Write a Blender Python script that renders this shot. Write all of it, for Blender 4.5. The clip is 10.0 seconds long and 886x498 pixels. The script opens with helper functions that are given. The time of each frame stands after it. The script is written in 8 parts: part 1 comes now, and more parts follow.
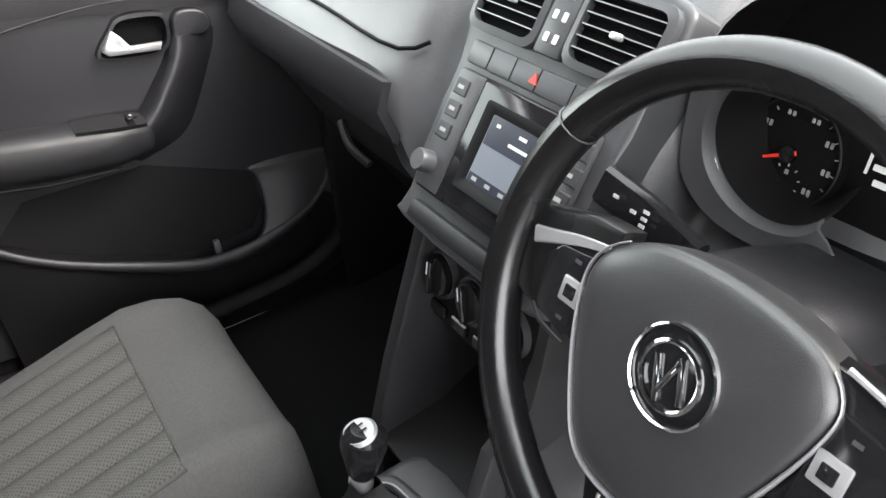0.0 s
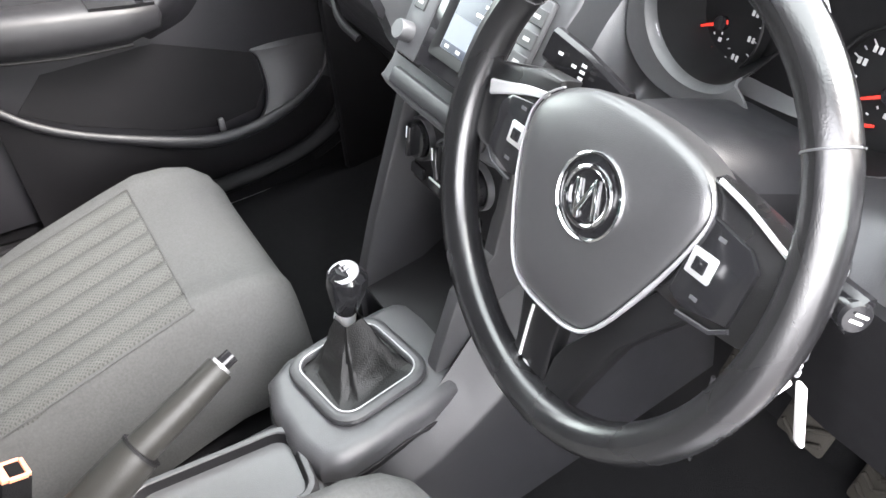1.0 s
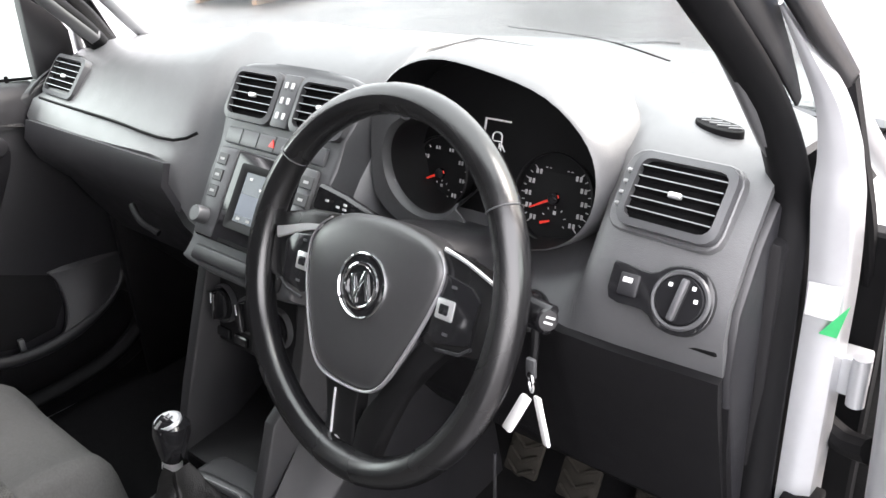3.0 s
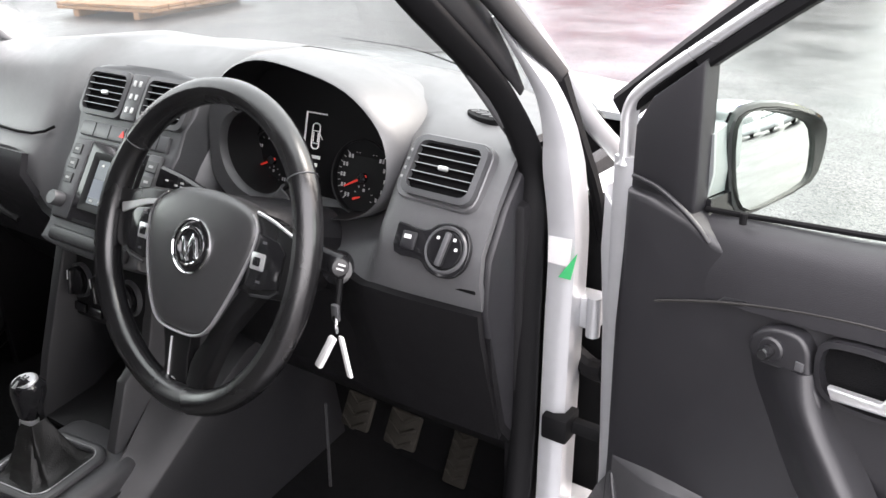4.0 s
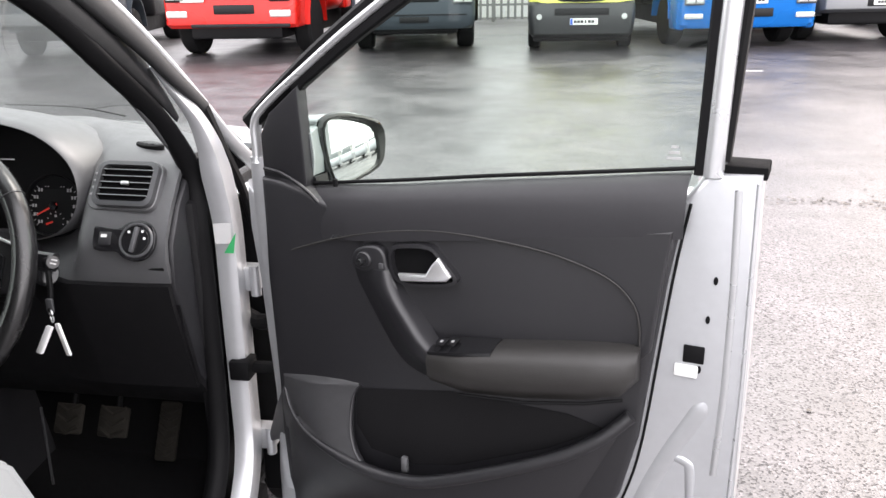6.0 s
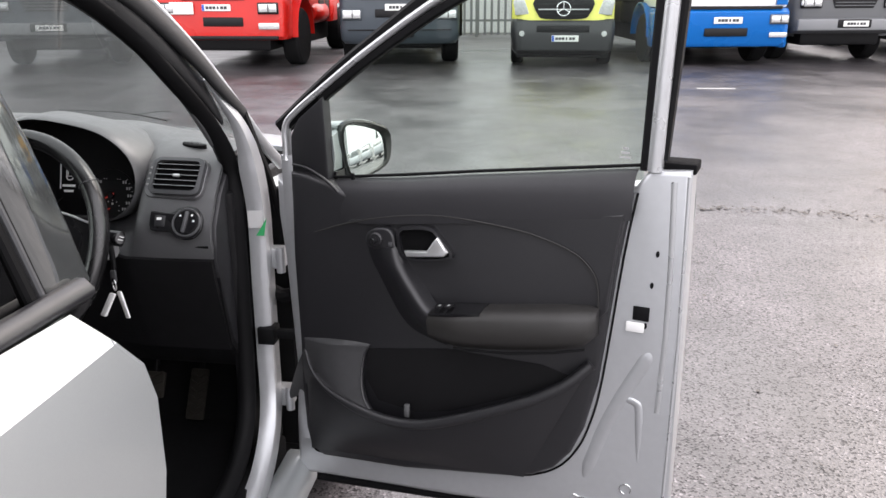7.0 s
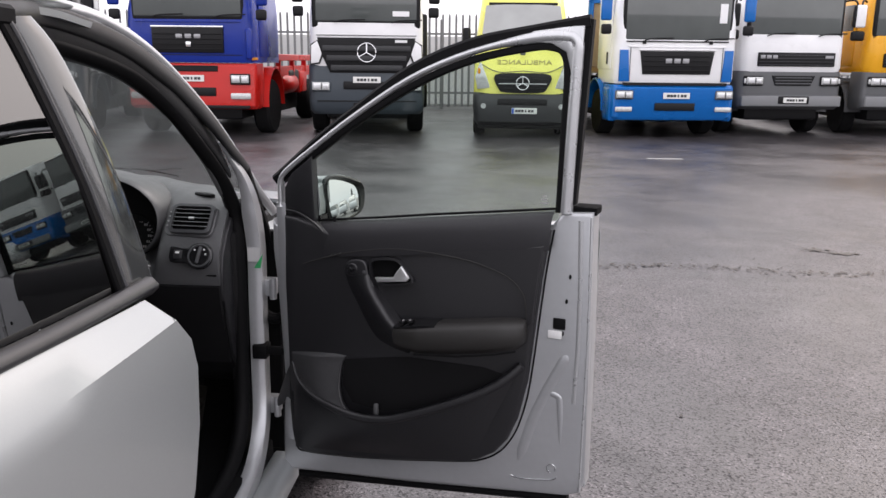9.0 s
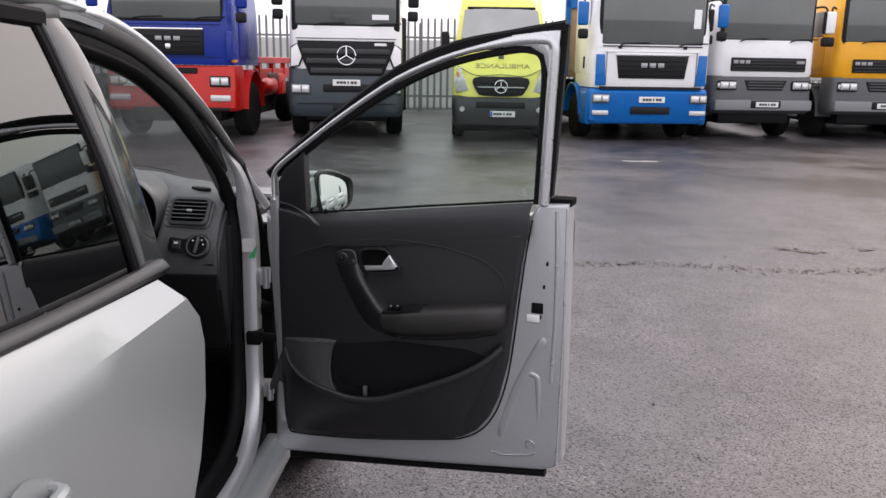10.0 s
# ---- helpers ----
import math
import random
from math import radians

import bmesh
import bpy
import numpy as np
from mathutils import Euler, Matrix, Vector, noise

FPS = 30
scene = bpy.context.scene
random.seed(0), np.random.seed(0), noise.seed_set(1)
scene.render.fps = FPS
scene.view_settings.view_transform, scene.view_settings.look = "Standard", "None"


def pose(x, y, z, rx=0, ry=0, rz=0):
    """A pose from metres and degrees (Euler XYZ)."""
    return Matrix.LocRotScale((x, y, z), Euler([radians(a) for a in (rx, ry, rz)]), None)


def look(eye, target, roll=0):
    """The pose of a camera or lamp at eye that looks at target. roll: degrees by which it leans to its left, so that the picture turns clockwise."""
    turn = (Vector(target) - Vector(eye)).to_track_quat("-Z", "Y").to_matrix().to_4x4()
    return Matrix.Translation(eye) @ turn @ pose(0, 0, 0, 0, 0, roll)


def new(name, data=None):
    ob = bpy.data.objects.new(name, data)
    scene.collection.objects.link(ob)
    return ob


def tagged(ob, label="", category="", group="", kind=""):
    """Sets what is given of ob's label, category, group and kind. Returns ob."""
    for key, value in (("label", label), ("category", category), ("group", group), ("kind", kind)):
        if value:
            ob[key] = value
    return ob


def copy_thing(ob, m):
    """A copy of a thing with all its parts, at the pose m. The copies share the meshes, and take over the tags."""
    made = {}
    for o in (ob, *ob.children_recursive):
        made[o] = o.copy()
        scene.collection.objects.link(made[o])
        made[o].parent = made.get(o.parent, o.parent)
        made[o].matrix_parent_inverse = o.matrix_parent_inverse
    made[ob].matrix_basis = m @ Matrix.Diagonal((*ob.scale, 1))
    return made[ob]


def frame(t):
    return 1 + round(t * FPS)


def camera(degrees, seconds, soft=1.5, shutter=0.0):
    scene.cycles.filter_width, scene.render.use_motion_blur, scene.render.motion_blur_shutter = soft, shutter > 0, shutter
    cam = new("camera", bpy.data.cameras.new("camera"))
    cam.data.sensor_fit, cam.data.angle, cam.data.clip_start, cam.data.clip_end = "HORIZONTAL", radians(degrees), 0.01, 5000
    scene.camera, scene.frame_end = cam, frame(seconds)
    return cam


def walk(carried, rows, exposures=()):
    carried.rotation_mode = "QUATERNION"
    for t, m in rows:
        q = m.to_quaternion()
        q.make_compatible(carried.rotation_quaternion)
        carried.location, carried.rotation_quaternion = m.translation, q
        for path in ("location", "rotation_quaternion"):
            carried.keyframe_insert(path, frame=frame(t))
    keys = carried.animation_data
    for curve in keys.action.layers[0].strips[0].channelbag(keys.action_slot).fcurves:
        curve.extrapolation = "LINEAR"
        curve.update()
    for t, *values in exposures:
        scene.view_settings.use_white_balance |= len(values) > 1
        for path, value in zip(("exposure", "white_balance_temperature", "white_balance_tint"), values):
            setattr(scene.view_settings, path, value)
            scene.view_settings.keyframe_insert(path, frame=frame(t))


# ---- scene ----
cam = camera(57.3, 10.0)
PATH = [
    (0, (0.616, -0.331, 1.291), (-0.805, 0.504, 0.158), -5.0),
    (0.2, (0.627, -0.346, 1.298), (-0.726, 0.469, 0.071), -4.2),
    (0.5, (0.666, -0.343, 1.291), (-0.678, 0.411, 0.016), -4.9),
    (1, (0.748, -0.363, 1.302), (-0.584, 0.37, 0.003), -4.7),
    (1.5, (0.827, -0.382, 1.314), (-0.495, 0.333, -0.005), -4.8),
    (2, (0.877, -0.406, 1.308), (-0.488, 0.419, 0.102), -5.4),
    (2.5, (0.902, -0.482, 1.304), (-0.435, 0.689, 0.386), -3.9),
    (2.7, (0.914, -0.509, 1.303), (-0.368, 0.751, 0.428), -3.7),
    (3.8, (1.142, -0.58, 1.32), (0.013, 0.863, 0.518), -2.6),
    (4, (1.18, -0.621, 1.319), (0.136, 0.883, 0.513), -1.2),
    (4.5, (1.261, -0.684, 1.317), (0.44, 0.959, 0.527), -0.3),
    (5, (1.295, -0.782, 1.319), (0.79, 0.98, 0.52), 0.3),
    (5.5, (1.34, -0.891, 1.339), (1.006, 0.933, 0.588), -1.3),
    (5.7, (1.363, -0.957, 1.318), (1.035, 0.901, 0.654), -1.2),
    (6.8, (1.417, -1.291, 1.372), (1.109, 0.581, 0.739), -0.4),
    (7, (1.409, -1.354, 1.366), (1.125, 0.527, 0.749), -0.2),
    (7.5, (1.426, -1.476, 1.372), (1.187, 0.439, 0.847), -0.1),
    (8, (1.469, -1.603, 1.386), (1.246, 0.324, 0.901), 0.1),
    (8.5, (1.489, -1.699, 1.399), (1.269, 0.234, 0.933), 0.3),
    (9, (1.479, -1.783, 1.4), (1.274, 0.154, 0.944), 0.6),
    (9.5, (1.469, -1.875, 1.401), (1.291, 0.065, 0.949), 0.8),
    (10, (1.475, -1.919, 1.395), (1.323, 0.025, 0.948), 0.9),
]
EXPOSURES = [
    (0.0, 3.25, 6700, 15), (0.5, 4.4, 6620, 16), (1.0, 4.55, 6600, 15), (2.0, 4.64, 6620, 16), (2.5, 3.92, 6650, 16), (4.0, 2.84, 6750, 18), (4.5, 2.8, 6750, 18), (5.5, 2.48, 6750, 17),
    (7.0, 1.6, 6650, 17), (7.5, 1.28, 6650, 17), (8.5, 0.93, 6600, 19), (10.0, 0.68, 6600, 19),
]
walk(cam, [(t, look(eye, target, roll)) for t, eye, target, roll in PATH], exposures=EXPOSURES)

# ---- light ----
world = bpy.data.worlds.new("overcast_sky")
scene.world = world
world.use_nodes = True
wn = world.node_tree
wn.nodes.clear()
w_out = wn.nodes.new("ShaderNodeOutputWorld")
w_bg = wn.nodes.new("ShaderNodeBackground")
w_mix = wn.nodes.new("ShaderNodeMix")
w_mix.data_type = "RGBA"
w_sky = wn.nodes.new("ShaderNodeTexSky")
w_sky.sky_type = "NISHITA"
w_sky.sun_disc = False
w_sky.sun_elevation = radians(38)
w_sky.sun_rotation = radians(40)
w_sky.dust_density = 6.0
w_sky.air_density = 1.5
w_coord = wn.nodes.new("ShaderNodeTexCoord")
w_noise = wn.nodes.new("ShaderNodeTexNoise")
w_noise.inputs["Scale"].default_value = 2.2
w_noise.inputs["Detail"].default_value = 4.0
w_ramp = wn.nodes.new("ShaderNodeValToRGB")
w_ramp.color_ramp.elements[0].position = 0.3
w_ramp.color_ramp.elements[0].color = (6.6, 6.9, 7.2, 1)
w_ramp.color_ramp.elements[1].position = 0.75
w_ramp.color_ramp.elements[1].color = (9.2, 9.3, 9.4, 1)
wn.links.new(w_coord.outputs["Generated"], w_noise.inputs["Vector"])
wn.links.new(w_noise.outputs["Fac"], w_ramp.inputs["Fac"])
w_mix.inputs["Factor"].default_value = 0.88
wn.links.new(w_sky.outputs["Color"], w_mix.inputs["A"])
wn.links.new(w_ramp.outputs["Color"], w_mix.inputs["B"])
wn.links.new(w_mix.outputs["Result"], w_bg.inputs["Color"])
w_bg.inputs["Strength"].default_value = 0.13
wn.links.new(w_bg.outputs["Background"], w_out.inputs["Surface"])

sun = new("sun", bpy.data.lights.new("sun", "SUN"))
sun.data.energy = 0.7
sun.data.angle = radians(25)
sun.data.color = (1.0, 0.97, 0.93)
sun.matrix_world = look((30, 25, 45), (0, 0, 0))


# ---- materials ----
def material(name, color, rough=0.5, metal=0.0, vary=0.12, scale=30.0, bump=0.0, bump_scale=400.0, rough_vary=0.1, coat=0.0, spec=0.5):
    m = bpy.data.materials.new(name)
    m.use_nodes = True
    nt = m.node_tree
    b = nt.nodes["Principled BSDF"]
    b.inputs["Metallic"].default_value = metal
    b.inputs["Coat Weight"].default_value = coat
    b.inputs["Coat Roughness"].default_value = 0.05
    b.inputs["Specular IOR Level"].default_value = spec
    tc = nt.nodes.new("ShaderNodeTexCoord")
    n1 = nt.nodes.new("ShaderNodeTexNoise")
    n1.inputs["Scale"].default_value = scale
    n1.inputs["Detail"].default_value = 6.0
    nt.links.new(tc.outputs["Object"], n1.inputs["Vector"])
    mx = nt.nodes.new("ShaderNodeMix")
    mx.data_type = "RGBA"
    mx.inputs["A"].default_value = (*[max(0.0, c * (1 - vary)) for c in color], 1)
    mx.inputs["B"].default_value = (*[min(1.0, c * (1 + vary)) for c in color], 1)
    nt.links.new(n1.outputs["Fac"], mx.inputs["Factor"])
    nt.links.new(mx.outputs["Result"], b.inputs["Base Color"])
    n2 = nt.nodes.new("ShaderNodeTexNoise")
    n2.inputs["Scale"].default_value = scale * 0.23
    n2.inputs["Detail"].default_value = 3.0
    nt.links.new(tc.outputs["Object"], n2.inputs["Vector"])
    mr = nt.nodes.new("ShaderNodeMapRange")
    mr.inputs["To Min"].default_value = max(0.02, rough - rough_vary)
    mr.inputs["To Max"].default_value = min(1.0, rough + rough_vary)
    nt.links.new(n2.outputs["Fac"], mr.inputs["Value"])
    nt.links.new(mr.outputs["Result"], b.inputs["Roughness"])
    if bump:
        n3 = nt.nodes.new("ShaderNodeTexNoise")
        n3.inputs["Scale"].default_value = bump_scale
        n3.inputs["Detail"].default_value = 2.0
        nt.links.new(tc.outputs["Object"], n3.inputs["Vector"])
        bp = nt.nodes.new("ShaderNodeBump")
        bp.inputs["Strength"].default_value = bump
        bp.inputs["Distance"].default_value = 0.002
        nt.links.new(n3.outputs["Fac"], bp.inputs["Height"])
        nt.links.new(bp.outputs["Normal"], b.inputs["Normal"])
    return m


def glass_material(name, color, gloss=0.5, low=0.02, power=4.0):
    m = bpy.data.materials.new(name)
    m.use_nodes = True
    nt = m.node_tree
    nt.nodes.clear()
    out = nt.nodes.new("ShaderNodeOutputMaterial")
    tr = nt.nodes.new("ShaderNodeBsdfTransparent")
    tr.inputs["Color"].default_value = (*color, 1)
    gl = nt.nodes.new("ShaderNodeBsdfGlossy")
    gl.inputs["Roughness"].default_value = 0.0
    lw = nt.nodes.new("ShaderNodeLayerWeight")
    lw.inputs["Blend"].default_value = 0.5
    pw = nt.nodes.new("ShaderNodeMath")
    pw.operation = "POWER"
    pw.inputs[1].default_value = power
    mr = nt.nodes.new("ShaderNodeMapRange")
    mr.inputs["To Min"].default_value = low
    mr.inputs["To Max"].default_value = gloss
    mx = nt.nodes.new("ShaderNodeMixShader")
    nt.links.new(lw.outputs["Facing"], pw.inputs[0])
    nt.links.new(pw.outputs["Value"], mr.inputs["Value"])
    nt.links.new(mr.outputs["Result"], mx.inputs["Fac"])
    nt.links.new(tr.outputs["BSDF"], mx.inputs[1])
    nt.links.new(gl.outputs["BSDF"], mx.inputs[2])
    nt.links.new(mx.outputs["Shader"], out.inputs["Surface"])
    return m


def emitter(name, color, strength):
    m = bpy.data.materials.new(name)
    m.use_nodes = True
    b = m.node_tree.nodes["Principled BSDF"]
    b.inputs["Base Color"].default_value = (*[c * 0.3 for c in color], 1)
    b.inputs["Emission Color"].default_value = (*color, 1)
    b.inputs["Emission Strength"].default_value = strength
    return m


M_SILVER = material("silver_metallic_paint", (0.335, 0.355, 0.36), 0.42, 0.45, 0.06, 900, 0.0, coat=0.35, rough_vary=0.05)
M_JAMB = material("silver_door_jamb_paint", (0.48, 0.49, 0.505), 0.34, 0.55, 0.06, 60, 0.0, coat=0.2)
M_RUBBER = material("black_rubber_seal", (0.0045, 0.0045, 0.005), 0.6, 0, 0.2, 60, 0.1, 900, spec=0.12)
M_GLOSSBLACK = material("gloss_black_plastic", (0.01, 0.01, 0.011), 0.12, 0, 0.1, 50, rough_vary=0.05)
M_TRIM = material("dark_grey_moulded_plastic", (0.0128, 0.0126, 0.0146), 0.40, 0, 0.12, 120, 0.18, 900, spec=0.62)
M_DASH = material("grey_soft_dash_plastic", (0.082, 0.083, 0.086), 0.40, 0, 0.10, 140, 0.22, 800, spec=0.95)
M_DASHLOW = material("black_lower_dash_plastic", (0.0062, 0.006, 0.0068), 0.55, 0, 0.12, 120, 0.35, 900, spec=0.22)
M_PANEL = material("satin_grey_console_panel", (0.075, 0.076, 0.08), 0.38, 0.2, 0.08, 200, 0.1, 1200)
M_LEATHER = material("black_leather_rim", (0.006, 0.006, 0.0065), 0.26, 0, 0.25, 40, 0.10, 700, rough_vary=0.22, spec=0.70)
M_AIRBAG = material("charcoal_airbag_cover", (0.028, 0.028, 0.0295), 0.36, 0, 0.14, 150, 0.14, 1100, spec=0.95)
M_SPOKE = material("black_satin_spoke_plastic", (0.006, 0.006, 0.0065), 0.42, 0, 0.1, 60, 0.05, 900, spec=0.25)
M_FRAME = material("bright_silver_frame_paint", (0.56, 0.57, 0.58), 0.28, 0.65, 0.05, 60, 0.0, coat=0.4, rough_vary=0.05)
M_CONSOLE = material("dark_console_plastic", (0.013, 0.013, 0.0145), 0.42, 0, 0.12, 120, 0.25, 900, spec=0.45)
M_BINNACLE = material("grey_binnacle_plastic", (0.052, 0.053, 0.055), 0.45, 0, 0.10, 140, 0.22, 800, spec=0.6)
M_SIDE = material("mid_grey_console_side", (0.032, 0.032, 0.034), 0.42, 0, 0.14, 120, 0.3, 900, spec=0.6)
M_BELT = material("belt_plastic_lightened_for_sheen", (0.0220, 0.0216, 0.0240), 0.50, 0, 0.12, 120, 0.18, 900, spec=0.35)
M_CHROME = material("chrome", (0.82, 0.83, 0.84), 0.1, 1.0, 0.03, 60, rough_vary=0.05)
M_SATIN = material("satin_silver_trim", (0.74, 0.745, 0.75), 0.30, 0.75, 0.05, 200, rough_vary=0.06)
M_SEAT = material("grey_seat_cloth", (0.074, 0.0755, 0.075), 0.85, 0, 0.30, 260, 0.9, 1500, spec=0.2)
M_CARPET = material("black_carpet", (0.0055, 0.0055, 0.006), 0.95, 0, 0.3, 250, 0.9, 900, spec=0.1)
M_HEADLINER = material("dark_grey_headliner", (0.10, 0.10, 0.10), 0.9, 0, 0.06, 200, 0.3, 900, spec=0.1)
M_WHITEPRINT = material("white_print", (0.75, 0.75, 0.74), 0.5, 0, 0.04, 80)
M_GREYPRINT2 = material("pale_print", (0.55, 0.55, 0.55), 0.5, 0, 0.04, 80)
M_GREYPRINT = material("grey_print", (0.35, 0.35, 0.35), 0.5, 0, 0.04, 80)
M_DIAL = material("black_dial_face", (0.006, 0.006, 0.0065), 0.5, 0, 0.1, 80, spec=0.2)
M_NEEDLE = emitter("red_needle", (0.9, 0.05, 0.03), 0.05)
M_RED = material("red_lamp_plastic", (0.6, 0.03, 0.02), 0.3, 0, 0.08, 80)
M_LCD = emitter("radio_screen", (0.46, 0.52, 0.62), 0.008)
M_LCDDARK = material("screen_dark_bar", (0.03, 0.035, 0.05), 0.2, 0, 0.1, 50)
M_ARM = material("dark_warm_armrest_vinyl", (0.019, 0.0178, 0.0168), 0.5, 0, 0.15, 90, 0.4, 700)
M_GREEN = material("green_sticker", (0.03, 0.35, 0.12), 0.5, 0, 0.15, 80)
M_KEYTAG = material("white_key_tags", (0.85, 0.85, 0.84), 0.45, 0, 0.04, 80)
M_ORANGE_BUCKLE = material("orange_red_buckle", (0.62, 0.22, 0.13), 0.4, 0, 0.1, 80)
M_GLASS = glass_material("clear_car_glass", (0.835, 0.89, 0.862))
M_SCREEN = glass_material("windscreen_glass", (0.76, 0.79, 0.78), 0.85, 0.03, 2.6)
M_TINT = glass_material("tinted_rear_glass", (0.075, 0.10, 0.096), 0.50, 0.07, 1.3)
M_MIRROR = material("mirror_glass", (0.55, 0.57, 0.57), 0.02, 1.0, 0.01, 30, rough_vary=0.01)
M_TYRE = material("black_tyre_rubber", (0.006, 0.006, 0.0065), 0.8, 0, 0.25, 60, 0.5, 300, spec=0.2)
M_RIM = material("grey_wheel_rim", (0.35, 0.35, 0.36), 0.4, 0.6, 0.15, 40)

# seat centre cloth: pale ribs woven along the seat
M_RIB = material("ribbed_seat_cloth", (0.070, 0.0715, 0.069), 0.9, 0, 0.45, 420, 0.9, 1200, spec=0.15)


def braid(m):
    """Crossing slanted threads along each rib."""
    nt = m.node_tree
    tc = nt.nodes["Texture Coordinate"]
    bsdf = nt.nodes["Principled BSDF"]
    base = bsdf.inputs["Base Color"].links[0].from_socket
    tone = None
    for turn in (38, -38):
        mp = nt.nodes.new("ShaderNodeMapping")
        mp.inputs["Rotation"].default_value = (0, 0, radians(turn))
        wv = nt.nodes.new("ShaderNodeTexWave")
        wv.inputs["Scale"].default_value = 75.0
        wv.inputs["Distortion"].default_value = 1.5
        wv.inputs["Detail"].default_value = 2.0
        nt.links.new(tc.outputs["Object"], mp.inputs["Vector"])
        nt.links.new(mp.outputs["Vector"], wv.inputs["Vector"])
        if tone is None:
            tone = wv.outputs["Fac"]
        else:
            mul = nt.nodes.new("ShaderNodeMath")
            mul.operation = "MAXIMUM"
            nt.links.new(tone, mul.inputs[0])
            nt.links.new(wv.outputs["Fac"], mul.inputs[1])
            tone = mul.outputs["Value"]
    mr = nt.nodes.new("ShaderNodeMapRange")
    mr.inputs["To Min"].default_value = 0.58
    mr.inputs["To Max"].default_value = 1.22
    nt.links.new(tone, mr.inputs["Value"])
    mx = nt.nodes.new("ShaderNodeMix")
    mx.data_type = "RGBA"
    mx.blend_type = "MULTIPLY"
    mx.inputs["Factor"].default_value = 1.0
    nt.links.new(base, mx.inputs["A"])
    nt.links.new(mr.outputs["Result"], mx.inputs["B"])
    nt.links.new(mx.outputs["Result"], bsdf.inputs["Base Color"])


braid(M_RIB)


# ---- mesh tools ----
def part(name, bm, mat, parent=None, label="", smooth=32, matrix=None):
    bmesh.ops.recalc_face_normals(bm, faces=bm.faces)
    me = bpy.data.meshes.new(name)
    bm.to_mesh(me)
    bm.free()
    for m in (mat if isinstance(mat, (list, tuple)) else [mat]):
        me.materials.append(m)
    if smooth:
        for p in me.polygons:
            p.use_smooth = True
        me.set_sharp_from_angle(angle=radians(smooth))
    ob = new(name, me)
    if parent is not None:
        ob.parent = parent
    if matrix is not None:
        ob.matrix_basis = matrix
    if label:
        ob["label"] = label
    return ob


def root(name, matrix=None):
    ob = new(name)
    ob.empty_display_size = 0.2
    if matrix is not None:
        ob.matrix_basis = matrix
    return ob


def bevel(bm, width, segs=2, edges=None, angle=25):
    if width <= 0:
        return bm
    es = edges if edges is not None else [e for e in bm.edges if len(e.link_faces) == 2 and e.calc_face_angle(0) > radians(angle)]
    if es:
        bmesh.ops.bevel(bm, geom=es, offset=width, offset_type="OFFSET", segments=segs, profile=0.5, affect="EDGES", clamp_overlap=True)
    return bm


def box(cx, cy, cz, sx, sy, sz, bev=0.0, segs=2, bm=None, m=None):
    own = bmesh.new()
    bmesh.ops.create_cube(own, size=1.0, matrix=Matrix.Diagonal((sx, sy, sz, 1)))
    bevel(own, bev, segs)
    own.transform((m or Matrix()) @ Matrix.Translation((cx, cy, cz)))
    return merge(bm, own)


def merge(bm, own):
    if bm is None:
        return own
    me = bpy.data.meshes.new("tmp")
    own.to_mesh(me)
    own.free()
    bm.from_mesh(me)
    bpy.data.meshes.remove(me)
    return bm


def prism(pts, w0, w1, bev=0.0, segs=2, bm=None, m=None, top_inset=0.0):
    """A closed outline of (u, v), raised from w0 to w1 along the third axis."""
    own = bmesh.new()
    a = [own.verts.new((u, v, w0)) for u, v in pts]
    f = own.faces.new(a)
    r = bmesh.ops.extrude_face_region(own, geom=[f])
    vs = [g for g in r["geom"] if isinstance(g, bmesh.types.BMVert)]
    for v in vs:
        v.co.z = w1
    if top_inset:
        c = sum((v.co for v in vs), Vector()) / len(vs)
        for v in vs:
            d = v.co - c
            d.z = 0
            v.co -= d.normalized() * top_inset
    if bev:
        top = [e for e in own.edges if all(abs(v.co.z - w1) < 1e-6 for v in e.verts)]
        bevel(own, bev, segs, top)
    if m is not None:
        own.transform(m)
    return merge(bm, own)


def smooth_path(pts, n=6, closed=False):
    p = [Vector(q) for q in pts]
    out = []
    count = len(p) if closed else len(p) - 1
    for i in range(count):
        if closed:
            a, b, c, d = p[i - 1], p[i], p[(i + 1) % len(p)], p[(i + 2) % len(p)]
        else:
            a, b, c, d = p[max(i - 1, 0)], p[i], p[i + 1], p[min(i + 2, len(p) - 1)]
        for k in range(n):
            t = k / n
            out.append(0.5 * ((2 * b) + (c - a) * t + (2 * a - 5 * b + 4 * c - d) * t * t + (3 * b - a - 3 * c + d) * t ** 3))
    if not closed:
        out.append(p[-1])
    return out


def round2(pts, n=5, closed=True):
    return [(q.x, q.y) for q in smooth_path([(a, b, 0) for a, b in pts], n, closed)]


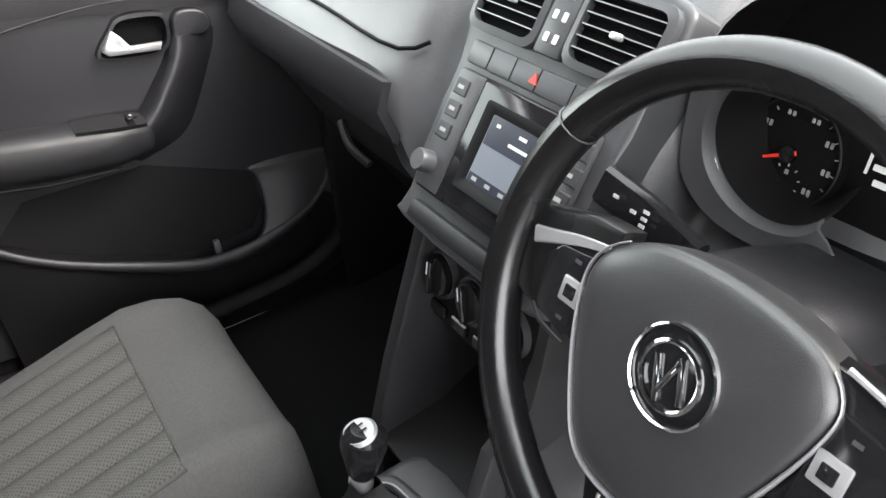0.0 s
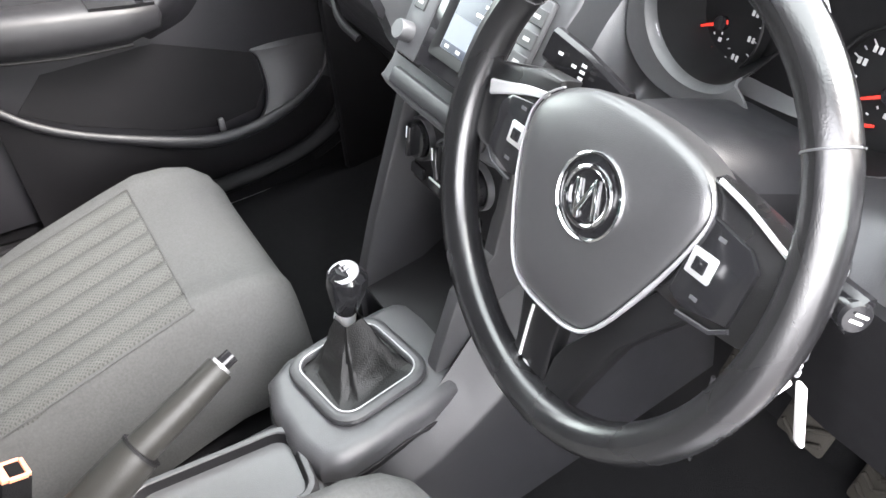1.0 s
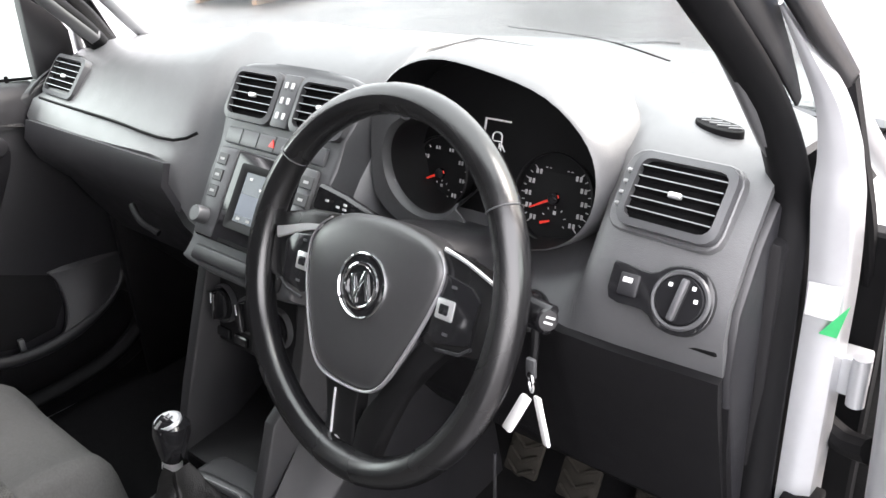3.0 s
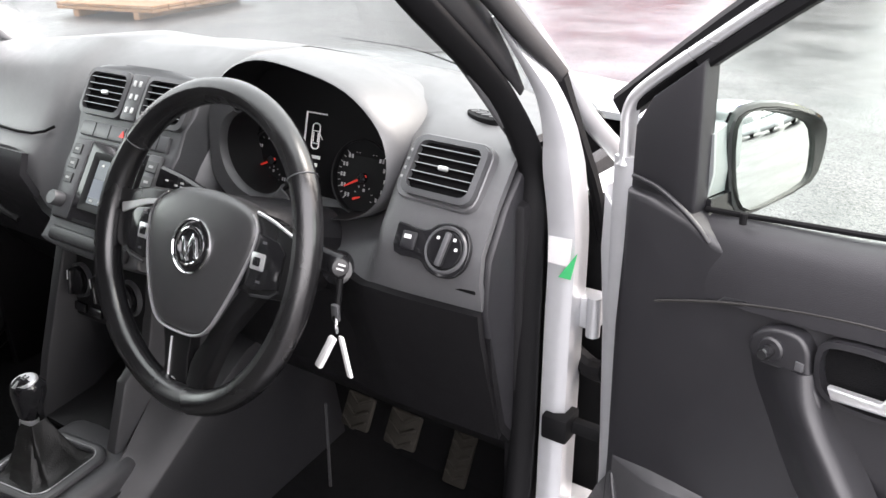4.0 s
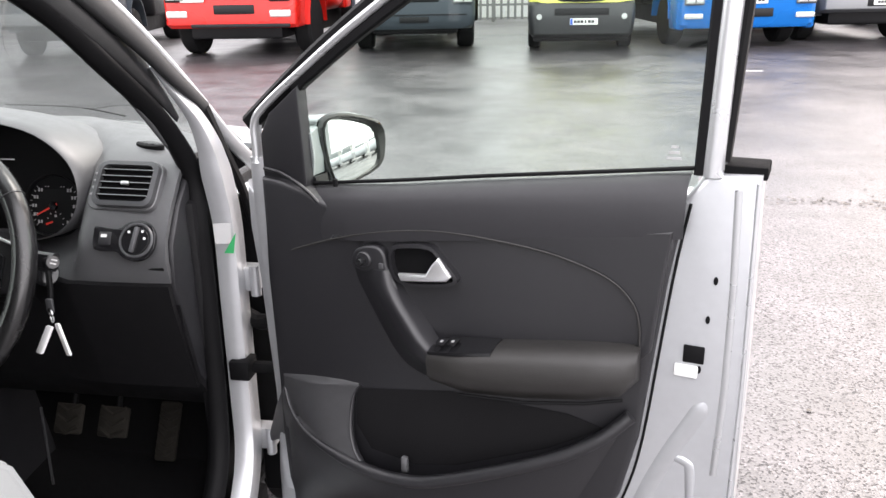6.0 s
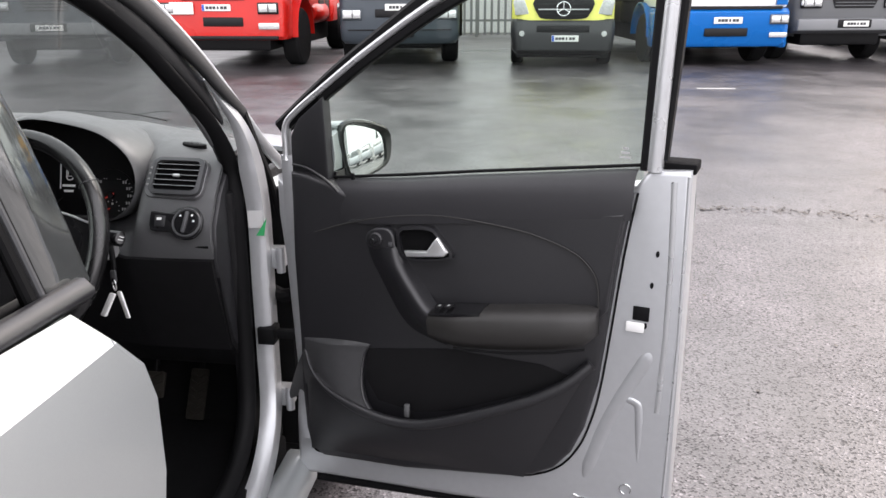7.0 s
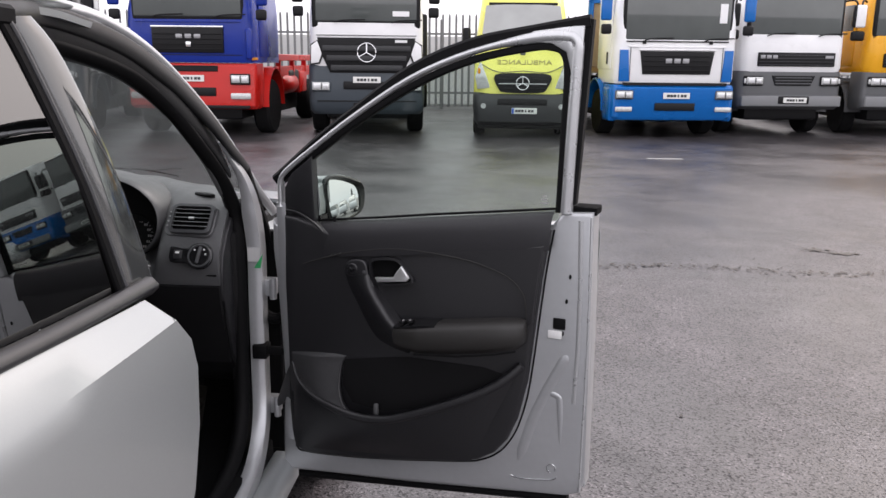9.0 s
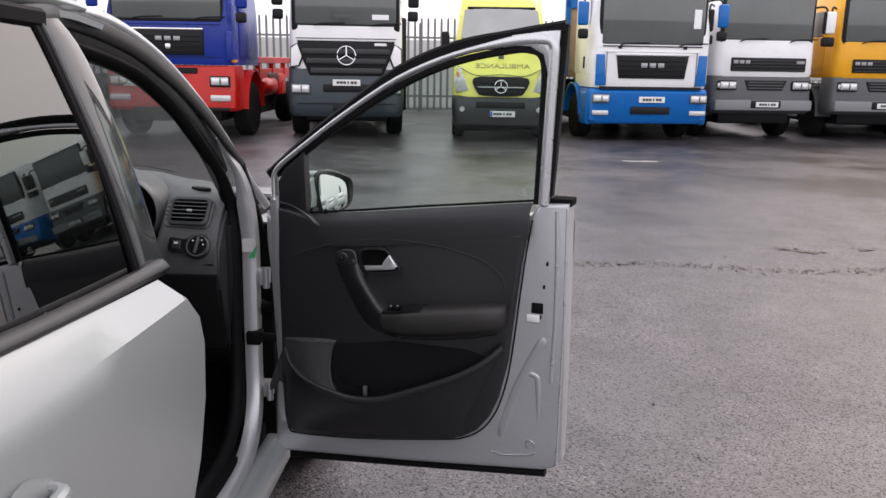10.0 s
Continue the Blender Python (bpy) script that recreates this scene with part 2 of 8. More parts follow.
def sweep(path, section, up=(0, 0, 1), closed=False, bm=None, scale=None, cap=True):
    """section: (a, b) pairs; a to the side of the path, b along up."""
    own = bmesh.new()
    p = [Vector(q) for q in path]
    up = Vector(up)
    rings = []
    for i, q in enumerate(p):
        if closed:
            t = p[(i + 1) % len(p)] - p[i - 1]
        else:
            t = p[min(i + 1, len(p) - 1)] - p[max(i - 1, 0)]
        t.normalize()
        side = t.cross(up)
        if side.length < 1e-4:
            side = t.cross(Vector((1, 0, 0)))
        side.normalize()
        u2 = side.cross(t)
        k = scale[i] if scale else 1.0
        rings.append([own.verts.new(q + side * a * k + u2 * b * k) for a, b in section])
    n = len(section)
    for i in range(len(rings) - (0 if closed else 1)):
        r0, r1 = rings[i], rings[(i + 1) % len(rings)]
        for j in range(n):
            own.faces.new((r0[j], r0[(j + 1) % n], r1[(j + 1) % n], r1[j]))
    if cap and not closed:
        own.faces.new(rings[0][::-1])
        own.faces.new(rings[-1])
    return merge(bm, own)


def circle(r, n=10, rb=None):
    rb = rb or r
    return [(r * math.cos(2 * math.pi * k / n), rb * math.sin(2 * math.pi * k / n)) for k in range(n)]


def rr(a, b, r, n=3):
    pts = []
    for cx, cy, a0 in ((a - r, b - r, 0), (-a + r, b - r, 90), (-a + r, -b + r, 180), (a - r, -b + r, 270)):
        for k in range(n + 1):
            q = radians(a0 + 90 * k / n)
            pts.append((cx + r * math.cos(q), cy + r * math.sin(q)))
    return pts


def rect(w, h, c=0.25):
    k = min(w, h) * c
    a, b = w / 2, h / 2
    return [(-a + k, -b), (a - k, -b), (a, -b + k), (a, b - k), (a - k, b), (-a + k, b), (-a, b - k), (-a, -b + k)]


def tube(pts, r, n=10, smooth=6, closed=False, bm=None, up=(0, 0, 1)):
    return sweep(smooth_path(pts, smooth, closed) if smooth else pts, circle(r, n), up, closed, bm)


def lathe(profile, n=24, m=None, bm=None):
    """profile: (radius, height) from one end to the other, round the local z axis."""
    own = bmesh.new()
    rings = []
    for r, h in profile:
        if r < 1e-6:
            rings.append([own.verts.new((0, 0, h))])
        else:
            rings.append([own.verts.new((r * math.cos(2 * math.pi * k / n), r * math.sin(2 * math.pi * k / n), h)) for k in range(n)])
    for a, b in zip(rings, rings[1:]):
        for k in range(n):
            q = [a[k % len(a)], a[(k + 1) % len(a)], b[(k + 1) % len(b)], b[k % len(b)]]
            q = list(dict.fromkeys(q))
            if len(q) > 2:
                own.faces.new(q)
    for ring in (rings[0], rings[-1]):
        if len(ring) > 2:
            own.faces.new(ring)
    if m is not None:
        own.transform(m)
    return merge(bm, own)


def loft(sections, closed=False, bm=None, thick=0.0, cap=False):
    own = bmesh.new()
    rings = [[own.verts.new(q) for q in s] for s in sections]
    n = len(rings[0])
    for a, b in zip(rings, rings[1:]):
        for j in range(n if closed else n - 1):
            own.faces.new((a[j], a[(j + 1) % n], b[(j + 1) % n], b[j]))
    if cap:
        own.faces.new(rings[0])
        own.faces.new(rings[-1])
    if thick:
        bmesh.ops.recalc_face_normals(own, faces=own.faces)
        bmesh.ops.solidify(own, geom=own.faces[:], thickness=thick)
    return merge(bm, own)


def axes(origin, x, y, z):
    x, y, z = Vector(x), Vector(y), Vector(z)
    m = Matrix((x, y, z)).transposed().to_4x4()
    m.translation = origin
    return m


def sections_by_x(stations, per=4):
    """Profiles given at some x, smoothly carried to the x between them."""
    cols = list(zip(*[[(x, y, z) for y, z in prof] for x, prof in stations]))
    lines = [smooth_path(c, per) for c in cols]
    return list(zip(*lines))


# ---- ground ----
def ground_material():
    m = material("wet_asphalt", (0.05, 0.047, 0.048), 0.3, 0, 0.2, 30)
    nt = m.node_tree
    b = nt.nodes["Principled BSDF"]
    tc = nt.nodes["Texture Coordinate"]
    vor = nt.nodes.new("ShaderNodeTexVoronoi")
    vor.inputs["Scale"].default_value = 140.0
    big = nt.nodes.new("ShaderNodeTexNoise")
    big.inputs["Scale"].default_value = 0.55
    big.inputs["Detail"].default_value = 5.0
    big.inputs["Roughness"].default_value = 0.62
    fine = nt.nodes.new("ShaderNodeTexNoise")
    fine.inputs["Scale"].default_value = 120.0
    fine.inputs["Detail"].default_value = 3.0
    for n in (vor, big, fine):
        nt.links.new(tc.outputs["Object"], n.inputs["Vector"])
    # stones: each its own grey
    ramp = nt.nodes.new("ShaderNodeValToRGB")
    e = ramp.color_ramp.elements
    e[0].position, e[0].color = 0.0, (0.014, 0.013, 0.014, 1)
    e[1].position, e[1].color = 1.0, (0.15, 0.135, 0.142, 1)
    ramp.color_ramp.elements.new(0.14).color = (0.022, 0.020, 0.021, 1)
    ramp.color_ramp.elements.new(0.26).color = (0.042, 0.0376, 0.0398, 1)
    ramp.color_ramp.elements.new(0.90).color = (0.059, 0.0527, 0.0558, 1)
    sep = nt.nodes.new("ShaderNodeSeparateColor")
    nt.links.new(vor.outputs["Color"], sep.inputs["Color"])
    nt.links.new(sep.outputs["Red"], ramp.inputs["Fac"])
    wet = nt.nodes.new("ShaderNodeMapRange")
    wet.inputs["From Min"].default_value = 0.40
    wet.inputs["From Max"].default_value = 0.58
    nt.links.new(big.outputs["Fac"], wet.inputs["Value"])
    dark = nt.nodes.new("ShaderNodeMix")
    dark.data_type = "RGBA"
    dark.inputs["B"].default_value = (0.022, 0.020, 0.020, 1)
    nt.links.new(ramp.outputs["Color"], dark.inputs["A"])
    half = nt.nodes.new("ShaderNodeMath")
    half.operation = "MULTIPLY"
    half.inputs[1].default_value = 0.55
    nt.links.new(wet.outputs["Result"], half.inputs[0])
    nt.links.new(half.outputs["Value"], dark.inputs["Factor"])
    # worn and oily patches half a metre across
    mid = nt.nodes.new("ShaderNodeTexNoise")
    mid.inputs["Scale"].default_value = 2.4
    mid.inputs["Detail"].default_value = 6.0
    mid.inputs["Roughness"].default_value = 0.7
    nt.links.new(tc.outputs["Object"], mid.inputs["Vector"])
    tone = nt.nodes.new("ShaderNodeMapRange")
    tone.inputs["From Min"].default_value = 0.34
    tone.inputs["From Max"].default_value = 0.68
    tone.inputs["To Min"].default_value = 0.55
    tone.inputs["To Max"].default_value = 1.6
    nt.links.new(mid.outputs["Fac"], tone.inputs["Value"])
    scaled = nt.nodes.new("ShaderNodeMix")
    scaled.data_type = "RGBA"
    scaled.blend_type = "MULTIPLY"
    scaled.inputs["Factor"].default_value = 1.0
    nt.links.new(dark.outputs["Result"], scaled.inputs["A"])
    pits = nt.nodes.new("ShaderNodeTexNoise")
    pits.inputs["Scale"].default_value = 62.0
    pits.inputs["Detail"].default_value = 3.0
    pits.inputs["Roughness"].default_value = 0.65
    nt.links.new(tc.outputs["Object"], pits.inputs["Vector"])
    hole = nt.nodes.new("ShaderNodeMapRange")
    hole.inputs["From Min"].default_value = 0.32
    hole.inputs["From Max"].default_value = 0.42
    hole.inputs["To Min"].default_value = 0.50
    hole.inputs["To Max"].default_value = 1.12
    nt.links.new(pits.outputs["Fac"], hole.inputs["Value"])
    both_tones = nt.nodes.new("ShaderNodeMath")
    both_tones.operation = "MULTIPLY"
    nt.links.new(tone.outputs["Result"], both_tones.inputs[0])
    nt.links.new(hole.outputs["Result"], both_tones.inputs[1])
    nt.links.new(both_tones.outputs["Value"], scaled.inputs["B"])
    nt.links.new(scaled.outputs["Result"], b.inputs["Base Color"])
    rg = nt.nodes.new("ShaderNodeMapRange")
    rg.inputs["To Min"].default_value = 0.46
    rg.inputs["To Max"].default_value = 0.30
    nt.links.new(wet.outputs["Result"], rg.inputs["Value"])
    nt.links.new(rg.outputs["Result"], b.inputs["Roughness"])
    bp = nt.nodes.new("ShaderNodeBump")
    bp.inputs["Distance"].default_value = 0.004
    st = nt.nodes.new("ShaderNodeMapRange")
    st.inputs["To Min"].default_value = 0.36
    st.inputs["To Max"].default_value = 0.18
    nt.links.new(wet.outputs["Result"], st.inputs["Value"])
    nt.links.new(st.outputs["Result"], bp.inputs["Strength"])
    nt.links.new(vor.outputs["Distance"], bp.inputs["Height"])
    bp2 = nt.nodes.new("ShaderNodeBump")
    bp2.inputs["Distance"].default_value = 0.002
    bp2.inputs["Strength"].default_value = 0.22
    nt.links.new(fine.outputs["Fac"], bp2.inputs["Height"])
    nt.links.new(bp.outputs["Normal"], bp2.inputs["Normal"])
    nt.links.new(bp2.outputs["Normal"], b.inputs["Normal"])
    # the pits between the stones hold no sheen
    pit = nt.nodes.new("ShaderNodeMapRange")
    pit.inputs["From Min"].default_value = 0.12
    pit.inputs["From Max"].default_value = 0.28
    pit.inputs["To Min"].default_value = 0.24
    pit.inputs["To Max"].default_value = 0.80
    nt.links.new(sep.outputs["Red"], pit.inputs["Value"])
    gloss = nt.nodes.new("ShaderNodeMath")
    gloss.operation = "MULTIPLY"
    nt.links.new(pit.outputs["Result"], gloss.inputs[0])
    nt.links.new(hole.outputs["Result"], gloss.inputs[1])
    nt.links.new(gloss.outputs["Value"], b.inputs["Specular IOR Level"])
    return m


M_ASPHALT = ground_material()
bm = bmesh.new()
bmesh.ops.create_grid(bm, x_segments=60, y_segments=60, size=1)
for v in bm.verts:
    sx = math.copysign(abs(v.co.x) ** 2.2, v.co.x) * 900
    sy = math.copysign(abs(v.co.y) ** 2.2, v.co.y) * 900
    v.co = (sx, sy, 0.0)
ground = part("ground", bm, M_ASPHALT, smooth=0)
tagged(ground, "wet dark asphalt yard with worn aggregate and puddled sheen", "ground", kind="structure")

# ---- the silver car ----
car = root("car")
tagged(car, "small silver hatchback with its driver door wide open", "car")


# steering wheel: round leather rim on a raked column
W_C = Vector((0.340, 0.0155, 0.9024))
W_N = Vector((-0.038, -1.0, 0.44)).normalized()
W_X = (Vector((1, 0, 0)) - W_N.x * W_N).normalized()
W_Y = W_N.cross(W_X)
W_M = axes(W_C, W_X, W_Y, W_N)


def steering_wheel():
    R, r = 0.1980, 0.0180
    path = []
    for k in range(72):
        a = 2 * math.pi * k / 72
        off = (math.degrees(a) + 65.0 + 180.0) % 360.0 - 180.0
        rk = R + 0.021 * math.exp(-(off / 42.0) ** 2)
        x, y = rk * math.cos(a), rk * math.sin(a)
        path.append((x, y, 0.0))
    rim = part("steering_wheel", sweep(path, circle(r, 12, r * 1.12), (0, 0, 1), True), M_LEATHER, car, "flat-bottomed black leather steering wheel", matrix=W_M)
    # stitched seams where the thumb grips begin
    for a in (33, 147):
        a = radians(a)
        c = Vector((R * math.cos(a), R * math.sin(a), 0))
        ring = [c + 0.0184 * (math.cos(q) * Vector((math.cos(a), math.sin(a), 0)) + 1.12 * math.sin(q) * Vector((0, 0, 1))) for q in np.linspace(0, 2 * math.pi, 14, endpoint=False)]
        part("grip_seam", tube(ring, 0.0009, 6, 1, True), M_PANEL, rim, "stitched seam")
    # airbag cover: shield with a rounded top and a narrow foot, domed
    half = [(0.0, 0.066), (0.05, 0.064), (0.089, 0.054), (0.109, 0.036), (0.110, 0.012), (0.095, -0.035), (0.070, -0.090), (0.052, -0.116), (0.030, -0.126), (0.0, -0.128)]
    left = [(-0.030, -0.126), (-0.052, -0.116), (-0.070, -0.090), (-0.092, -0.038), (-0.101, 0.002), (-0.098, 0.024), (-0.082, 0.043), (-0.048, 0.060)]
    out = round2(half + left, 3)
    def shell(inset_rows, mat, name, parent, lift=0.0, label=""):
        secs = []
        for s, h in inset_rows:
            secs.append([(x * s, (y + 0.02) * s - 0.02, h + lift) for x, y in out])
        b = loft(secs, closed=True)
        b.faces.new([v for v in b.verts][-len(out):])
        return part(name, b, mat, parent, label, smooth=50)
    shell([(0.97, -0.035), (1.0, -0.01), (1.0, 0.001), (0.985, 0.004), (0.93, 0.008), (0.80, 0.012), (0.6, 0.015), (0.35, 0.017), (0.12, 0.017)], M_AIRBAG, "airbag_cover", rim, label="charcoal domed airbag cover")
    # bright edge round the sides and the foot
    low = [q for q in [(x * 1.012, (y + 0.02) * 1.012 - 0.02, 0.004) for x, y in out] if q[1] < 0.052]
    low.sort(key=lambda q: math.atan2(q[0], q[1] + 0.02) % (2 * math.pi))
    part("airbag_edge_trim", sweep(low, circle(0.0012, 8, 0.0022), (0, 0, 1), scale=[0.7 + 1.0 * max(0.0, min(1.0, (0.045 - q[1]) / 0.10)) for q in low]), M_RIM, rim, "satin silver edge")
    # badge: plain shapes only
    bc = Matrix.Translation((0.0105, -0.011, 0.011)) @ Matrix.Diagonal((0.93, 0.93, 1, 1))
    part("badge_disc", lathe([(0.0, 0.0075), (0.030, 0.0075), (0.0374, 0.0060), (0.038, 0.003)], 32, bc), M_GLOSSBLACK, rim, "black badge disc")
    part("badge_ring", lathe([(0.0372, 0.003), (0.0372, 0.0080), (0.0385, 0.0095), (0.0402, 0.0085), (0.041, 0.003)], 36, bc), M_CHROME, rim, "chrome badge ring")
    part("badge_inner_ring", lathe([(0.0245, 0.007), (0.0245, 0.0102), (0.0262, 0.0112), (0.0285, 0.0102), (0.0290, 0.007)], 32, bc), M_CHROME, rim)
    for dx, rot in ((-0.011, 20), (0.0, -20), (0.011, 20)):
        part("badge_bar", box(dx, -0.002, 0.0088, 0.0055, 0.036, 0.004, 0.0012, 2, m=bc @ Matrix.Rotation(radians(rot), 4, "Z")), M_CHROME, rim)
    # side spokes with their button pads
    for s in (-1, 1):
        sp = [(s * 0.085, 0.052), (s * 0.120, 0.050), (s * 0.172, 0.036), (s * 0.196, 0.030), (s * 0.198, -0.035), (s * 0.170, -0.046), (s * 0.120, -0.052), (s * 0.085, -0.05)]
        part("side_spoke", prism(sp, -0.026, -0.002, 0.006, 2), M_LEATHER, rim, "black side spoke")
        pad = [(s * 0.108, 0.030), (s * 0.150, 0.024), (s * 0.163, 0.012), (s * 0.161, -0.034), (s * 0.120, -0.044), (s * 0.104, -0.038)]
        part("button_pad", prism(pad, -0.004, 0.0025, 0.002, 2), M_GLOSSBLACK, rim, "gloss black button pad")
        part("spoke_trim", sweep(smooth_path([(s * 0.104, 0.054, 0.001), (s * 0.135, 0.047, 0.0), (s * 0.168, 0.036, -0.001), (s * 0.186, 0.030, -0.002)], 4), rect(0.0085 if s < 0 else 0.0042, 0.004), (0, 0, 1), scale=[0.7 + 0.09 * k for k in range(13)] if s < 0 else None), M_SATIN, rim, "satin silver spoke trim")
        part("spoke_lower_trim", sweep([(s * 0.118, -0.050, 0.0), (s * 0.150, -0.046, 0.0), (s * 0.163, -0.036, 0.0)], rect(0.004, 0.003), (0, 0, 1)), M_TRIM, rim)
        key = box(s * 0.123 - 0.001, -0.006, 0.003, 0.024, 0.022, 0.004, 0.004, 2)
        part("rocker_button", key, M_SATIN, rim, "silver square rocker button")
        part("button_mark", box(s * 0.123 - 0.001, -0.006, 0.0055, 0.012, 0.011, 0.002, 0.0015, 2), M_GLOSSBLACK, rim)
        for dy in (0.019, -0.031):
            part("button_print", box(s * 0.128, dy, 0.0027, 0.007, 0.003, 0.0012), M_PANEL, rim)
        if s < 0:
            for ob in [q for q in rim.children if q.name.split(".")[0] in ("button_pad", "spoke_trim", "spoke_lower_trim", "rocker_button", "button_mark", "button_print")]:
                ob.location = (0.013, -0.020 if ob.name.startswith("spoke_trim") else -0.007, 0.0)
    # lower spoke: open frame with silver inlays
    part("lower_spoke", prism([(-0.050, -0.100), (0.012, -0.112), (0.018, -0.160), (0.024, -0.205), (0.010, -0.216), (-0.027, -0.210), (-0.0284, -0.182), (-0.0405, -0.136)], -0.024, -0.006, 0.004), M_SPOKE, rim, "black lower spoke")
    part("lower_spoke", prism([(0.023, -0.208), (0.024, -0.168), (0.030, -0.150), (0.046, -0.126), (0.060, -0.096), (0.095, -0.045), (0.128, -0.050), (0.104, -0.083), (0.082, -0.115), (0.065, -0.166), (0.056, -0.202), (0.040, -0.213)], -0.024, -0.005, 0.004), M_SPOKE, rim, "black lower spoke")
    part("lower_spoke_bridge", box(0.018, -0.207, -0.015, 0.070, 0.018, 0.018, 0.004), M_SPOKE, rim)
    part("lower_spoke_inlay", sweep([(-0.021, -0.142, -0.0055), (-0.019, -0.160, -0.0055), (-0.014, -0.194, -0.0055)], rect(0.0032, 0.003), (0, 0, 1)), M_SATIN, rim, "satin inlay")
    part("lower_spoke_inlay", prism([(-0.0165, -0.196), (-0.004, -0.194), (0.010, -0.199), (0.020, -0.198), (0.022, -0.207), (0.006, -0.209), (-0.015, -0.206)], -0.007, -0.0035, 0.001), M_SATIN, rim, "satin inlay")
    return rim


wheel = steering_wheel()

# steering column shroud and stalks
SHROUD = [[W_M @ Vector((x * k, y * k - 0.03 * (1 - k), -d)) for x, y in rr(0.068, 0.058, 0.036, 6)] for d, k in ((0.024, 0.50), (0.030, 0.78), (0.045, 0.93), (0.07, 1.0), (0.12, 1.05), (0.2, 1.1))]
shroud = part("steering_column", loft(SHROUD, True, cap=True), M_DASHLOW, car, "steering column shroud, black for its shaded underside")
# upper half repeated in a paler grey: light from above put into the colour
part("upper_shroud", loft([[q + (W_M.to_3x3() @ Vector((0, 0.002, 0.0015))) for q in ring[:14]] for ring in SHROUD], thick=0.002), M_CONSOLE, shroud, "upper column shroud, paler grey for the light on top", 50)
part("indicator_stalk", sweep([W_M @ Vector(q) for q in ((-0.06, 0.04, -0.06), (-0.12, 0.055, -0.055), (-0.165, 0.062, -0.05))], rect(0.034, 0.016), (0, -1, 0.44)), M_GLOSSBLACK, shroud, "black indicator stalk with white print")
for dx, dy in ((-0.105, 0.061), (-0.105, 0.055), (-0.105, 0.049), (-0.118, 0.056), (-0.140, 0.060)):
    part("stalk_print", box(dx, dy, -0.0405, 0.006, 0.0028, 0.001, m=W_M), M_GREYPRINT2, shroud)
part("wiper_stalk", sweep([W_M @ Vector(q) for q in ((0.06, 0.03, -0.06), (0.13, 0.02, -0.055), (0.19, 0.012, -0.05), (0.215, 0.01, -0.05))], rect(0.030, 0.018), (0, -1, 0.44)), M_GLOSSBLACK, shroud, "black wiper stalk")
part("stalk_end", lathe([(0.0, -0.014), (0.0115, -0.014), (0.0125, -0.008), (0.0125, 0.007), (0.0105, 0.010), (0.0, 0.0105)], 20, W_M @ axes((0.208, 0.010, -0.048), (0, 1, 0), (-0.5, 0, 0.866), (0.866, 0, 0.5))), M_GLOSSBLACK, shroud, "black round stalk end")
for k in range(3):
    part("stalk_print", box(-0.006 + 0.006 * k, 0.0, 0.0108, 0.0022, 0.010, 0.001, m=W_M @ axes((0.208, 0.010, -0.048), (0.25, 0.968, 0), (-0.48, 0.12, 0.866), (0.84, -0.21, 0.5))), M_GREYPRINT2, shroud)
part("ignition_barrel", lathe([(0.0, -0.012), (0.021, -0.012), (0.023, 0.0), (0.021, 0.012), (0.012, 0.014), (0.0, 0.012)], 18, axes((0.478, 0.135, 0.845), (0, 0.4, 0.9), (-0.8, -0.5, 0.2), (0.55, -0.8, 0.1))), M_GLOSSBLACK, shroud, "black ignition lock")

# keys hang from the lock
keys = root("car_keys", Matrix.Translation((0.484, 0.137, 0.864)))
tagged(keys, "bunch of car keys with white plastic tags in the ignition", "keys")
part("key_strap", tube([(-0.004, 0.0, 0.0), (0.012, -0.02, -0.018), (0.024, -0.04, -0.045), (0.026, -0.05, -0.07)], 0.005, 8), M_RUBBER, keys, "dark strap")
part("key_head", box(0.026, -0.049, -0.060, 0.013, 0.007, 0.026, 0.003, 2), M_PANEL, keys, "grey key head")
part("key_ring", tube([Vector((0.026, -0.05, -0.078)) + 0.012 * Vector((math.cos(a) * 0.6, -0.5 * math.cos(a), math.sin(a))) for a in np.linspace(0, 6.28, 14, endpoint=False)], 0.0016, 6, 1, True), M_SATIN, keys)
tagm = axes((0.014, -0.062, -0.118), (0.80, -0.32, 0.0), (0.36, 0.30, 0.88), (-0.32, -0.9, 0.3))
part("key_tag", box(0, 0, 0, 0.019, 0.052, 0.007, 0.003, 2, m=tagm), M_KEYTAG, keys, "white key tag")
tagm2 = axes((0.046, -0.058, -0.118), (0.86, -0.4, 0.25), (-0.28, 0.1, 0.92), (-0.32, -0.9, 0.1))
part("key_tag", box(0, 0, 0, 0.014, 0.062, 0.006, 0.003, 2, m=tagm2), M_KEYTAG, keys, "white key tag")

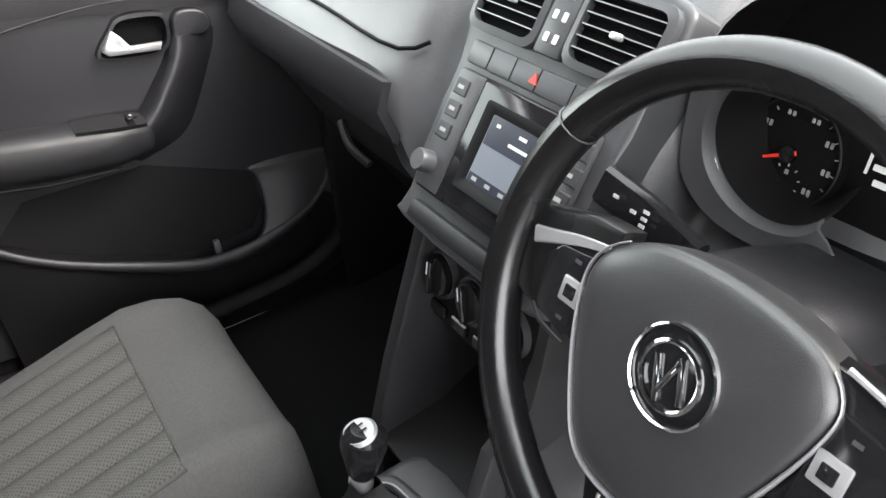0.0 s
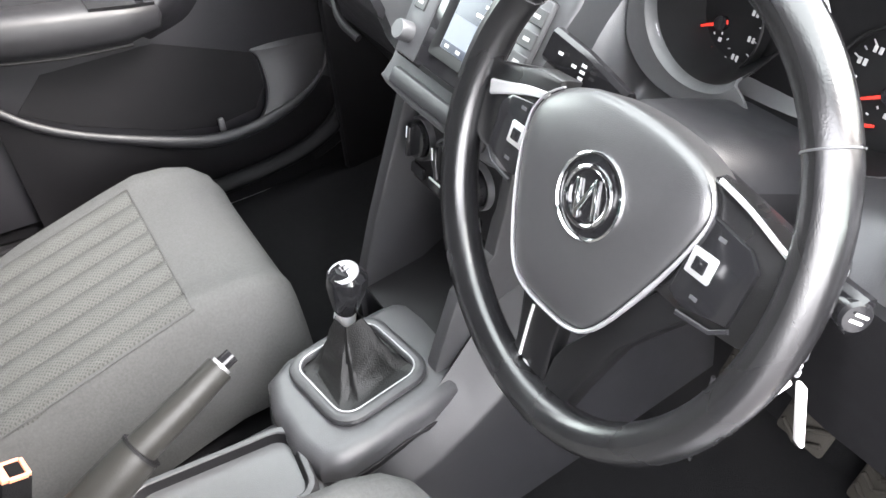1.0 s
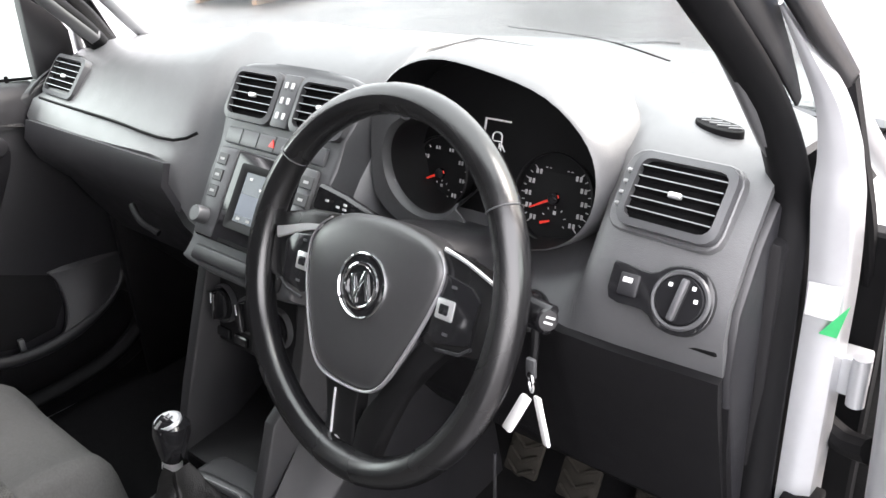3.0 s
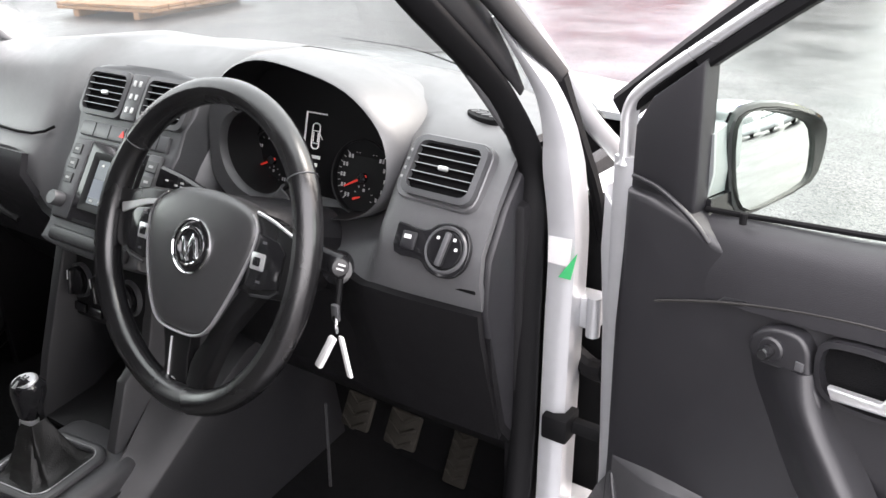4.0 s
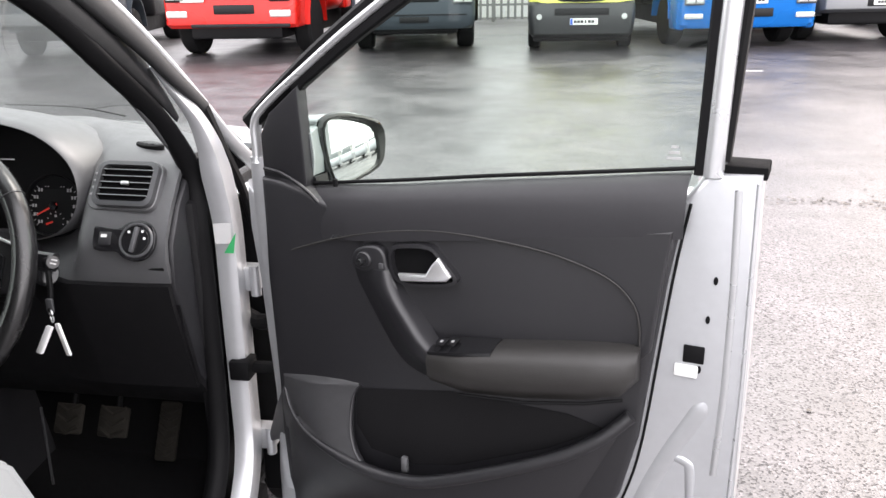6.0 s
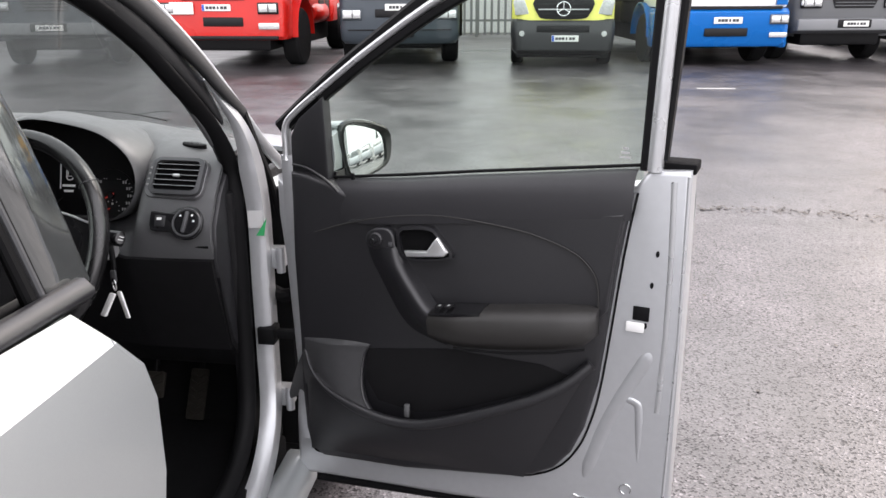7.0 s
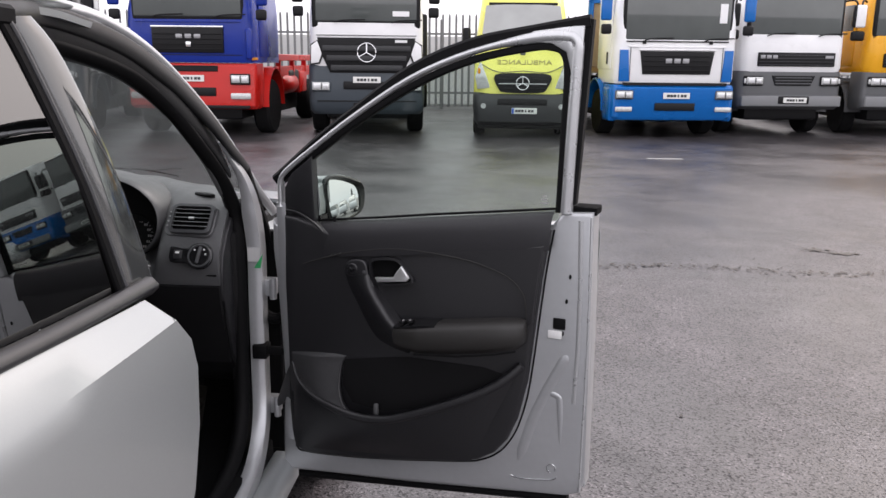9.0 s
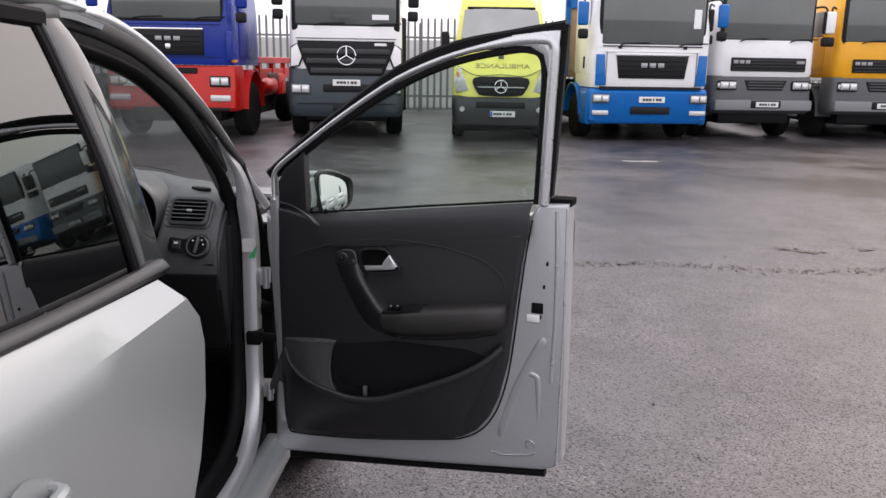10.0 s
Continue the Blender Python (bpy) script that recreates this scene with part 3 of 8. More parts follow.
# ---- dashboard ----
dash_stations = [
    (-0.715, [(0.44, 1.02), (0.36, 1.03), (0.27, 1.035), (0.20, 1.01), (0.135, 0.955), (0.115, 0.948), (0.095, 0.92), (0.10, 0.865), (0.16, 0.83), (0.26, 0.62)]),
    (-0.60, [(0.52, 1.02), (0.38, 1.04), (0.26, 1.045), (0.185, 1.01), (0.130, 0.955), (0.112, 0.948), (0.085, 0.92), (0.09, 0.862), (0.15, 0.82), (0.26, 0.60)]),
    (-0.40, [(0.59, 1.02), (0.40, 1.06), (0.26, 1.065), (0.18, 1.03), (0.125, 0.955), (0.112, 0.947), (0.085, 0.92), (0.085, 0.860), (0.15, 0.80), (0.26, 0.58)]),
    (-0.20, [(0.64, 1.02), (0.42, 1.08), (0.27, 1.09), (0.185, 1.05), (0.125, 0.950), (0.118, 0.942), (0.09, 0.92), (0.085, 0.86), (0.15, 0.79), (0.26, 0.58)]),
    (-0.135, [(0.65, 1.02), (0.43, 1.072), (0.31, 1.078), (0.225, 1.045), (0.175, 0.975), (0.14, 0.92), (0.105, 0.87), (0.085, 0.82), (0.14, 0.76), (0.26, 0.58)]),
    (0.0, [(0.66, 1.02), (0.44, 1.076), (0.32, 1.082), (0.25, 1.05), (0.205, 0.985), (0.165, 0.925), (0.13, 0.87), (0.10, 0.82), (0.14, 0.74), (0.26, 0.58)]),
    (0.145, [(0.65, 1.02), (0.44, 1.078), (0.32, 1.084), (0.25, 1.05), (0.205, 0.985), (0.175, 0.925), (0.15, 0.87), (0.13, 0.82), (0.16, 0.74), (0.26, 0.58)]),
    (0.162, [(0.65, 1.02), (0.45, 1.072), (0.35, 1.072), (0.33, 1.05), (0.32, 0.98), (0.31, 0.92), (0.26, 0.865), (0.20, 0.82), (0.20, 0.76), (0.27, 0.58)]),
    (0.20, [(0.64, 1.02), (0.45, 1.066), (0.36, 1.064), (0.34, 1.05), (0.33, 0.98), (0.32, 0.91), (0.27, 0.865), (0.21, 0.82), (0.20, 0.76), (0.27, 0.58)]),
    (0.28, [(0.63, 1.02), (0.45, 1.064), (0.36, 1.064), (0.34, 1.05), (0.33, 0.97), (0.32, 0.90), (0.26, 0.86), (0.20, 0.82), (0.20, 0.76), (0.27, 0.58)]),
    (0.42, [(0.60, 1.02), (0.44, 1.064), (0.335, 1.066), (0.305, 1.03), (0.31, 0.96), (0.30, 0.89), (0.24, 0.855), (0.185, 0.83), (0.188, 0.775), (0.225, 0.60)]),
    (0.498, [(0.58, 1.02), (0.43, 1.047), (0.330, 1.044), (0.282, 1.012), (0.293, 0.95), (0.25, 0.89), (0.185, 0.855), (0.158, 0.825), (0.164, 0.785), (0.215, 0.60)]),
    (0.528, [(0.57, 1.02), (0.43, 1.044), (0.325, 1.040), (0.254, 1.010), (0.206, 0.952), (0.170, 0.902), (0.156, 0.86), (0.155, 0.825), (0.160, 0.785), (0.215, 0.60)]),
    (0.58, [(0.53, 1.015), (0.42, 1.036), (0.300, 1.034), (0.240, 1.012), (0.194, 0.957), (0.154, 0.902), (0.148, 0.865), (0.156, 0.824), (0.162, 0.785), (0.215, 0.60)]),
    (0.695, [(0.45, 1.01), (0.38, 1.02), (0.285, 1.025), (0.243, 1.006), (0.199, 0.957), (0.161, 0.902), (0.155, 0.865), (0.162, 0.824), (0.168, 0.785), (0.218, 0.60)]),
]
secs = sections_by_x(dash_stations, 4)
upper = [[s[i] for i in range(0, len(s))] for s in secs]
dashboard = part("dashboard", loft([s[:8] for s in upper], thick=0.012), M_DASH, car, "grey moulded dashboard", smooth=45)
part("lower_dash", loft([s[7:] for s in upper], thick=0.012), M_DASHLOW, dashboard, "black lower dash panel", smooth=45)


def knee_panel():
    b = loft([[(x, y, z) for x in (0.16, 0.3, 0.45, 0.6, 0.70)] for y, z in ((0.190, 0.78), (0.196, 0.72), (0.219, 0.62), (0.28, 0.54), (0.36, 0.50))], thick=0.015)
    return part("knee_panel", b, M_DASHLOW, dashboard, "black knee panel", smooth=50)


knee_panel()
part("dash_end_panel", prism([(0.30, 1.01), (0.265, 1.0), (0.215, 0.95), (0.175, 0.89), (0.165, 0.82), (0.215, 0.62), (0.26, 0.56), (0.33, 0.56), (0.33, 1.0)], 0.0, 0.02, 0.006, 2, m=axes((0.682, 0, 0), (0, 1, 0), (0, 0, 1), (1, 0, 0))), M_TRIM, dashboard, "dark dash end panel")

# seams on the dash top and the passenger side
part("dash_seam", sweep([Vector(secs[i][4]) + Vector((0, -0.0135, -0.004)) for i in range(1, 15)], rect(0.004, 0.005), (0, 0, 1)), M_RUBBER, dashboard, "dark seam above the glovebox")
part("dash_top_seam", sweep(smooth_path([(0.10, 0.60, 1.062), (0.30, 0.56, 1.064), (0.45, 0.50, 1.056)], 5), rect(0.003, 0.002), (0, 0, 1)), M_RUBBER, dashboard)
part("glovebox_lid", loft([[(x, y, z) for x in (-0.66, -0.5, -0.35, -0.17)] for y, z in ((0.070, 0.925), (0.058, 0.89), (0.075, 0.845), (0.125, 0.79), (0.20, 0.66))], thick=0.012), M_TRIM, dashboard, "black glovebox lid", smooth=50)
part("glovebox_handle", tube([(-0.305, 0.070, 0.826), (-0.27, 0.062, 0.806), (-0.235, 0.070, 0.790)], 0.006, 8), M_DASHLOW, dashboard, "dark glovebox handle")


def frame_at(origin, right, up):
    x = Vector(right).normalized()
    y = (Vector(up) - Vector(up).dot(x) * x).normalized()
    return axes(origin, x, y, x.cross(y))


def air_vent(m, w, h, slats, parent, ring, knob=True):
    """A louvred vent lying in the plane of m, its face up."""
    out = round2(rr(w / 2, h / 2, 0.016), 1)
    inn = round2(rr(w / 2 - 0.008, h / 2 - 0.008, 0.012), 1)
    b = loft([[m @ Vector((x, y, z)) for x, y in o] for o, z in ((out, -0.012), (out, 0.004), (inn, 0.006), (inn, -0.02))], True)
    part("vent_frame", b, ring, parent, "satin vent frame")
    part("vent_well", prism(inn, -0.012, -0.0035, m=m), M_CARPET, parent, "black vent well")
    for k in range(slats):
        y = -h / 2 + 0.012 + (h - 0.024) * (k + 0.5) / slats
        part("slat", box(0, 0, 0, w - 0.018, 0.0022, 0.0075, 0.0008, 1, m=m @ Matrix.Translation((0, y, 0.0000)) @ Matrix.Rotation(radians(-18), 4, "X")), M_CARPET, parent)
        part("slat_edge", box(0, y + 0.0014, 0.0042, w - 0.020, 0.0011, 0.0012, m=m), M_RIM, parent, "thin grey slat edge")
    if knob:
        part("vent_knob", box(0, 0, 0.004, 0.016, 0.007, 0.006, 0.0025, 2, m=m), M_SATIN, parent, "silver vent knob")




# driver's end vent, light switch, demister slot
VM = frame_at((0.612, 0.211, 0.985), (1, -0.06, 0), (0, 0.62, 0.78))
air_vent(VM @ Matrix.Translation((0, 0, 0.007)), 0.116, 0.084, 5, dashboard, M_PANEL)
part("vent_surround", loft([[VM @ Vector((x + ox, y, z)) for x, y in round2(rr(a, b, r), 1)] for a, b, r, z, ox in ((0.0675, 0.0480, 0.021, -0.012, -0.006), (0.0665, 0.0470, 0.020, -0.0005, -0.006), (0.0650, 0.0455, 0.019, 0.0010, -0.006), (0.058, 0.042, 0.016, 0.0005, 0.0), (0.058, 0.042, 0.016, -0.012, 0.0))], True), M_DASH, dashboard, "grey vent surround")
for k in range(4):
    part("vent_wheel_rib", box(-0.0645, -0.020 + k * 0.013, 0.003, 0.006, 0.004, 0.005, 0.001, 1, m=VM), M_GREYPRINT, dashboard)
LM = frame_at((0.650, 0.150, 0.905), (1, 0.02, 0), (0, 0.5, 0.86)) @ Matrix.Scale(0.66, 4)
sw_plate = [(-0.115, -0.026), (-0.12, 0.028), (-0.110, 0.034), (-0.055, 0.030), (-0.03, 0.046), (0.0, 0.053), (0.03, 0.046), (0.05, 0.018), (0.05, -0.02), (0.03, -0.047), (0.0, -0.054), (-0.03, -0.047), (-0.055, -0.030)]
part("light_switch_plate", prism(round2(sw_plate, 3), -0.006, 0.004, 0.003, 2, m=LM), M_GLOSSBLACK, dashboard, "black light switch plate")
part("light_switch_ring", lathe([(0.040, 0.003), (0.040, 0.007), (0.044, 0.008), (0.047, 0.004)], 32, LM), M_PANEL, dashboard, "satin ring")
part("light_switch_dial", lathe([(0.040, 0.003), (0.036, 0.010), (0.0, 0.011)], 30, LM), M_GLOSSBLACK, dashboard, "black rotary light switch")
part("light_switch_grip", box(0, 0, 0.014, 0.012, 0.068, 0.012, 0.004, 2, m=LM @ Matrix.Rotation(radians(-8), 4, "Z")), M_PANEL, dashboard, "silver dial grip")
for dx, dy in ((-0.018, 0.020), (0.019, 0.022), (0.026, 0.004)):
    part("switch_print", box(dx, dy, 0.0115, 0.006, 0.006, 0.001, m=LM), M_WHITEPRINT, dashboard)
part("dimmer_button", box(-0.086, 0.002, 0.005, 0.034, 0.036, 0.006, 0.003, 2, m=LM), M_TRIM, dashboard, "dimmer wheel button")
part("switch_print", box(-0.088, 0.009, 0.0085, 0.016, 0.008, 0.001, m=LM), M_WHITEPRINT, dashboard)
part("dash_slot", box(0.672, 0.158, 0.852, 0.034, 0.006, 0.007, 0.002, 1), M_RUBBER, dashboard)
DM = axes((0.606, 0.312, 1.0345), (0.93, -0.36, -0.03), (0.36, 0.93, 0.05), (0, -0.05, 1.0))
part("demister_grille", prism(circle(0.034, 24, 0.0145), -0.006, 0.0045, 0.002, 2, m=DM), M_RUBBER, dashboard, "dark oval demister grille")
for k in range(-2, 3):
    part("demister_rib", box(0, 0, 0.0050, 0.003, 0.022 if abs(k) < 2 else 0.014, 0.002, m=DM @ Matrix.Translation((k * 0.0115, 0, 0)) @ Matrix.Rotation(radians(-55), 4, "Z")), M_DASH, dashboard)
# passenger end vent
PM = frame_at((-0.645, 0.165, 0.985), (1, -0.05, 0), (0, 0.62, 0.78))
air_vent(PM @ Matrix.Translation((0, 0, 0.008)), 0.135, 0.085, 5, dashboard, M_PANEL)

# ---- instrument cluster ----
hood = [(0.165, 0.93), (0.178, 1.02), (0.216, 1.075), (0.285, 1.102), (0.370, 1.096), (0.454, 1.074), (0.508, 1.028), (0.519, 0.975), (0.499, 0.925), (0.450, 0.890), (0.37, 0.876), (0.29, 0.87), (0.215, 0.872), (0.175, 0.895)]
hood = round2(hood, 4)
def hood_ring(y, k, dz=0.0):
    return [(0.342 + (x - 0.342) * k, y, 0.985 + (z - 0.985) * k + dz) for x, z in hood]
part("cluster_hood", loft([hood_ring(0.47, 0.96, -0.056), hood_ring(0.42, 0.98, -0.034), hood_ring(0.36, 1.03, -0.016), hood_ring(0.30, 1.06, -0.004), hood_ring(0.225, 1.05), hood_ring(0.203, 1.02), hood_ring(0.200, 1.0)], True), M_DASH, dashboard, "grey instrument hood", smooth=50)
part("cluster_cavity", loft([hood_ring(0.200, 1.0), hood_ring(0.24, 0.985, -0.006), hood_ring(0.285, 0.98, -0.012)], True), M_DIAL, dashboard, "black instrument recess")
part("cluster_face", prism([(x, z) for x, _, z in hood_ring(0, 0.985, -0.012)], 0.0, 0.004, m=axes((0, 0.284, 0), (1, 0, 0), (0, 0, 1), (0, -1, 0))), M_DIAL, dashboard, "black instrument face")


def gauge(cx, cz, r, a_needle, n):
    m = axes((cx, 0.272, cz), (1, 0, 0), (0, 0.28, 0.96), (0, -0.96, 0.28))
    part("gauge_ring", lathe([(r, -0.004), (r, 0.010), (r + 0.0015, 0.011), (r + 0.003, 0.010), (r + 0.003, -0.004)], 40, m), M_DIAL, dashboard, "thin black gauge ring")
    part("gauge_face", lathe([(r, 0.0), (r * 0.5, 0.001), (0.0, 0.001)], 40, m), M_DIAL, dashboard, "black gauge face")
    for k in range(n):
        a = radians(225 - 270 * k / (n - 1))
        big = k % 2 == 0
        q = m @ Matrix.Rotation(a, 4, "Z")
        part("gauge_tick", box(r * 0.88, 0, 0.002, r * (0.11 if big else 0.07), r * 0.020, 0.001, m=q), M_GREYPRINT, dashboard)
        if big:
            for dx in (-0.05, 0.05):
                part("gauge_figure_bar", box(r * (math.cos(a) * 0.75 + dx), r * math.sin(a) * 0.75, 0.002, r * 0.065, r * 0.11, 0.001, 0.0004, 1, m=m), M_GREYPRINT, dashboard)
    q = m @ Matrix.Rotation(radians(a_needle), 4, "Z")
    part("gauge_needle", prism([(-0.008, -0.002), (r * 0.66, -0.0009), (r * 0.66, 0.0009), (-0.008, 0.002)], 0.006, 0.008, m=q), M_NEEDLE, dashboard, "red needle")
    part("needle_hub", lathe([(0.0075, 0.003), (0.0075, 0.009), (0.0, 0.010)], 16, m), M_GLOSSBLACK, dashboard)
    # small fuel or heat gauge
    low = m @ Matrix.Translation((0.002, -r * 0.50, 0.0))
    for k in range(7):
        part("small_tick", box(r * 0.30, 0, 0.002, r * 0.05, r * 0.022, 0.001, m=low @ Matrix.Rotation(radians(200 - 220 * k / 6), 4, "Z")), M_GREYPRINT, dashboard)
    part("small_symbol", box(0.0, r * 0.17, 0.002, r * 0.07, r * 0.08, 0.001, m=low), M_GREYPRINT, dashboard)
    q = low @ Matrix.Rotation(radians(200), 4, "Z")
    part("small_needle", prism([(r * 0.08, -r * 0.02), (r * 0.34, -r * 0.035), (r * 0.34, r * 0.035), (r * 0.08, r * 0.02)], 0.004, 0.005, m=q), M_NEEDLE, dashboard, "short red needle")


gauge(0.228, 0.922, 0.050, 205, 15)
gauge(0.419, 0.925, 0.056, 208, 25)


def tach_pod(cx, cz, r):
    """Round well in the grey binnacle; its face panel runs from the well to the hood."""
    def reach(a):
        d = Vector((math.cos(a), math.sin(a)))
        best = 0.13
        for p, q in zip(hood, hood[1:] + hood[:1]):
            e = Vector(q) - Vector(p)
            w = Vector(p) - Vector((cx, cz))
            den = d.x * e.y - d.y * e.x
            if abs(den) < 1e-9:
                continue
            t, u = (w.x * e.y - w.y * e.x) / den, (w.x * d.y - w.y * d.x) / den
            if t > 0 and 0 <= u <= 1:
                best = min(best, t)
        return min(max(best + 0.004, r + 0.006), r + 0.034)
    ang = [radians(a) for a in np.linspace(112, 322, 40)]
    rows = []
    for a in ang:
        o = reach(a)
        row = []
        for f, y in ((0.0, 0.216), (0.03, 0.209), (0.12, 0.2055), (0.45, 0.206), (1.0, 0.2015)):
            k = r + (o - r) * f
            row.append((cx + k * math.cos(a), y, cz + k * math.sin(a)))
        rows.append(row)
    part("gauge_surround", loft(rows, thick=0.003), M_BINNACLE, dashboard, "grey panel round the rev counter", smooth=50)
    well = [[(cx + k * math.cos(a), y, cz + k * math.sin(a)) for k, y in ((r, 0.2135), (r - 0.002, 0.235), (r - 0.010, 0.275))] for a in ang]
    part("gauge_well", loft(well, thick=0.002), M_DIAL, dashboard, "black wall of the rev counter well", smooth=50)
    edge = [(cx + (r - 0.001) * math.cos(a), 0.2125, cz + (r - 0.001) * math.sin(a)) for a in ang[6:-8]]
    part("gauge_bright_edge", sweep(edge, circle(0.0016, 6), (0, -1, 0)), M_CHROME, dashboard, "thin bright edge of the well")


tach_pod(0.251, 0.953, 0.069)
# dark slot under the instruments
part("cluster_slot", prism(round2([(0.255, 0.858), (0.272, 0.872), (0.36, 0.876), (0.415, 0.872), (0.43, 0.858), (0.36, 0.852)], 3), 0.0, 0.004, m=axes((0, 0.196, 0), (1, 0, 0), (0, 0.35, 0.94), (0, -0.94, 0.35))), M_CARPET, dashboard, "dark slot below the instruments")
lcd = axes((0.335, 0.272, 0.975), (1, 0, 0), (0, 0.28, 0.96), (0, -0.96, 0.28))
part("display_bracket", merge(box(-0.030, 0.0, 0.003, 0.0022, 0.075, 0.002, m=lcd), box(-0.010, 0.037, 0.003, 0.042, 0.0022, 0.002, m=lcd)), M_WHITEPRINT, dashboard, "white display frame line")
SYM = lcd @ Matrix.Translation((-0.008, 0.002, 0.003))
part("display_symbol", tube([SYM @ Vector((x, y, 0)) for x, y in rr(0.0075, 0.0195, 0.006, 4)], 0.0011, 6, 0, True), M_WHITEPRINT, dashboard, "white outline of a car with an open door")
for pts in (((-0.0065, 0.008), (0.0065, 0.008)), ((-0.0065, -0.011), (0.0065, -0.011)), ((0.0075, 0.005), (0.0145, -0.004)), ((-0.0045, 0.006), (-0.0045, -0.009)), ((0.0045, 0.006), (0.0045, -0.009))):
    part("symbol_line", tube([SYM @ Vector((x, y, 0)) for x, y in pts], 0.0009, 5, 0), M_WHITEPRINT, dashboard)
for k, w in enumerate((0.03, 0.022)):
    part("display_text_bar", box(-0.01, -0.03 - k * 0.012, 0.003, w, 0.005, 0.002, m=lcd), M_WHITEPRINT, dashboard)

# ---- centre stack ----
ST = frame_at((0.018, 0.047, 0.801), (1, 0, 0), (0, 0.66, 1.0))


def sz(z):
    return (z - 0.801) * 1.198


st_out = [(-0.117, sz(0.790)), (0.114, sz(0.790)), (0.122, sz(0.82)), (0.132, sz(0.95)), (0.142, sz(1.030)), (0.128, sz(1.054)), (0.06, sz(1.060)), (-0.06, sz(1.060)), (-0.131, sz(1.054)), (-0.145, sz(1.030)), (-0.134, sz(0.95)), (-0.125, sz(0.82))]
stack = part("centre_panel", prism(round2(st_out, 3), -0.06, 0.004, 0.007, 3, m=ST), M_PANEL, dashboard, "satin grey centre console front")
for s, w in ((-1, 0.098), (1, 0.098)):
    air_vent(ST @ Matrix.Translation((s * 0.0775, sz(1.014), 0.010)), w + 0.016, 0.082, 5, dashboard, M_PANEL, knob=True)
part("vent_centre_block", box(0.0, sz(1.014), 0.008, 0.038, 0.080, 0.012, 0.003, 2, m=ST), M_PANEL, dashboard, "grey block between the vents")
for k in range(3):
    for s in (-1, 1):
        part("vent_wheel_rib", box(s * 0.007, sz(0.995 + 0.019 * k), 0.0145, 0.006, 0.010, 0.003, 0.001, 1, m=ST), M_SATIN, dashboard)
part("button_strip", box(0.0, sz(0.960), 0.006, 0.225, 0.026, 0.010, 0.003, 2, m=ST), M_PANEL, dashboard, "row of flush grey buttons")
for x in (-0.075, -0.035, 0.005, 0.055, 0.09):
    part("button_gap", box(x, sz(0.960), 0.0112, 0.0012, 0.024, 0.0006, m=ST), M_RUBBER, dashboard)
part("hazard_button", prism([(-0.0065, -0.005), (0.0065, -0.005), (0.0, 0.0065)], 0.0108, 0.0125, m=ST @ Matrix.Translation((0.0, sz(0.960), 0))), M_RED, dashboard, "red hazard warning triangle")
part("radio_face", box(0.0, sz(0.885), 0.006, 0.222, 0.142, 0.012, 0.005, 2, m=ST), M_GLOSSBLACK, dashboard, "black radio face")
part("radio_side_panel", box(-0.088, sz(0.886), 0.0095, 0.046, 0.138, 0.010, 0.004, 2, m=ST), M_PANEL, dashboard, "grey radio button panel")
part("radio_side_panel", box(0.098, sz(0.886), 0.0095, 0.030, 0.138, 0.010, 0.004, 2, m=ST), M_PANEL, dashboard, "grey radio button panel")
part("screen_bezel", loft([[ST @ Vector((0.016 + x, sz(0.888) + y, z)) for x, y in rr(a, b, 0.004)] for a, b, z in ((0.060, 0.049, 0.010), (0.060, 0.049, 0.0165), (0.056, 0.045, 0.0165), (0.046, 0.036, 0.0128))], True), M_DIAL, dashboard, "black screen bezel")
part("radio_screen", box(0.016, sz(0.888), 0.0125, 0.094, 0.074, 0.002, 0.001, 1, m=ST), M_LCD, dashboard, "lit radio screen")
for dx, dz, w in ((0.024, 0.912, 0.012), (0.026, 0.902, 0.036), (-0.016, 0.912, 0.006)):
    part("screen_text_bar", box(dx, sz(dz), 0.0138, w, 0.0035, 0.0008, m=ST), M_WHITEPRINT, dashboard)
part("screen_band", box(0.016, sz(0.906), 0.0133, 0.090, 0.032, 0.0008, m=ST), M_LCDDARK, dashboard, "dark upper band of the screen")
part("screen_band", box(0.016, sz(0.862), 0.0133, 0.090, 0.010, 0.0008, m=ST), M_LCDDARK, dashboard)
for k in range(4):
    part("screen_icon", box(-0.018 + k * 0.023, sz(0.862), 0.0140, 0.008, 0.004, 0.0008, m=ST), M_GREYPRINT, dashboard)
for x, z in ((-0.095, 0.852), (0.100, 0.852)):
    part("radio_knob", lathe([(0.013, 0.012), (0.013, 0.030), (0.0115, 0.033), (0.0, 0.033)], 20, ST @ Matrix.Translation((x, sz(z), 0))), M_PANEL, dashboard, "round radio knob")
for s, x in ((-1, -0.094), (1, 0.100)):
    for k in range(3):
        part("radio_button", box(x, sz(0.885 + 0.021 * k), 0.0150, 0.026 if s > 0 else 0.022, 0.018, 0.003, 0.001, 1, m=ST), M_TRIM, dashboard)
        part("button_print", box(x, sz(0.885 + 0.021 * k), 0.0168, 0.010, 0.004, 0.0006, m=ST), M_GREYPRINT, dashboard)
part("disc_slot", box(0.014, sz(0.830), 0.0125, 0.125, 0.005, 0.003, m=ST), M_RUBBER, dashboard)
part("radio_lower_lip", box(0.003, sz(0.806), 0.008, 0.205, 0.024, 0.014, 0.006, 2, m=ST), M_CONSOLE, dashboard, "grey lower lip")
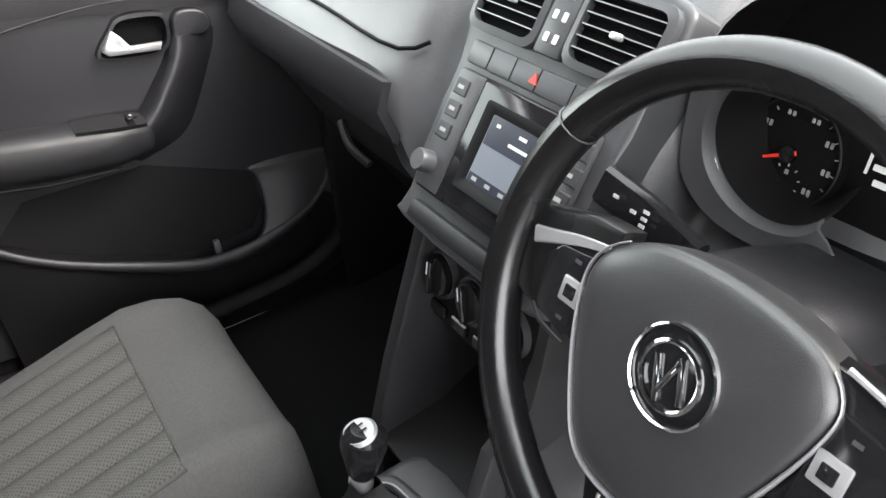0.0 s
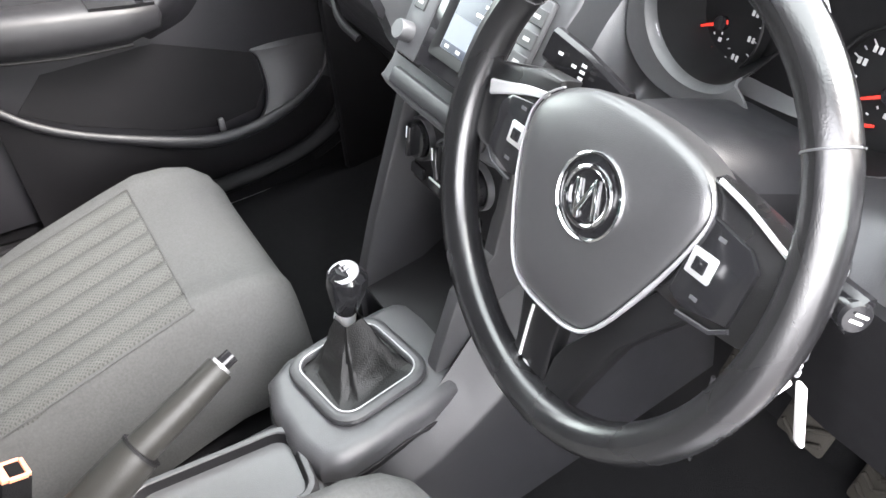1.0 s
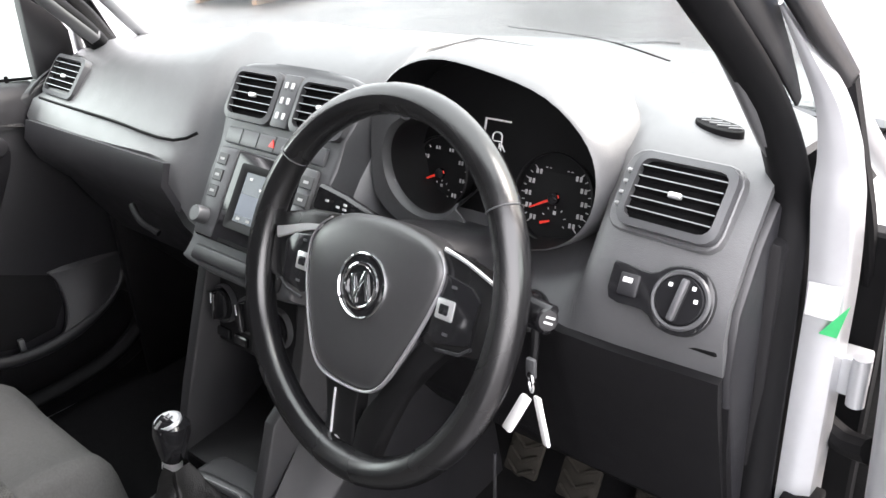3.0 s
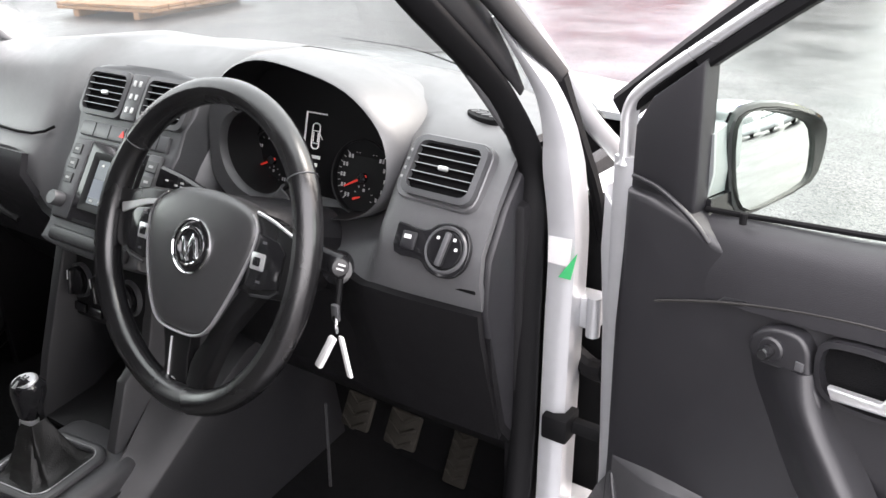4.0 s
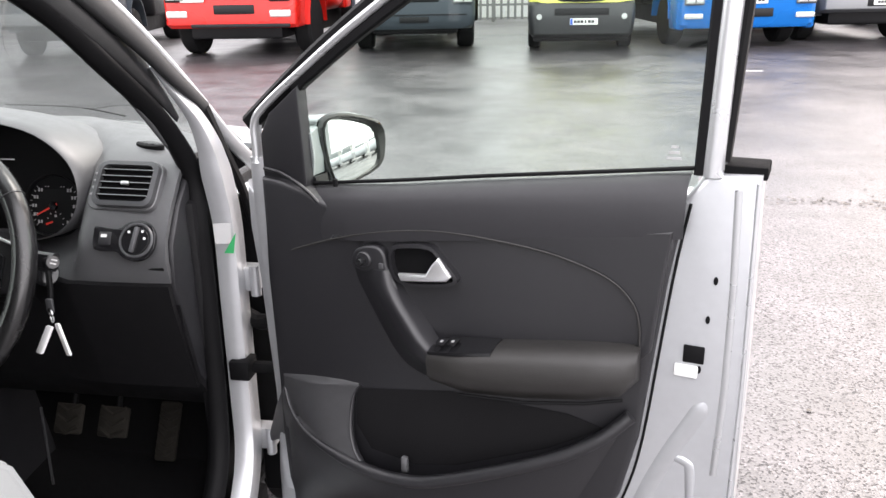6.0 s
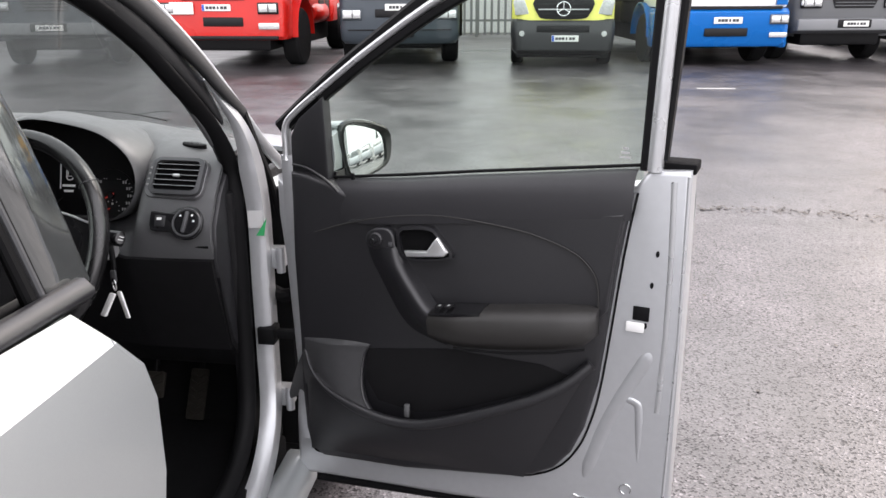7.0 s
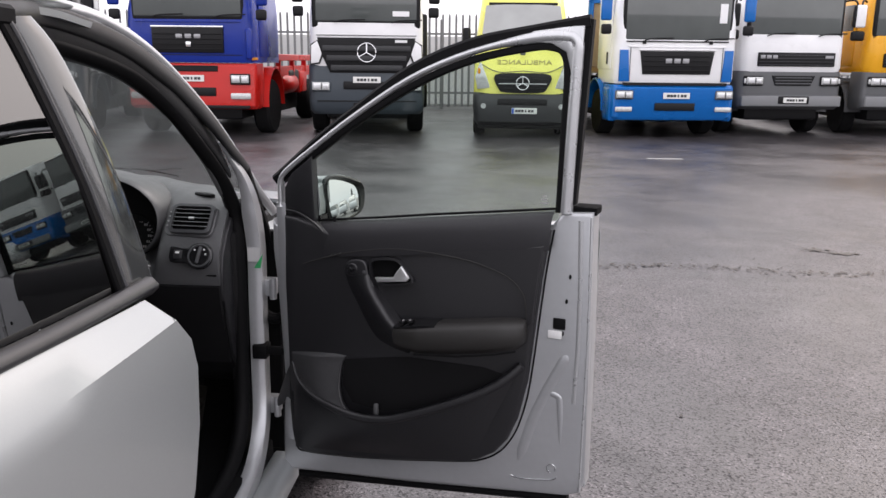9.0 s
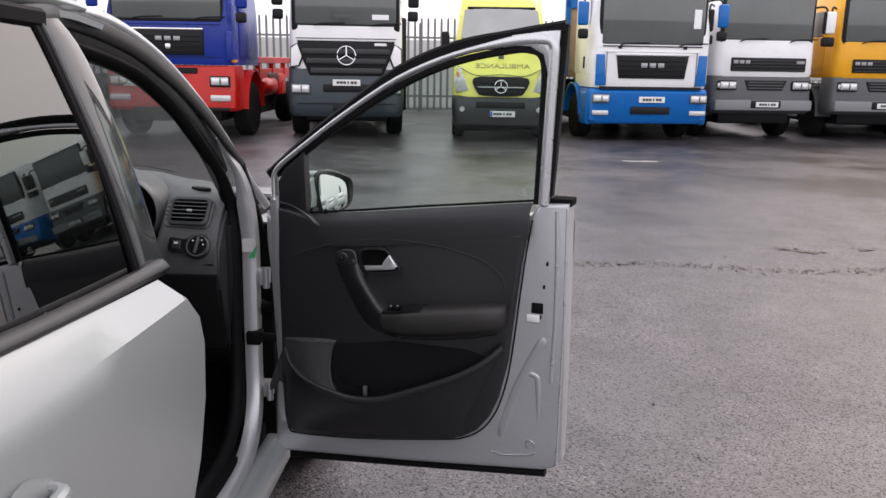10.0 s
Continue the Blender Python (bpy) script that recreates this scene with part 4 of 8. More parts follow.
# heater controls below
HT = frame_at((0.006, 0.066, 0.715), (1, 0, 0), (0, 0.20, 1.0))
part("heater_panel", box(0, 0, -0.008, 0.205, 0.135, 0.012, 0.004, 2, m=HT), M_DASHLOW, dashboard, "black heater panel")
for x in (-0.068, 0.0, 0.066):
    part("heater_dial_ring", lathe([(0.026, -0.002), (0.027, 0.006), (0.030, 0.007), (0.031, -0.002)], 28, HT @ Matrix.Translation((x, 0.0, 0))), M_PANEL, dashboard, "thin grey dial ring")
    part("heater_dial", lathe([(0.025, -0.002), (0.024, 0.014), (0.0, 0.015)], 26, HT @ Matrix.Translation((x, 0.0, 0))), M_GLOSSBLACK, dashboard, "black rotary heater dial")
    part("dial_grip", box(0, 0, 0.019, 0.008, 0.044, 0.012, 0.003, 2, m=HT @ Matrix.Translation((x, 0.0, 0)) @ Matrix.Rotation(radians(15 + 200 * x), 4, "Z")), M_GLOSSBLACK, dashboard)
    part("dial_pointer", box(0, 0.014, 0.0262, 0.0018, 0.016, 0.0008, m=HT @ Matrix.Translation((x, 0.0, 0)) @ Matrix.Rotation(radians(15 + 200 * x), 4, "Z")), M_WHITEPRINT, dashboard)
for k in range(4):
    part("heater_button", box(-0.07 + 0.045 * k, -0.050, 0.000, 0.032, 0.016, 0.008, 0.002, 1, m=HT), M_GLOSSBLACK, dashboard)

# ---- centre console ----
M_GAITER = material("matte_black_gaiter", (0.007, 0.007, 0.007), 0.5, 0, 0.3, 60, 0.5, 500, spec=0.4)
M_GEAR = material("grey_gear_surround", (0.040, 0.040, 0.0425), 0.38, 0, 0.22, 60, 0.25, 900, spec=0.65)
M_BRAKE = material("grey_handbrake_vinyl", (0.0165, 0.0162, 0.0148), 0.46, 0, 0.30, 45, 0.15, 500, spec=0.4)
M_PEDAL = material("worn_dusty_pedal_rubber", (0.020, 0.018, 0.015), 0.8, 0, 0.4, 60, 0.3, 300, spec=0.2)
side = [(0.075, 0.80), (0.055, 0.775), (-0.012, 0.60), (-0.045, 0.50), (-0.05, 0.30), (0.45, 0.30), (0.45, 0.60), (0.30, 0.80)]
console = part("centre_console", prism(side, -0.105, -0.085, 0.006, 2, m=axes((0.006, 0, 0), (0, 1, 0), (0, 0, 1), (1, 0, 0))), M_CONSOLE, car, "dark grey centre console")
side_r = [(0.095, 0.80), (0.085, 0.78), (0.066, 0.70), (0.050, 0.645), (-0.004, 0.605), (-0.045, 0.50), (-0.05, 0.30), (0.45, 0.30), (0.45, 0.60), (0.30, 0.80)]
part("console_side", prism(side_r, 0.098, 0.118, 0.006, 2, m=axes((0.006, 0, 0), (0, 1, 0), (0, 0, 1), (1, 0, 0))), M_SIDE, console, "dark grey console side")
part("console_cubby", loft([[(x, y, z) for x in (-0.085, 0.0, 0.10)] for y, z in ((0.07, 0.65), (0.14, 0.62), (0.16, 0.54), (0.06, 0.49), (-0.04, 0.478))], thick=0.01), M_DASHLOW, console, "black open cubby")
gtop = [(0.0, -0.235), (0.165, -0.235), (0.168, -0.12), (0.135, 0.0), (-0.02, 0.0), (-0.030, -0.1)]
part("gear_surround", prism(round2(gtop, 3), 0.30, 0.492, 0.022, 4), M_GEAR, console, "grey raised gear surround")
part("surround_groove", sweep([(0.0685 + (x - 0.0685) * 1.012, -0.1175 + (y + 0.1175) * 1.012, 0.452) for x, y in round2(gtop, 3)], rect(0.004, 0.010, 0.3), (0, 0, 1), True), M_DASHLOW, console, "dark groove under the gear surround")
tun = [(0.048, -0.90), (0.185, -0.90), (0.185, -0.23), (0.046, -0.23)]
part("console_rear", prism(tun, 0.30, 0.462, 0.014, 3), M_CONSOLE, console, "dark grey rear console between the seats")
GM = Matrix.Translation((0.062, -0.128, 0.492)) @ Matrix.Rotation(radians(8), 4, "Z")
part("gaiter_frame", sweep([GM @ Vector((x, y, 0.006)) for x, y in rr(0.065, 0.066, 0.026, 5)], circle(0.0095, 10, 0.0080), (0, 0, 1), True), M_SIDE, console, "dark grey gaiter frame")
part("gaiter_trim", sweep([GM @ Vector((x, y, 0.0125)) for x, y in rr(0.0600, 0.0610, 0.024, 5)], circle(0.0012, 6), (0, 0, 1), True), M_RIM, console, "thin grey frame line")
gs = []
for k, (s, h) in enumerate(((1.0, 0.004), (0.94, 0.001), (0.88, 0.004), (0.78, 0.002), (0.66, 0.008), (0.56, 0.020), (0.46, 0.036), (0.38, 0.052), (0.30, 0.068), (0.22, 0.084))):
    row = []
    for i, (x, y) in enumerate(rr(0.063, 0.064, 0.025, 5)):
        wob = 1 + 0.15 * math.sin(i * 1.31 + k * 0.7) * (0.28 < s < 0.9)
        row.append(GM @ Vector((x * s * wob - 0.020 * (1 - s), y * s * wob + 0.012 * (1 - s), h)))
    gs.append(row)
part("gear_gaiter", loft(gs, True), M_GAITER, console, "creased black leather gaiter", smooth=60)
KB = Vector((0.031, -0.120, 0.566))
part("gear_collar", lathe([(0.013, -0.01), (0.015, 0.0), (0.012, 0.012)], 16, Matrix.Translation(KB)), M_SATIN, console, "silver collar")
knob_m = axes(KB, (1, 0, 0), (0, 0.98, -0.2), (0.0, 0.2, 0.98))
part("gear_knob", lathe([(0.012, 0.005), (0.0165, 0.014), (0.0215, 0.032), (0.0265, 0.052), (0.0255, 0.066), (0.016, 0.075), (0.0, 0.076)], 24, knob_m), M_GLOSSBLACK, console, "gloss black gear knob")
capm = knob_m @ Matrix.Translation((0, -0.006, 0.0705)) @ Matrix.Scale(1.08, 4) @ Matrix.Rotation(radians(22), 4, "X")
part("gear_knob_cap", lathe([(0.0185, -0.004), (0.0190, 0.001), (0.016, 0.0035), (0.0, 0.004)], 24, capm), M_RIM, console, "satin silver shift pattern cap")
part("shift_print", merge(box(-0.005, 0, 0.005, 0.0016, 0.016, 0.001, m=capm), merge(box(0.003, 0, 0.005, 0.0016, 0.016, 0.001, m=capm), box(-0.001, 0, 0.005, 0.010, 0.0016, 0.001, m=capm))), M_GLOSSBLACK, console)
# flank that falls to the driver's carpet
rows = []
for y, x0, z0, x1, z1 in ((0.40, 0.12, 0.62, 0.182, 0.615), (0.20, 0.12, 0.61, 0.186, 0.585), (0.06, 0.12, 0.575, 0.188, 0.508), (-0.03, 0.135, 0.50, 0.190, 0.448), (-0.10, 0.160, 0.474, 0.192, 0.412), (-0.24, 0.178, 0.452, 0.194, 0.395), (-0.50, 0.18, 0.45, 0.194, 0.395)):
    rows.append([(x0, y, z0), ((x0 + x1) / 2, y, (z0 + z1) / 2 - 0.004), (x1, y, z1 + 0.003), (x1 + 0.004, y, z1 - 0.006), (x1 + 0.006, y, (z1 + 0.33) / 2), (x1 + 0.030, y, 0.325), (x1 + 0.036, y, 0.27)])
part("console_flank", loft(rows, thick=0.008), M_CONSOLE, console, "dark grey console flank", 40)
# open tray and handbrake
tray = rr(0.052, 0.10, 0.022, 4)
TM = Matrix.Translation((0.122, -0.345, 0.463)) @ Matrix.Rotation(radians(-6), 4, "Z")
part("tray_rim", loft([[TM @ Vector((x * k, y * k2, z)) for x, y in tray] for k, k2, z in ((1.16, 1.09, 0.0), (1.15, 1.085, 0.012), (1.10, 1.06, 0.0165), (1.0, 1.0, 0.0165), (0.97, 0.985, 0.0145))], True), M_SIDE, console, "dark grey tray rim", 40)
part("tray_well", prism([(x * 0.92, y * 0.95) for x, y in tray], 0.0005, 0.002, m=TM), M_BINNACLE, console, "pale tray floor")
part("tray_wall", loft([[TM @ Vector((x * k, y * k2, z)) for x, y in tray] for k, k2, z in ((0.972, 0.986, 0.0150), (0.95, 0.972, 0.010), (0.91, 0.945, 0.0022))], True), M_DASHLOW, console, "dark tray wall", 40)
hb = [Vector((0.072, -0.52, 0.478)), Vector((0.062, -0.43, 0.525)), Vector((0.046, -0.345, 0.557)), Vector((0.033, -0.287, 0.578))]
part("handbrake_sleeve", sweep(smooth_path([Vector((0.085, -0.585, 0.440)), Vector((0.078, -0.52, 0.475)), Vector((0.068, -0.45, 0.514)), Vector((0.060, -0.405, 0.535))], 4), circle(0.029, 14, 0.031), (0, 0, 1), scale=[1.25, 1.22, 1.19, 1.16, 1.12, 1.08, 1.04, 1.0, 0.97, 0.95, 0.93, 0.90, 0.86]), M_BRAKE, console, "grey handbrake sleeve")
part("handbrake_lever", sweep(smooth_path(hb, 5), circle(0.0172, 14, 0.0190), (0, 0, 1), scale=[1.35 - 0.35 * min(1.0, k / 13) for k in range(16)]), M_BRAKE, console, "grey handbrake lever")
part("handbrake_seam", tube([q + Vector((0.006, 0.004, 0.0175)) for q in smooth_path(hb, 5)[4:-1]], 0.0012, 6, 0), M_DASHLOW, console, "dark lengthwise seam")
part("handbrake_ring", tube([Vector((0.0603, -0.4065, 0.5344)), Vector((0.0597, -0.4035, 0.5356))], 0.0275, 24, 0), M_DASHLOW, console, "dark ring at the sleeve")
part("handbrake_button", tube([hb[3] + Vector((0.001, -0.004, 0.001)), hb[3] + Vector((-0.004, 0.018, 0.007))], 0.010, 12, 0), M_GLOSSBLACK, console, "gloss black handbrake button")
part("handbrake_collar", tube([hb[3] + Vector((0.001, -0.002, 0.001)), hb[3] + Vector((-0.0002, 0.003, 0.0025))], 0.0135, 14, 0), M_RIM, console, "silver collar")
BK = axes((-0.012, -0.552, 0.496), (0.97, 0.20, 0.10), (-0.20, 0.90, -0.38), (-0.16, 0.38, 0.91))
buckle = part("belt_buckle", box(0, 0, -0.020, 0.040, 0.036, 0.085, 0.005, 2, m=BK), M_CARPET, console, "black seat belt buckle")
part("release_button", box(0, 0.003, 0.0225, 0.030, 0.018, 0.004, 0.0015, 1, m=BK), M_CARPET, buckle, "black slot")
for dx, dy, w, h in ((0.0, 0.014, 0.034, 0.006), (0.0, -0.012, 0.034, 0.010), (-0.0165, 0.002, 0.005, 0.022), (0.0165, 0.002, 0.005, 0.022)):
    part("release_edge", box(dx, dy, 0.0235, w, h, 0.006, 0.001, 1, m=BK), M_ORANGE_BUCKLE, buckle, "red rim of the release button")


# ---- seats ----
def cushion(cx, y0, y1, half, z, parent, name, mat, label, crown=0.03, tilt=0.06):
    secs = []
    n = 25
    for y, k, zz, th in ((y1, 0.74, z - 0.105, 0.03), (y1 - 0.006, 0.82, z - 0.072, 0.06), (y1 - 0.022, 0.90, z - 0.040, 0.06), (y1 - 0.050, 0.955, z - 0.017, 0.10), (y1 - 0.09, 0.985, z - 0.004, 0.10), (y1 - 0.14, 1.0, z, 0.12), (y1 - 0.20, 1.0, z - 0.05 * tilt, 0.12), (y1 - 0.27, 1.0, z - 0.12 * tilt, 0.12), (y1 - 0.35, 1.0, z - 0.20 * tilt, 0.12), (y0 + 0.1, 1.0, z - 0.28 * tilt, 0.12), (y0, 0.98, z - 0.34 * tilt, 0.12)):
        row = []
        for i in range(n):
            a = -1 + 2 * i / (n - 1)
            bol = crown * (1 / (1 + math.exp(-18 * (abs(a) - 0.72))))
            edge = -0.13 * max(0, (abs(a) - 0.62) / 0.38) ** 2.6
            row.append((cx + half * k * a, y, zz + bol + edge))
        secs.append(row + [(cx + half * k * 0.98, y, zz - 0.20), (cx - half * k * 0.98, y, zz - 0.20)])
    return part(name, loft(secs, True, cap=True), mat, parent, label, smooth=60)


def seat(cx, half, y1, name, label, back_y, tilt=0.06, shift=0.0):
    r = root(name)
    r.parent = car
    r["label"] = label
    y0 = back_y + 0.04
    cushion(cx, y0, y1, half, 0.515, r, "seat_cushion", M_SEAT, "plain grey cloth bolsters", 0.03, tilt)
    # ribbed centre cloth: raised welts running fore and aft
    wide = 0.60 + 0.12 * (shift > 0)
    def top(y):
        return 0.5225 - tilt * max(0.0, min(0.34, y1 - 0.15 - y))
    rows = []
    for j in range(15):
        y = y0 + 0.02 + (y1 - 0.163 - y0 - 0.02) * j / 14
        rows.append([(cx + shift + half * wide * (i / 24 - 1), y, top(y) - 0.003 + 0.011 * abs(math.sin(math.pi * i / 6)) ** 0.7 - 0.007 * (i in (0, 48))) for i in range(49)])
    part("seat_centre_cloth", loft(rows, thick=0.004), M_RIB, r, "ribbed pale grey seat centre", smooth=60)
    seam = [(cx + shift + half * wide * a, y, top(y) - 0.001) for a, y in ((-1, y0 + 0.03), (-1, y1 - 0.30), (-1, y1 - 0.160), (1, y1 - 0.160), (1, y1 - 0.30), (1, y0 + 0.03))]
    part("seat_seam", tube(seam, 0.0014, 6, 0), M_SEAT, r, "stitched seam")
    # backrest
    secs = []
    for z, k, y, th in ((0.50, 0.86, back_y, 0.10), (0.62, 0.98, back_y - 0.03, 0.13), (0.80, 1.0, back_y - 0.08, 0.13), (0.98, 0.92, back_y - 0.13, 0.11), (1.08, 0.72, back_y - 0.16, 0.08), (1.10, 0.5, back_y - 0.17, 0.05)):
        row = []
        for i in range(13):
            a = -1 + 2 * i / 12
            bol = 0.05 / (1 + math.exp(-14 * (abs(a) - 0.66)))
            row.append((cx + half * k * a, y + bol - 0.06 * max(0, (abs(a) - 0.8) / 0.2) ** 2, z))
        row += [(cx + half * k * 0.95, y - th, z), (cx - half * k * 0.95, y - th, z)]
        secs.append(row)
    part("seat_back", loft(secs, True, cap=True), M_SEAT, r, "grey cloth seat back", smooth=60)
    part("headrest", box(cx, back_y - 0.21, 1.19, 0.25, 0.09, 0.17, 0.04, 4), M_SEAT, r, "grey headrest")
    for s in (-1, 1):
        part("headrest_post", tube([(cx + s * 0.06, back_y - 0.20, 1.06), (cx + s * 0.06, back_y - 0.205, 1.14)], 0.006, 8, 0), M_CHROME, r)
    part("seat_base", box(cx, (y0 + y1) / 2 - 0.02, 0.31, half * 1.7, (y1 - y0) * 0.85, 0.14, 0.02, 2), M_TRIM, r, "dark seat base")
    return r


seat(-0.345, 0.245, -0.115, "passenger_seat", "grey cloth front passenger seat with ribbed centre", -0.66, 0.26, 0.018)
driver_seat = seat(0.440, 0.240, -0.140, "driver_seat", "grey cloth driver seat with ribbed centre", -0.74)
driver_seat.location.z = 0.048
bench = root("rear_bench")
bench.parent = car
bench["label"] = "dark grey cloth rear bench"
part("bench_cushion", box(0.04, -1.33, 0.45, 1.24, 0.5, 0.16, 0.05, 3), M_SEAT, bench)
part("bench_back", box(0.04, -1.62, 0.75, 1.24, 0.16, 0.62, 0.06, 3, m=None), M_SEAT, bench)

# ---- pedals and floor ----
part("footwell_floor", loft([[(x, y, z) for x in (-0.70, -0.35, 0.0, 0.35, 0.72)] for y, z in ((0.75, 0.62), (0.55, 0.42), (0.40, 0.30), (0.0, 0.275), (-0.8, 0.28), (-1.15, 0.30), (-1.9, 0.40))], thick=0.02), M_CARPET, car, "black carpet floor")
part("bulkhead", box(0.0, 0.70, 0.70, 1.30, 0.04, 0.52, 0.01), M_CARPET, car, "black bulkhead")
for x, y, z, w, h, lab in ((0.505, 0.40, 0.37, 0.050, 0.13, "ribbed accelerator pedal"), (0.420, 0.335, 0.425, 0.070, 0.065, "ribbed brake pedal"), (0.315, 0.335, 0.425, 0.065, 0.065, "ribbed clutch pedal")):
    pm = axes((x, y, z), (1, 0, 0), (0, 0.5, 0.866), (0, -0.866, 0.5))
    ped = part("pedal", box(0, 0, 0, w, h, 0.012, 0.006, 2, m=pm), M_PEDAL, car, lab)
    n = 3 if h < 0.1 else 6
    for k in range(n):
        for a in (-32, 32):
            part("pedal_rib", box(0, 0, 0, w * 0.50, 0.007, 0.006, 0.002, 1, m=pm @ Matrix.Translation((math.copysign(w * 0.21, a), h * (-0.36 + 0.72 * k / (n - 1)), 0.008)) @ Matrix.Rotation(radians(a), 4, "Z")), M_PEDAL, ped)
    part("pedal_arm", tube([(x, y + 0.02, z + 0.01), (x - 0.005, y + 0.08, z + 0.12), (x - 0.01, y + 0.10, z + 0.26)], 0.007, 8), M_RUBBER, ped)
part("column_rod", tube([(0.345, 0.22, 0.52), (0.338, 0.22, 0.34)], 0.0028, 6, 0), M_SIDE, car, "thin grey rod")

# ---- doors ----
O_TOP = [(0.816, 1.490), (0.685, 1.476), (0.542, 1.449), (0.391, 1.389), (0.231, 1.281), (0.127, 1.205), (0.0, 1.100)]


def door(side, matrix, name, label):
    """side 1: the driver's; -1: the other, mirrored. u runs back from the hinge, v up, w into the car."""
    s = side
    flip = Matrix.Diagonal((1, 1, s, 1))

    def dp(nm, bm, mat, parent, lab="", smooth=35):
        bm.transform(flip)
        return part(nm, bm, mat, parent, lab, smooth)

    dv = 0.0 if s > 0 else -0.045
    low = [(0.004, 0.272), (0.03, 0.264), (0.40, 0.306), (0.812, 0.352), (0.846, 0.366), (0.856, 0.40), (0.852, 0.75), (0.846, 1.066), (0.775, 1.062), (0.752, 1.030), (0.45, 0.985), (0.13, 0.945), (0.02, 0.955), (-0.004, 0.985), (-0.005, 0.90), (0.005, 0.80), (0.017, 0.55), (0.012, 0.40)]
    b = prism(low, -0.055, 0.0, 0.010, 3)
    # passenger side (s < 0) takes darker materials, its shade put into their colour
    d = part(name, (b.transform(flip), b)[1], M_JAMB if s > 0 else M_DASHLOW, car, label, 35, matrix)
    # outer skin bowed outward
    secs = []
    for v, w in ((0.33, -0.062), (0.42, -0.085), (0.60, -0.100), (0.75, -0.104), (0.86, -0.102), (0.92, -0.106), (0.955, -0.098), (0.975, -0.075)):
        u0 = 0.012
        u1 = 0.846
        secs.append([(u0 + (u1 - u0) * k / 6, v + 0.10 * (k / 6 - 0.5), w - 0.012 * math.sin(math.pi * k / 6)) for k in range(7)])
    dp("door_skin", loft(secs, thick=0.006), M_SILVER, d, "silver outer door skin", 50)
    dp("door_edge_seal", sweep([(0.850, 0.375, -0.050), (0.848, 0.75, -0.05), (0.841, 1.05, -0.048)], rect(0.010, 0.05, 0.2), (0, 0, 1)), M_JAMB, d)
    dp("door_bottom_seal", sweep([(0.05, 0.250, -0.022), (0.40, 0.290, -0.022), (0.78, 0.334, -0.022), (0.815, 0.338, -0.022)], rect(0.018, 0.03, 0.3), (0, 0, 1)), M_RUBBER, d, "black rubber seal along the bottom")
    # window frame
    top = [(u, v) for u, v in O_TOP]
    def inset(k, rear):
        pts = []
        for u, v in top[1:]:
            pts.append((u + 0.5 * k, v - 0.86 * k, 0.0))
        return [(rear[0], 1.06, 0.0), (rear[1], 1.28, 0.0), (rear[2], rear[3], 0.0)] + [(rear[4], rear[5], 0.0)] + pts
    black = smooth_path([(0.817, 1.482, -0.02)] + [(u + 0.008, v - 0.015, -0.02) for u, v in top[1:]], 4)
    dp("outer_frame_seal", sweep(black, rect(0.032, 0.036, 0.2), (0, 0, 1)), M_RUBBER, d, "black outer frame seal")
    dp("rear_frame_seal", sweep([(0.810, 1.488, -0.022), (0.800, 1.283, -0.022), (0.789, 1.080, -0.022)], rect(0.026, 0.036, 0.2), (0, 0, 1)), M_RUBBER, d, "black rear frame seal")
    dp("belt_ledge_seal", box(0.824, 1.066, -0.040, 0.056, 0.018, 0.060, 0.003, 2), M_CARPET, d, "black ledge at the belt line")
    silver = [(0.782, 1.06, 0), (0.787, 1.25, 0), (0.792, 1.40, 0), (0.790, 1.440, 0), (0.765, 1.452, 0), (0.685, 1.447, 0), (0.545, 1.416, 0), (0.396, 1.356, 0), (0.237, 1.257, 0), (0.135, 1.184, 0), (0.052, 1.121, 0), (0.026, 1.090, 0), (0.024, 1.05, 0), (0.024, 1.02, 0)]
    frame_path = smooth_path(silver, 4)
    dp("window_frame", sweep(frame_path, [(-0.014, -0.03), (0.014, -0.03), (0.014, -0.004), (0.011, 0.004), (0.005, 0.009), (-0.003, 0.010), (-0.010, 0.005), (-0.014, -0.004)], (0, 0, 1), scale=[0.75 if q.y < 1.02 and q.x < 0.1 else 1.0 if q.x > 0.70 else 0.50 + 0.50 * max(0.0, (q.x - 0.60) / 0.10) for q in frame_path]), M_FRAME, d, "silver window frame", 60)
    if s > 0:
        dp("front_edge_flange", sweep(smooth_path([(0.026, 1.03, -0.002), (0.028, 0.90, -0.002), (0.032, 0.72, -0.002), (0.036, 0.55, -0.002), (0.033, 0.42, -0.002), (0.034, 0.36, -0.002)], 4), [(-0.013, -0.006), (0.013, -0.006), (0.013, 0.004), (0.006, 0.007), (-0.006, 0.004), (-0.013, 0.0)], (0, 0, 1)), M_JAMB, d, "silver folded front edge", 60)
    corner = [(0.690, 1.462), (0.770, 1.472), (0.806, 1.474), (0.803, 1.40), (0.798, 1.30), (0.786, 1.30), (0.780, 1.375), (0.768, 1.418), (0.735, 1.436), (0.690, 1.438)]
    dp("frame_corner", prism(corner, -0.02, 0.004, 0.003, 2), M_FRAME, d, "silver corner of the window frame", 40)
    gask = [(0.766, 1.06, -0.01), (0.770, 1.25, -0.01), (0.772, 1.37, -0.01), (0.762, 1.415, -0.01), (0.735, 1.428, -0.01), (0.685, 1.427, -0.01), (0.545, 1.398, -0.01), (0.400, 1.338, -0.01), (0.243, 1.243, -0.01), (0.140, 1.170, -0.01), (0.112, 1.148, -0.01)]
    dp("window_channel", sweep(smooth_path(gask, 4), rect(0.017, 0.022, 0.2), (0, 0, 1)), M_RUBBER, d, "black window channel")
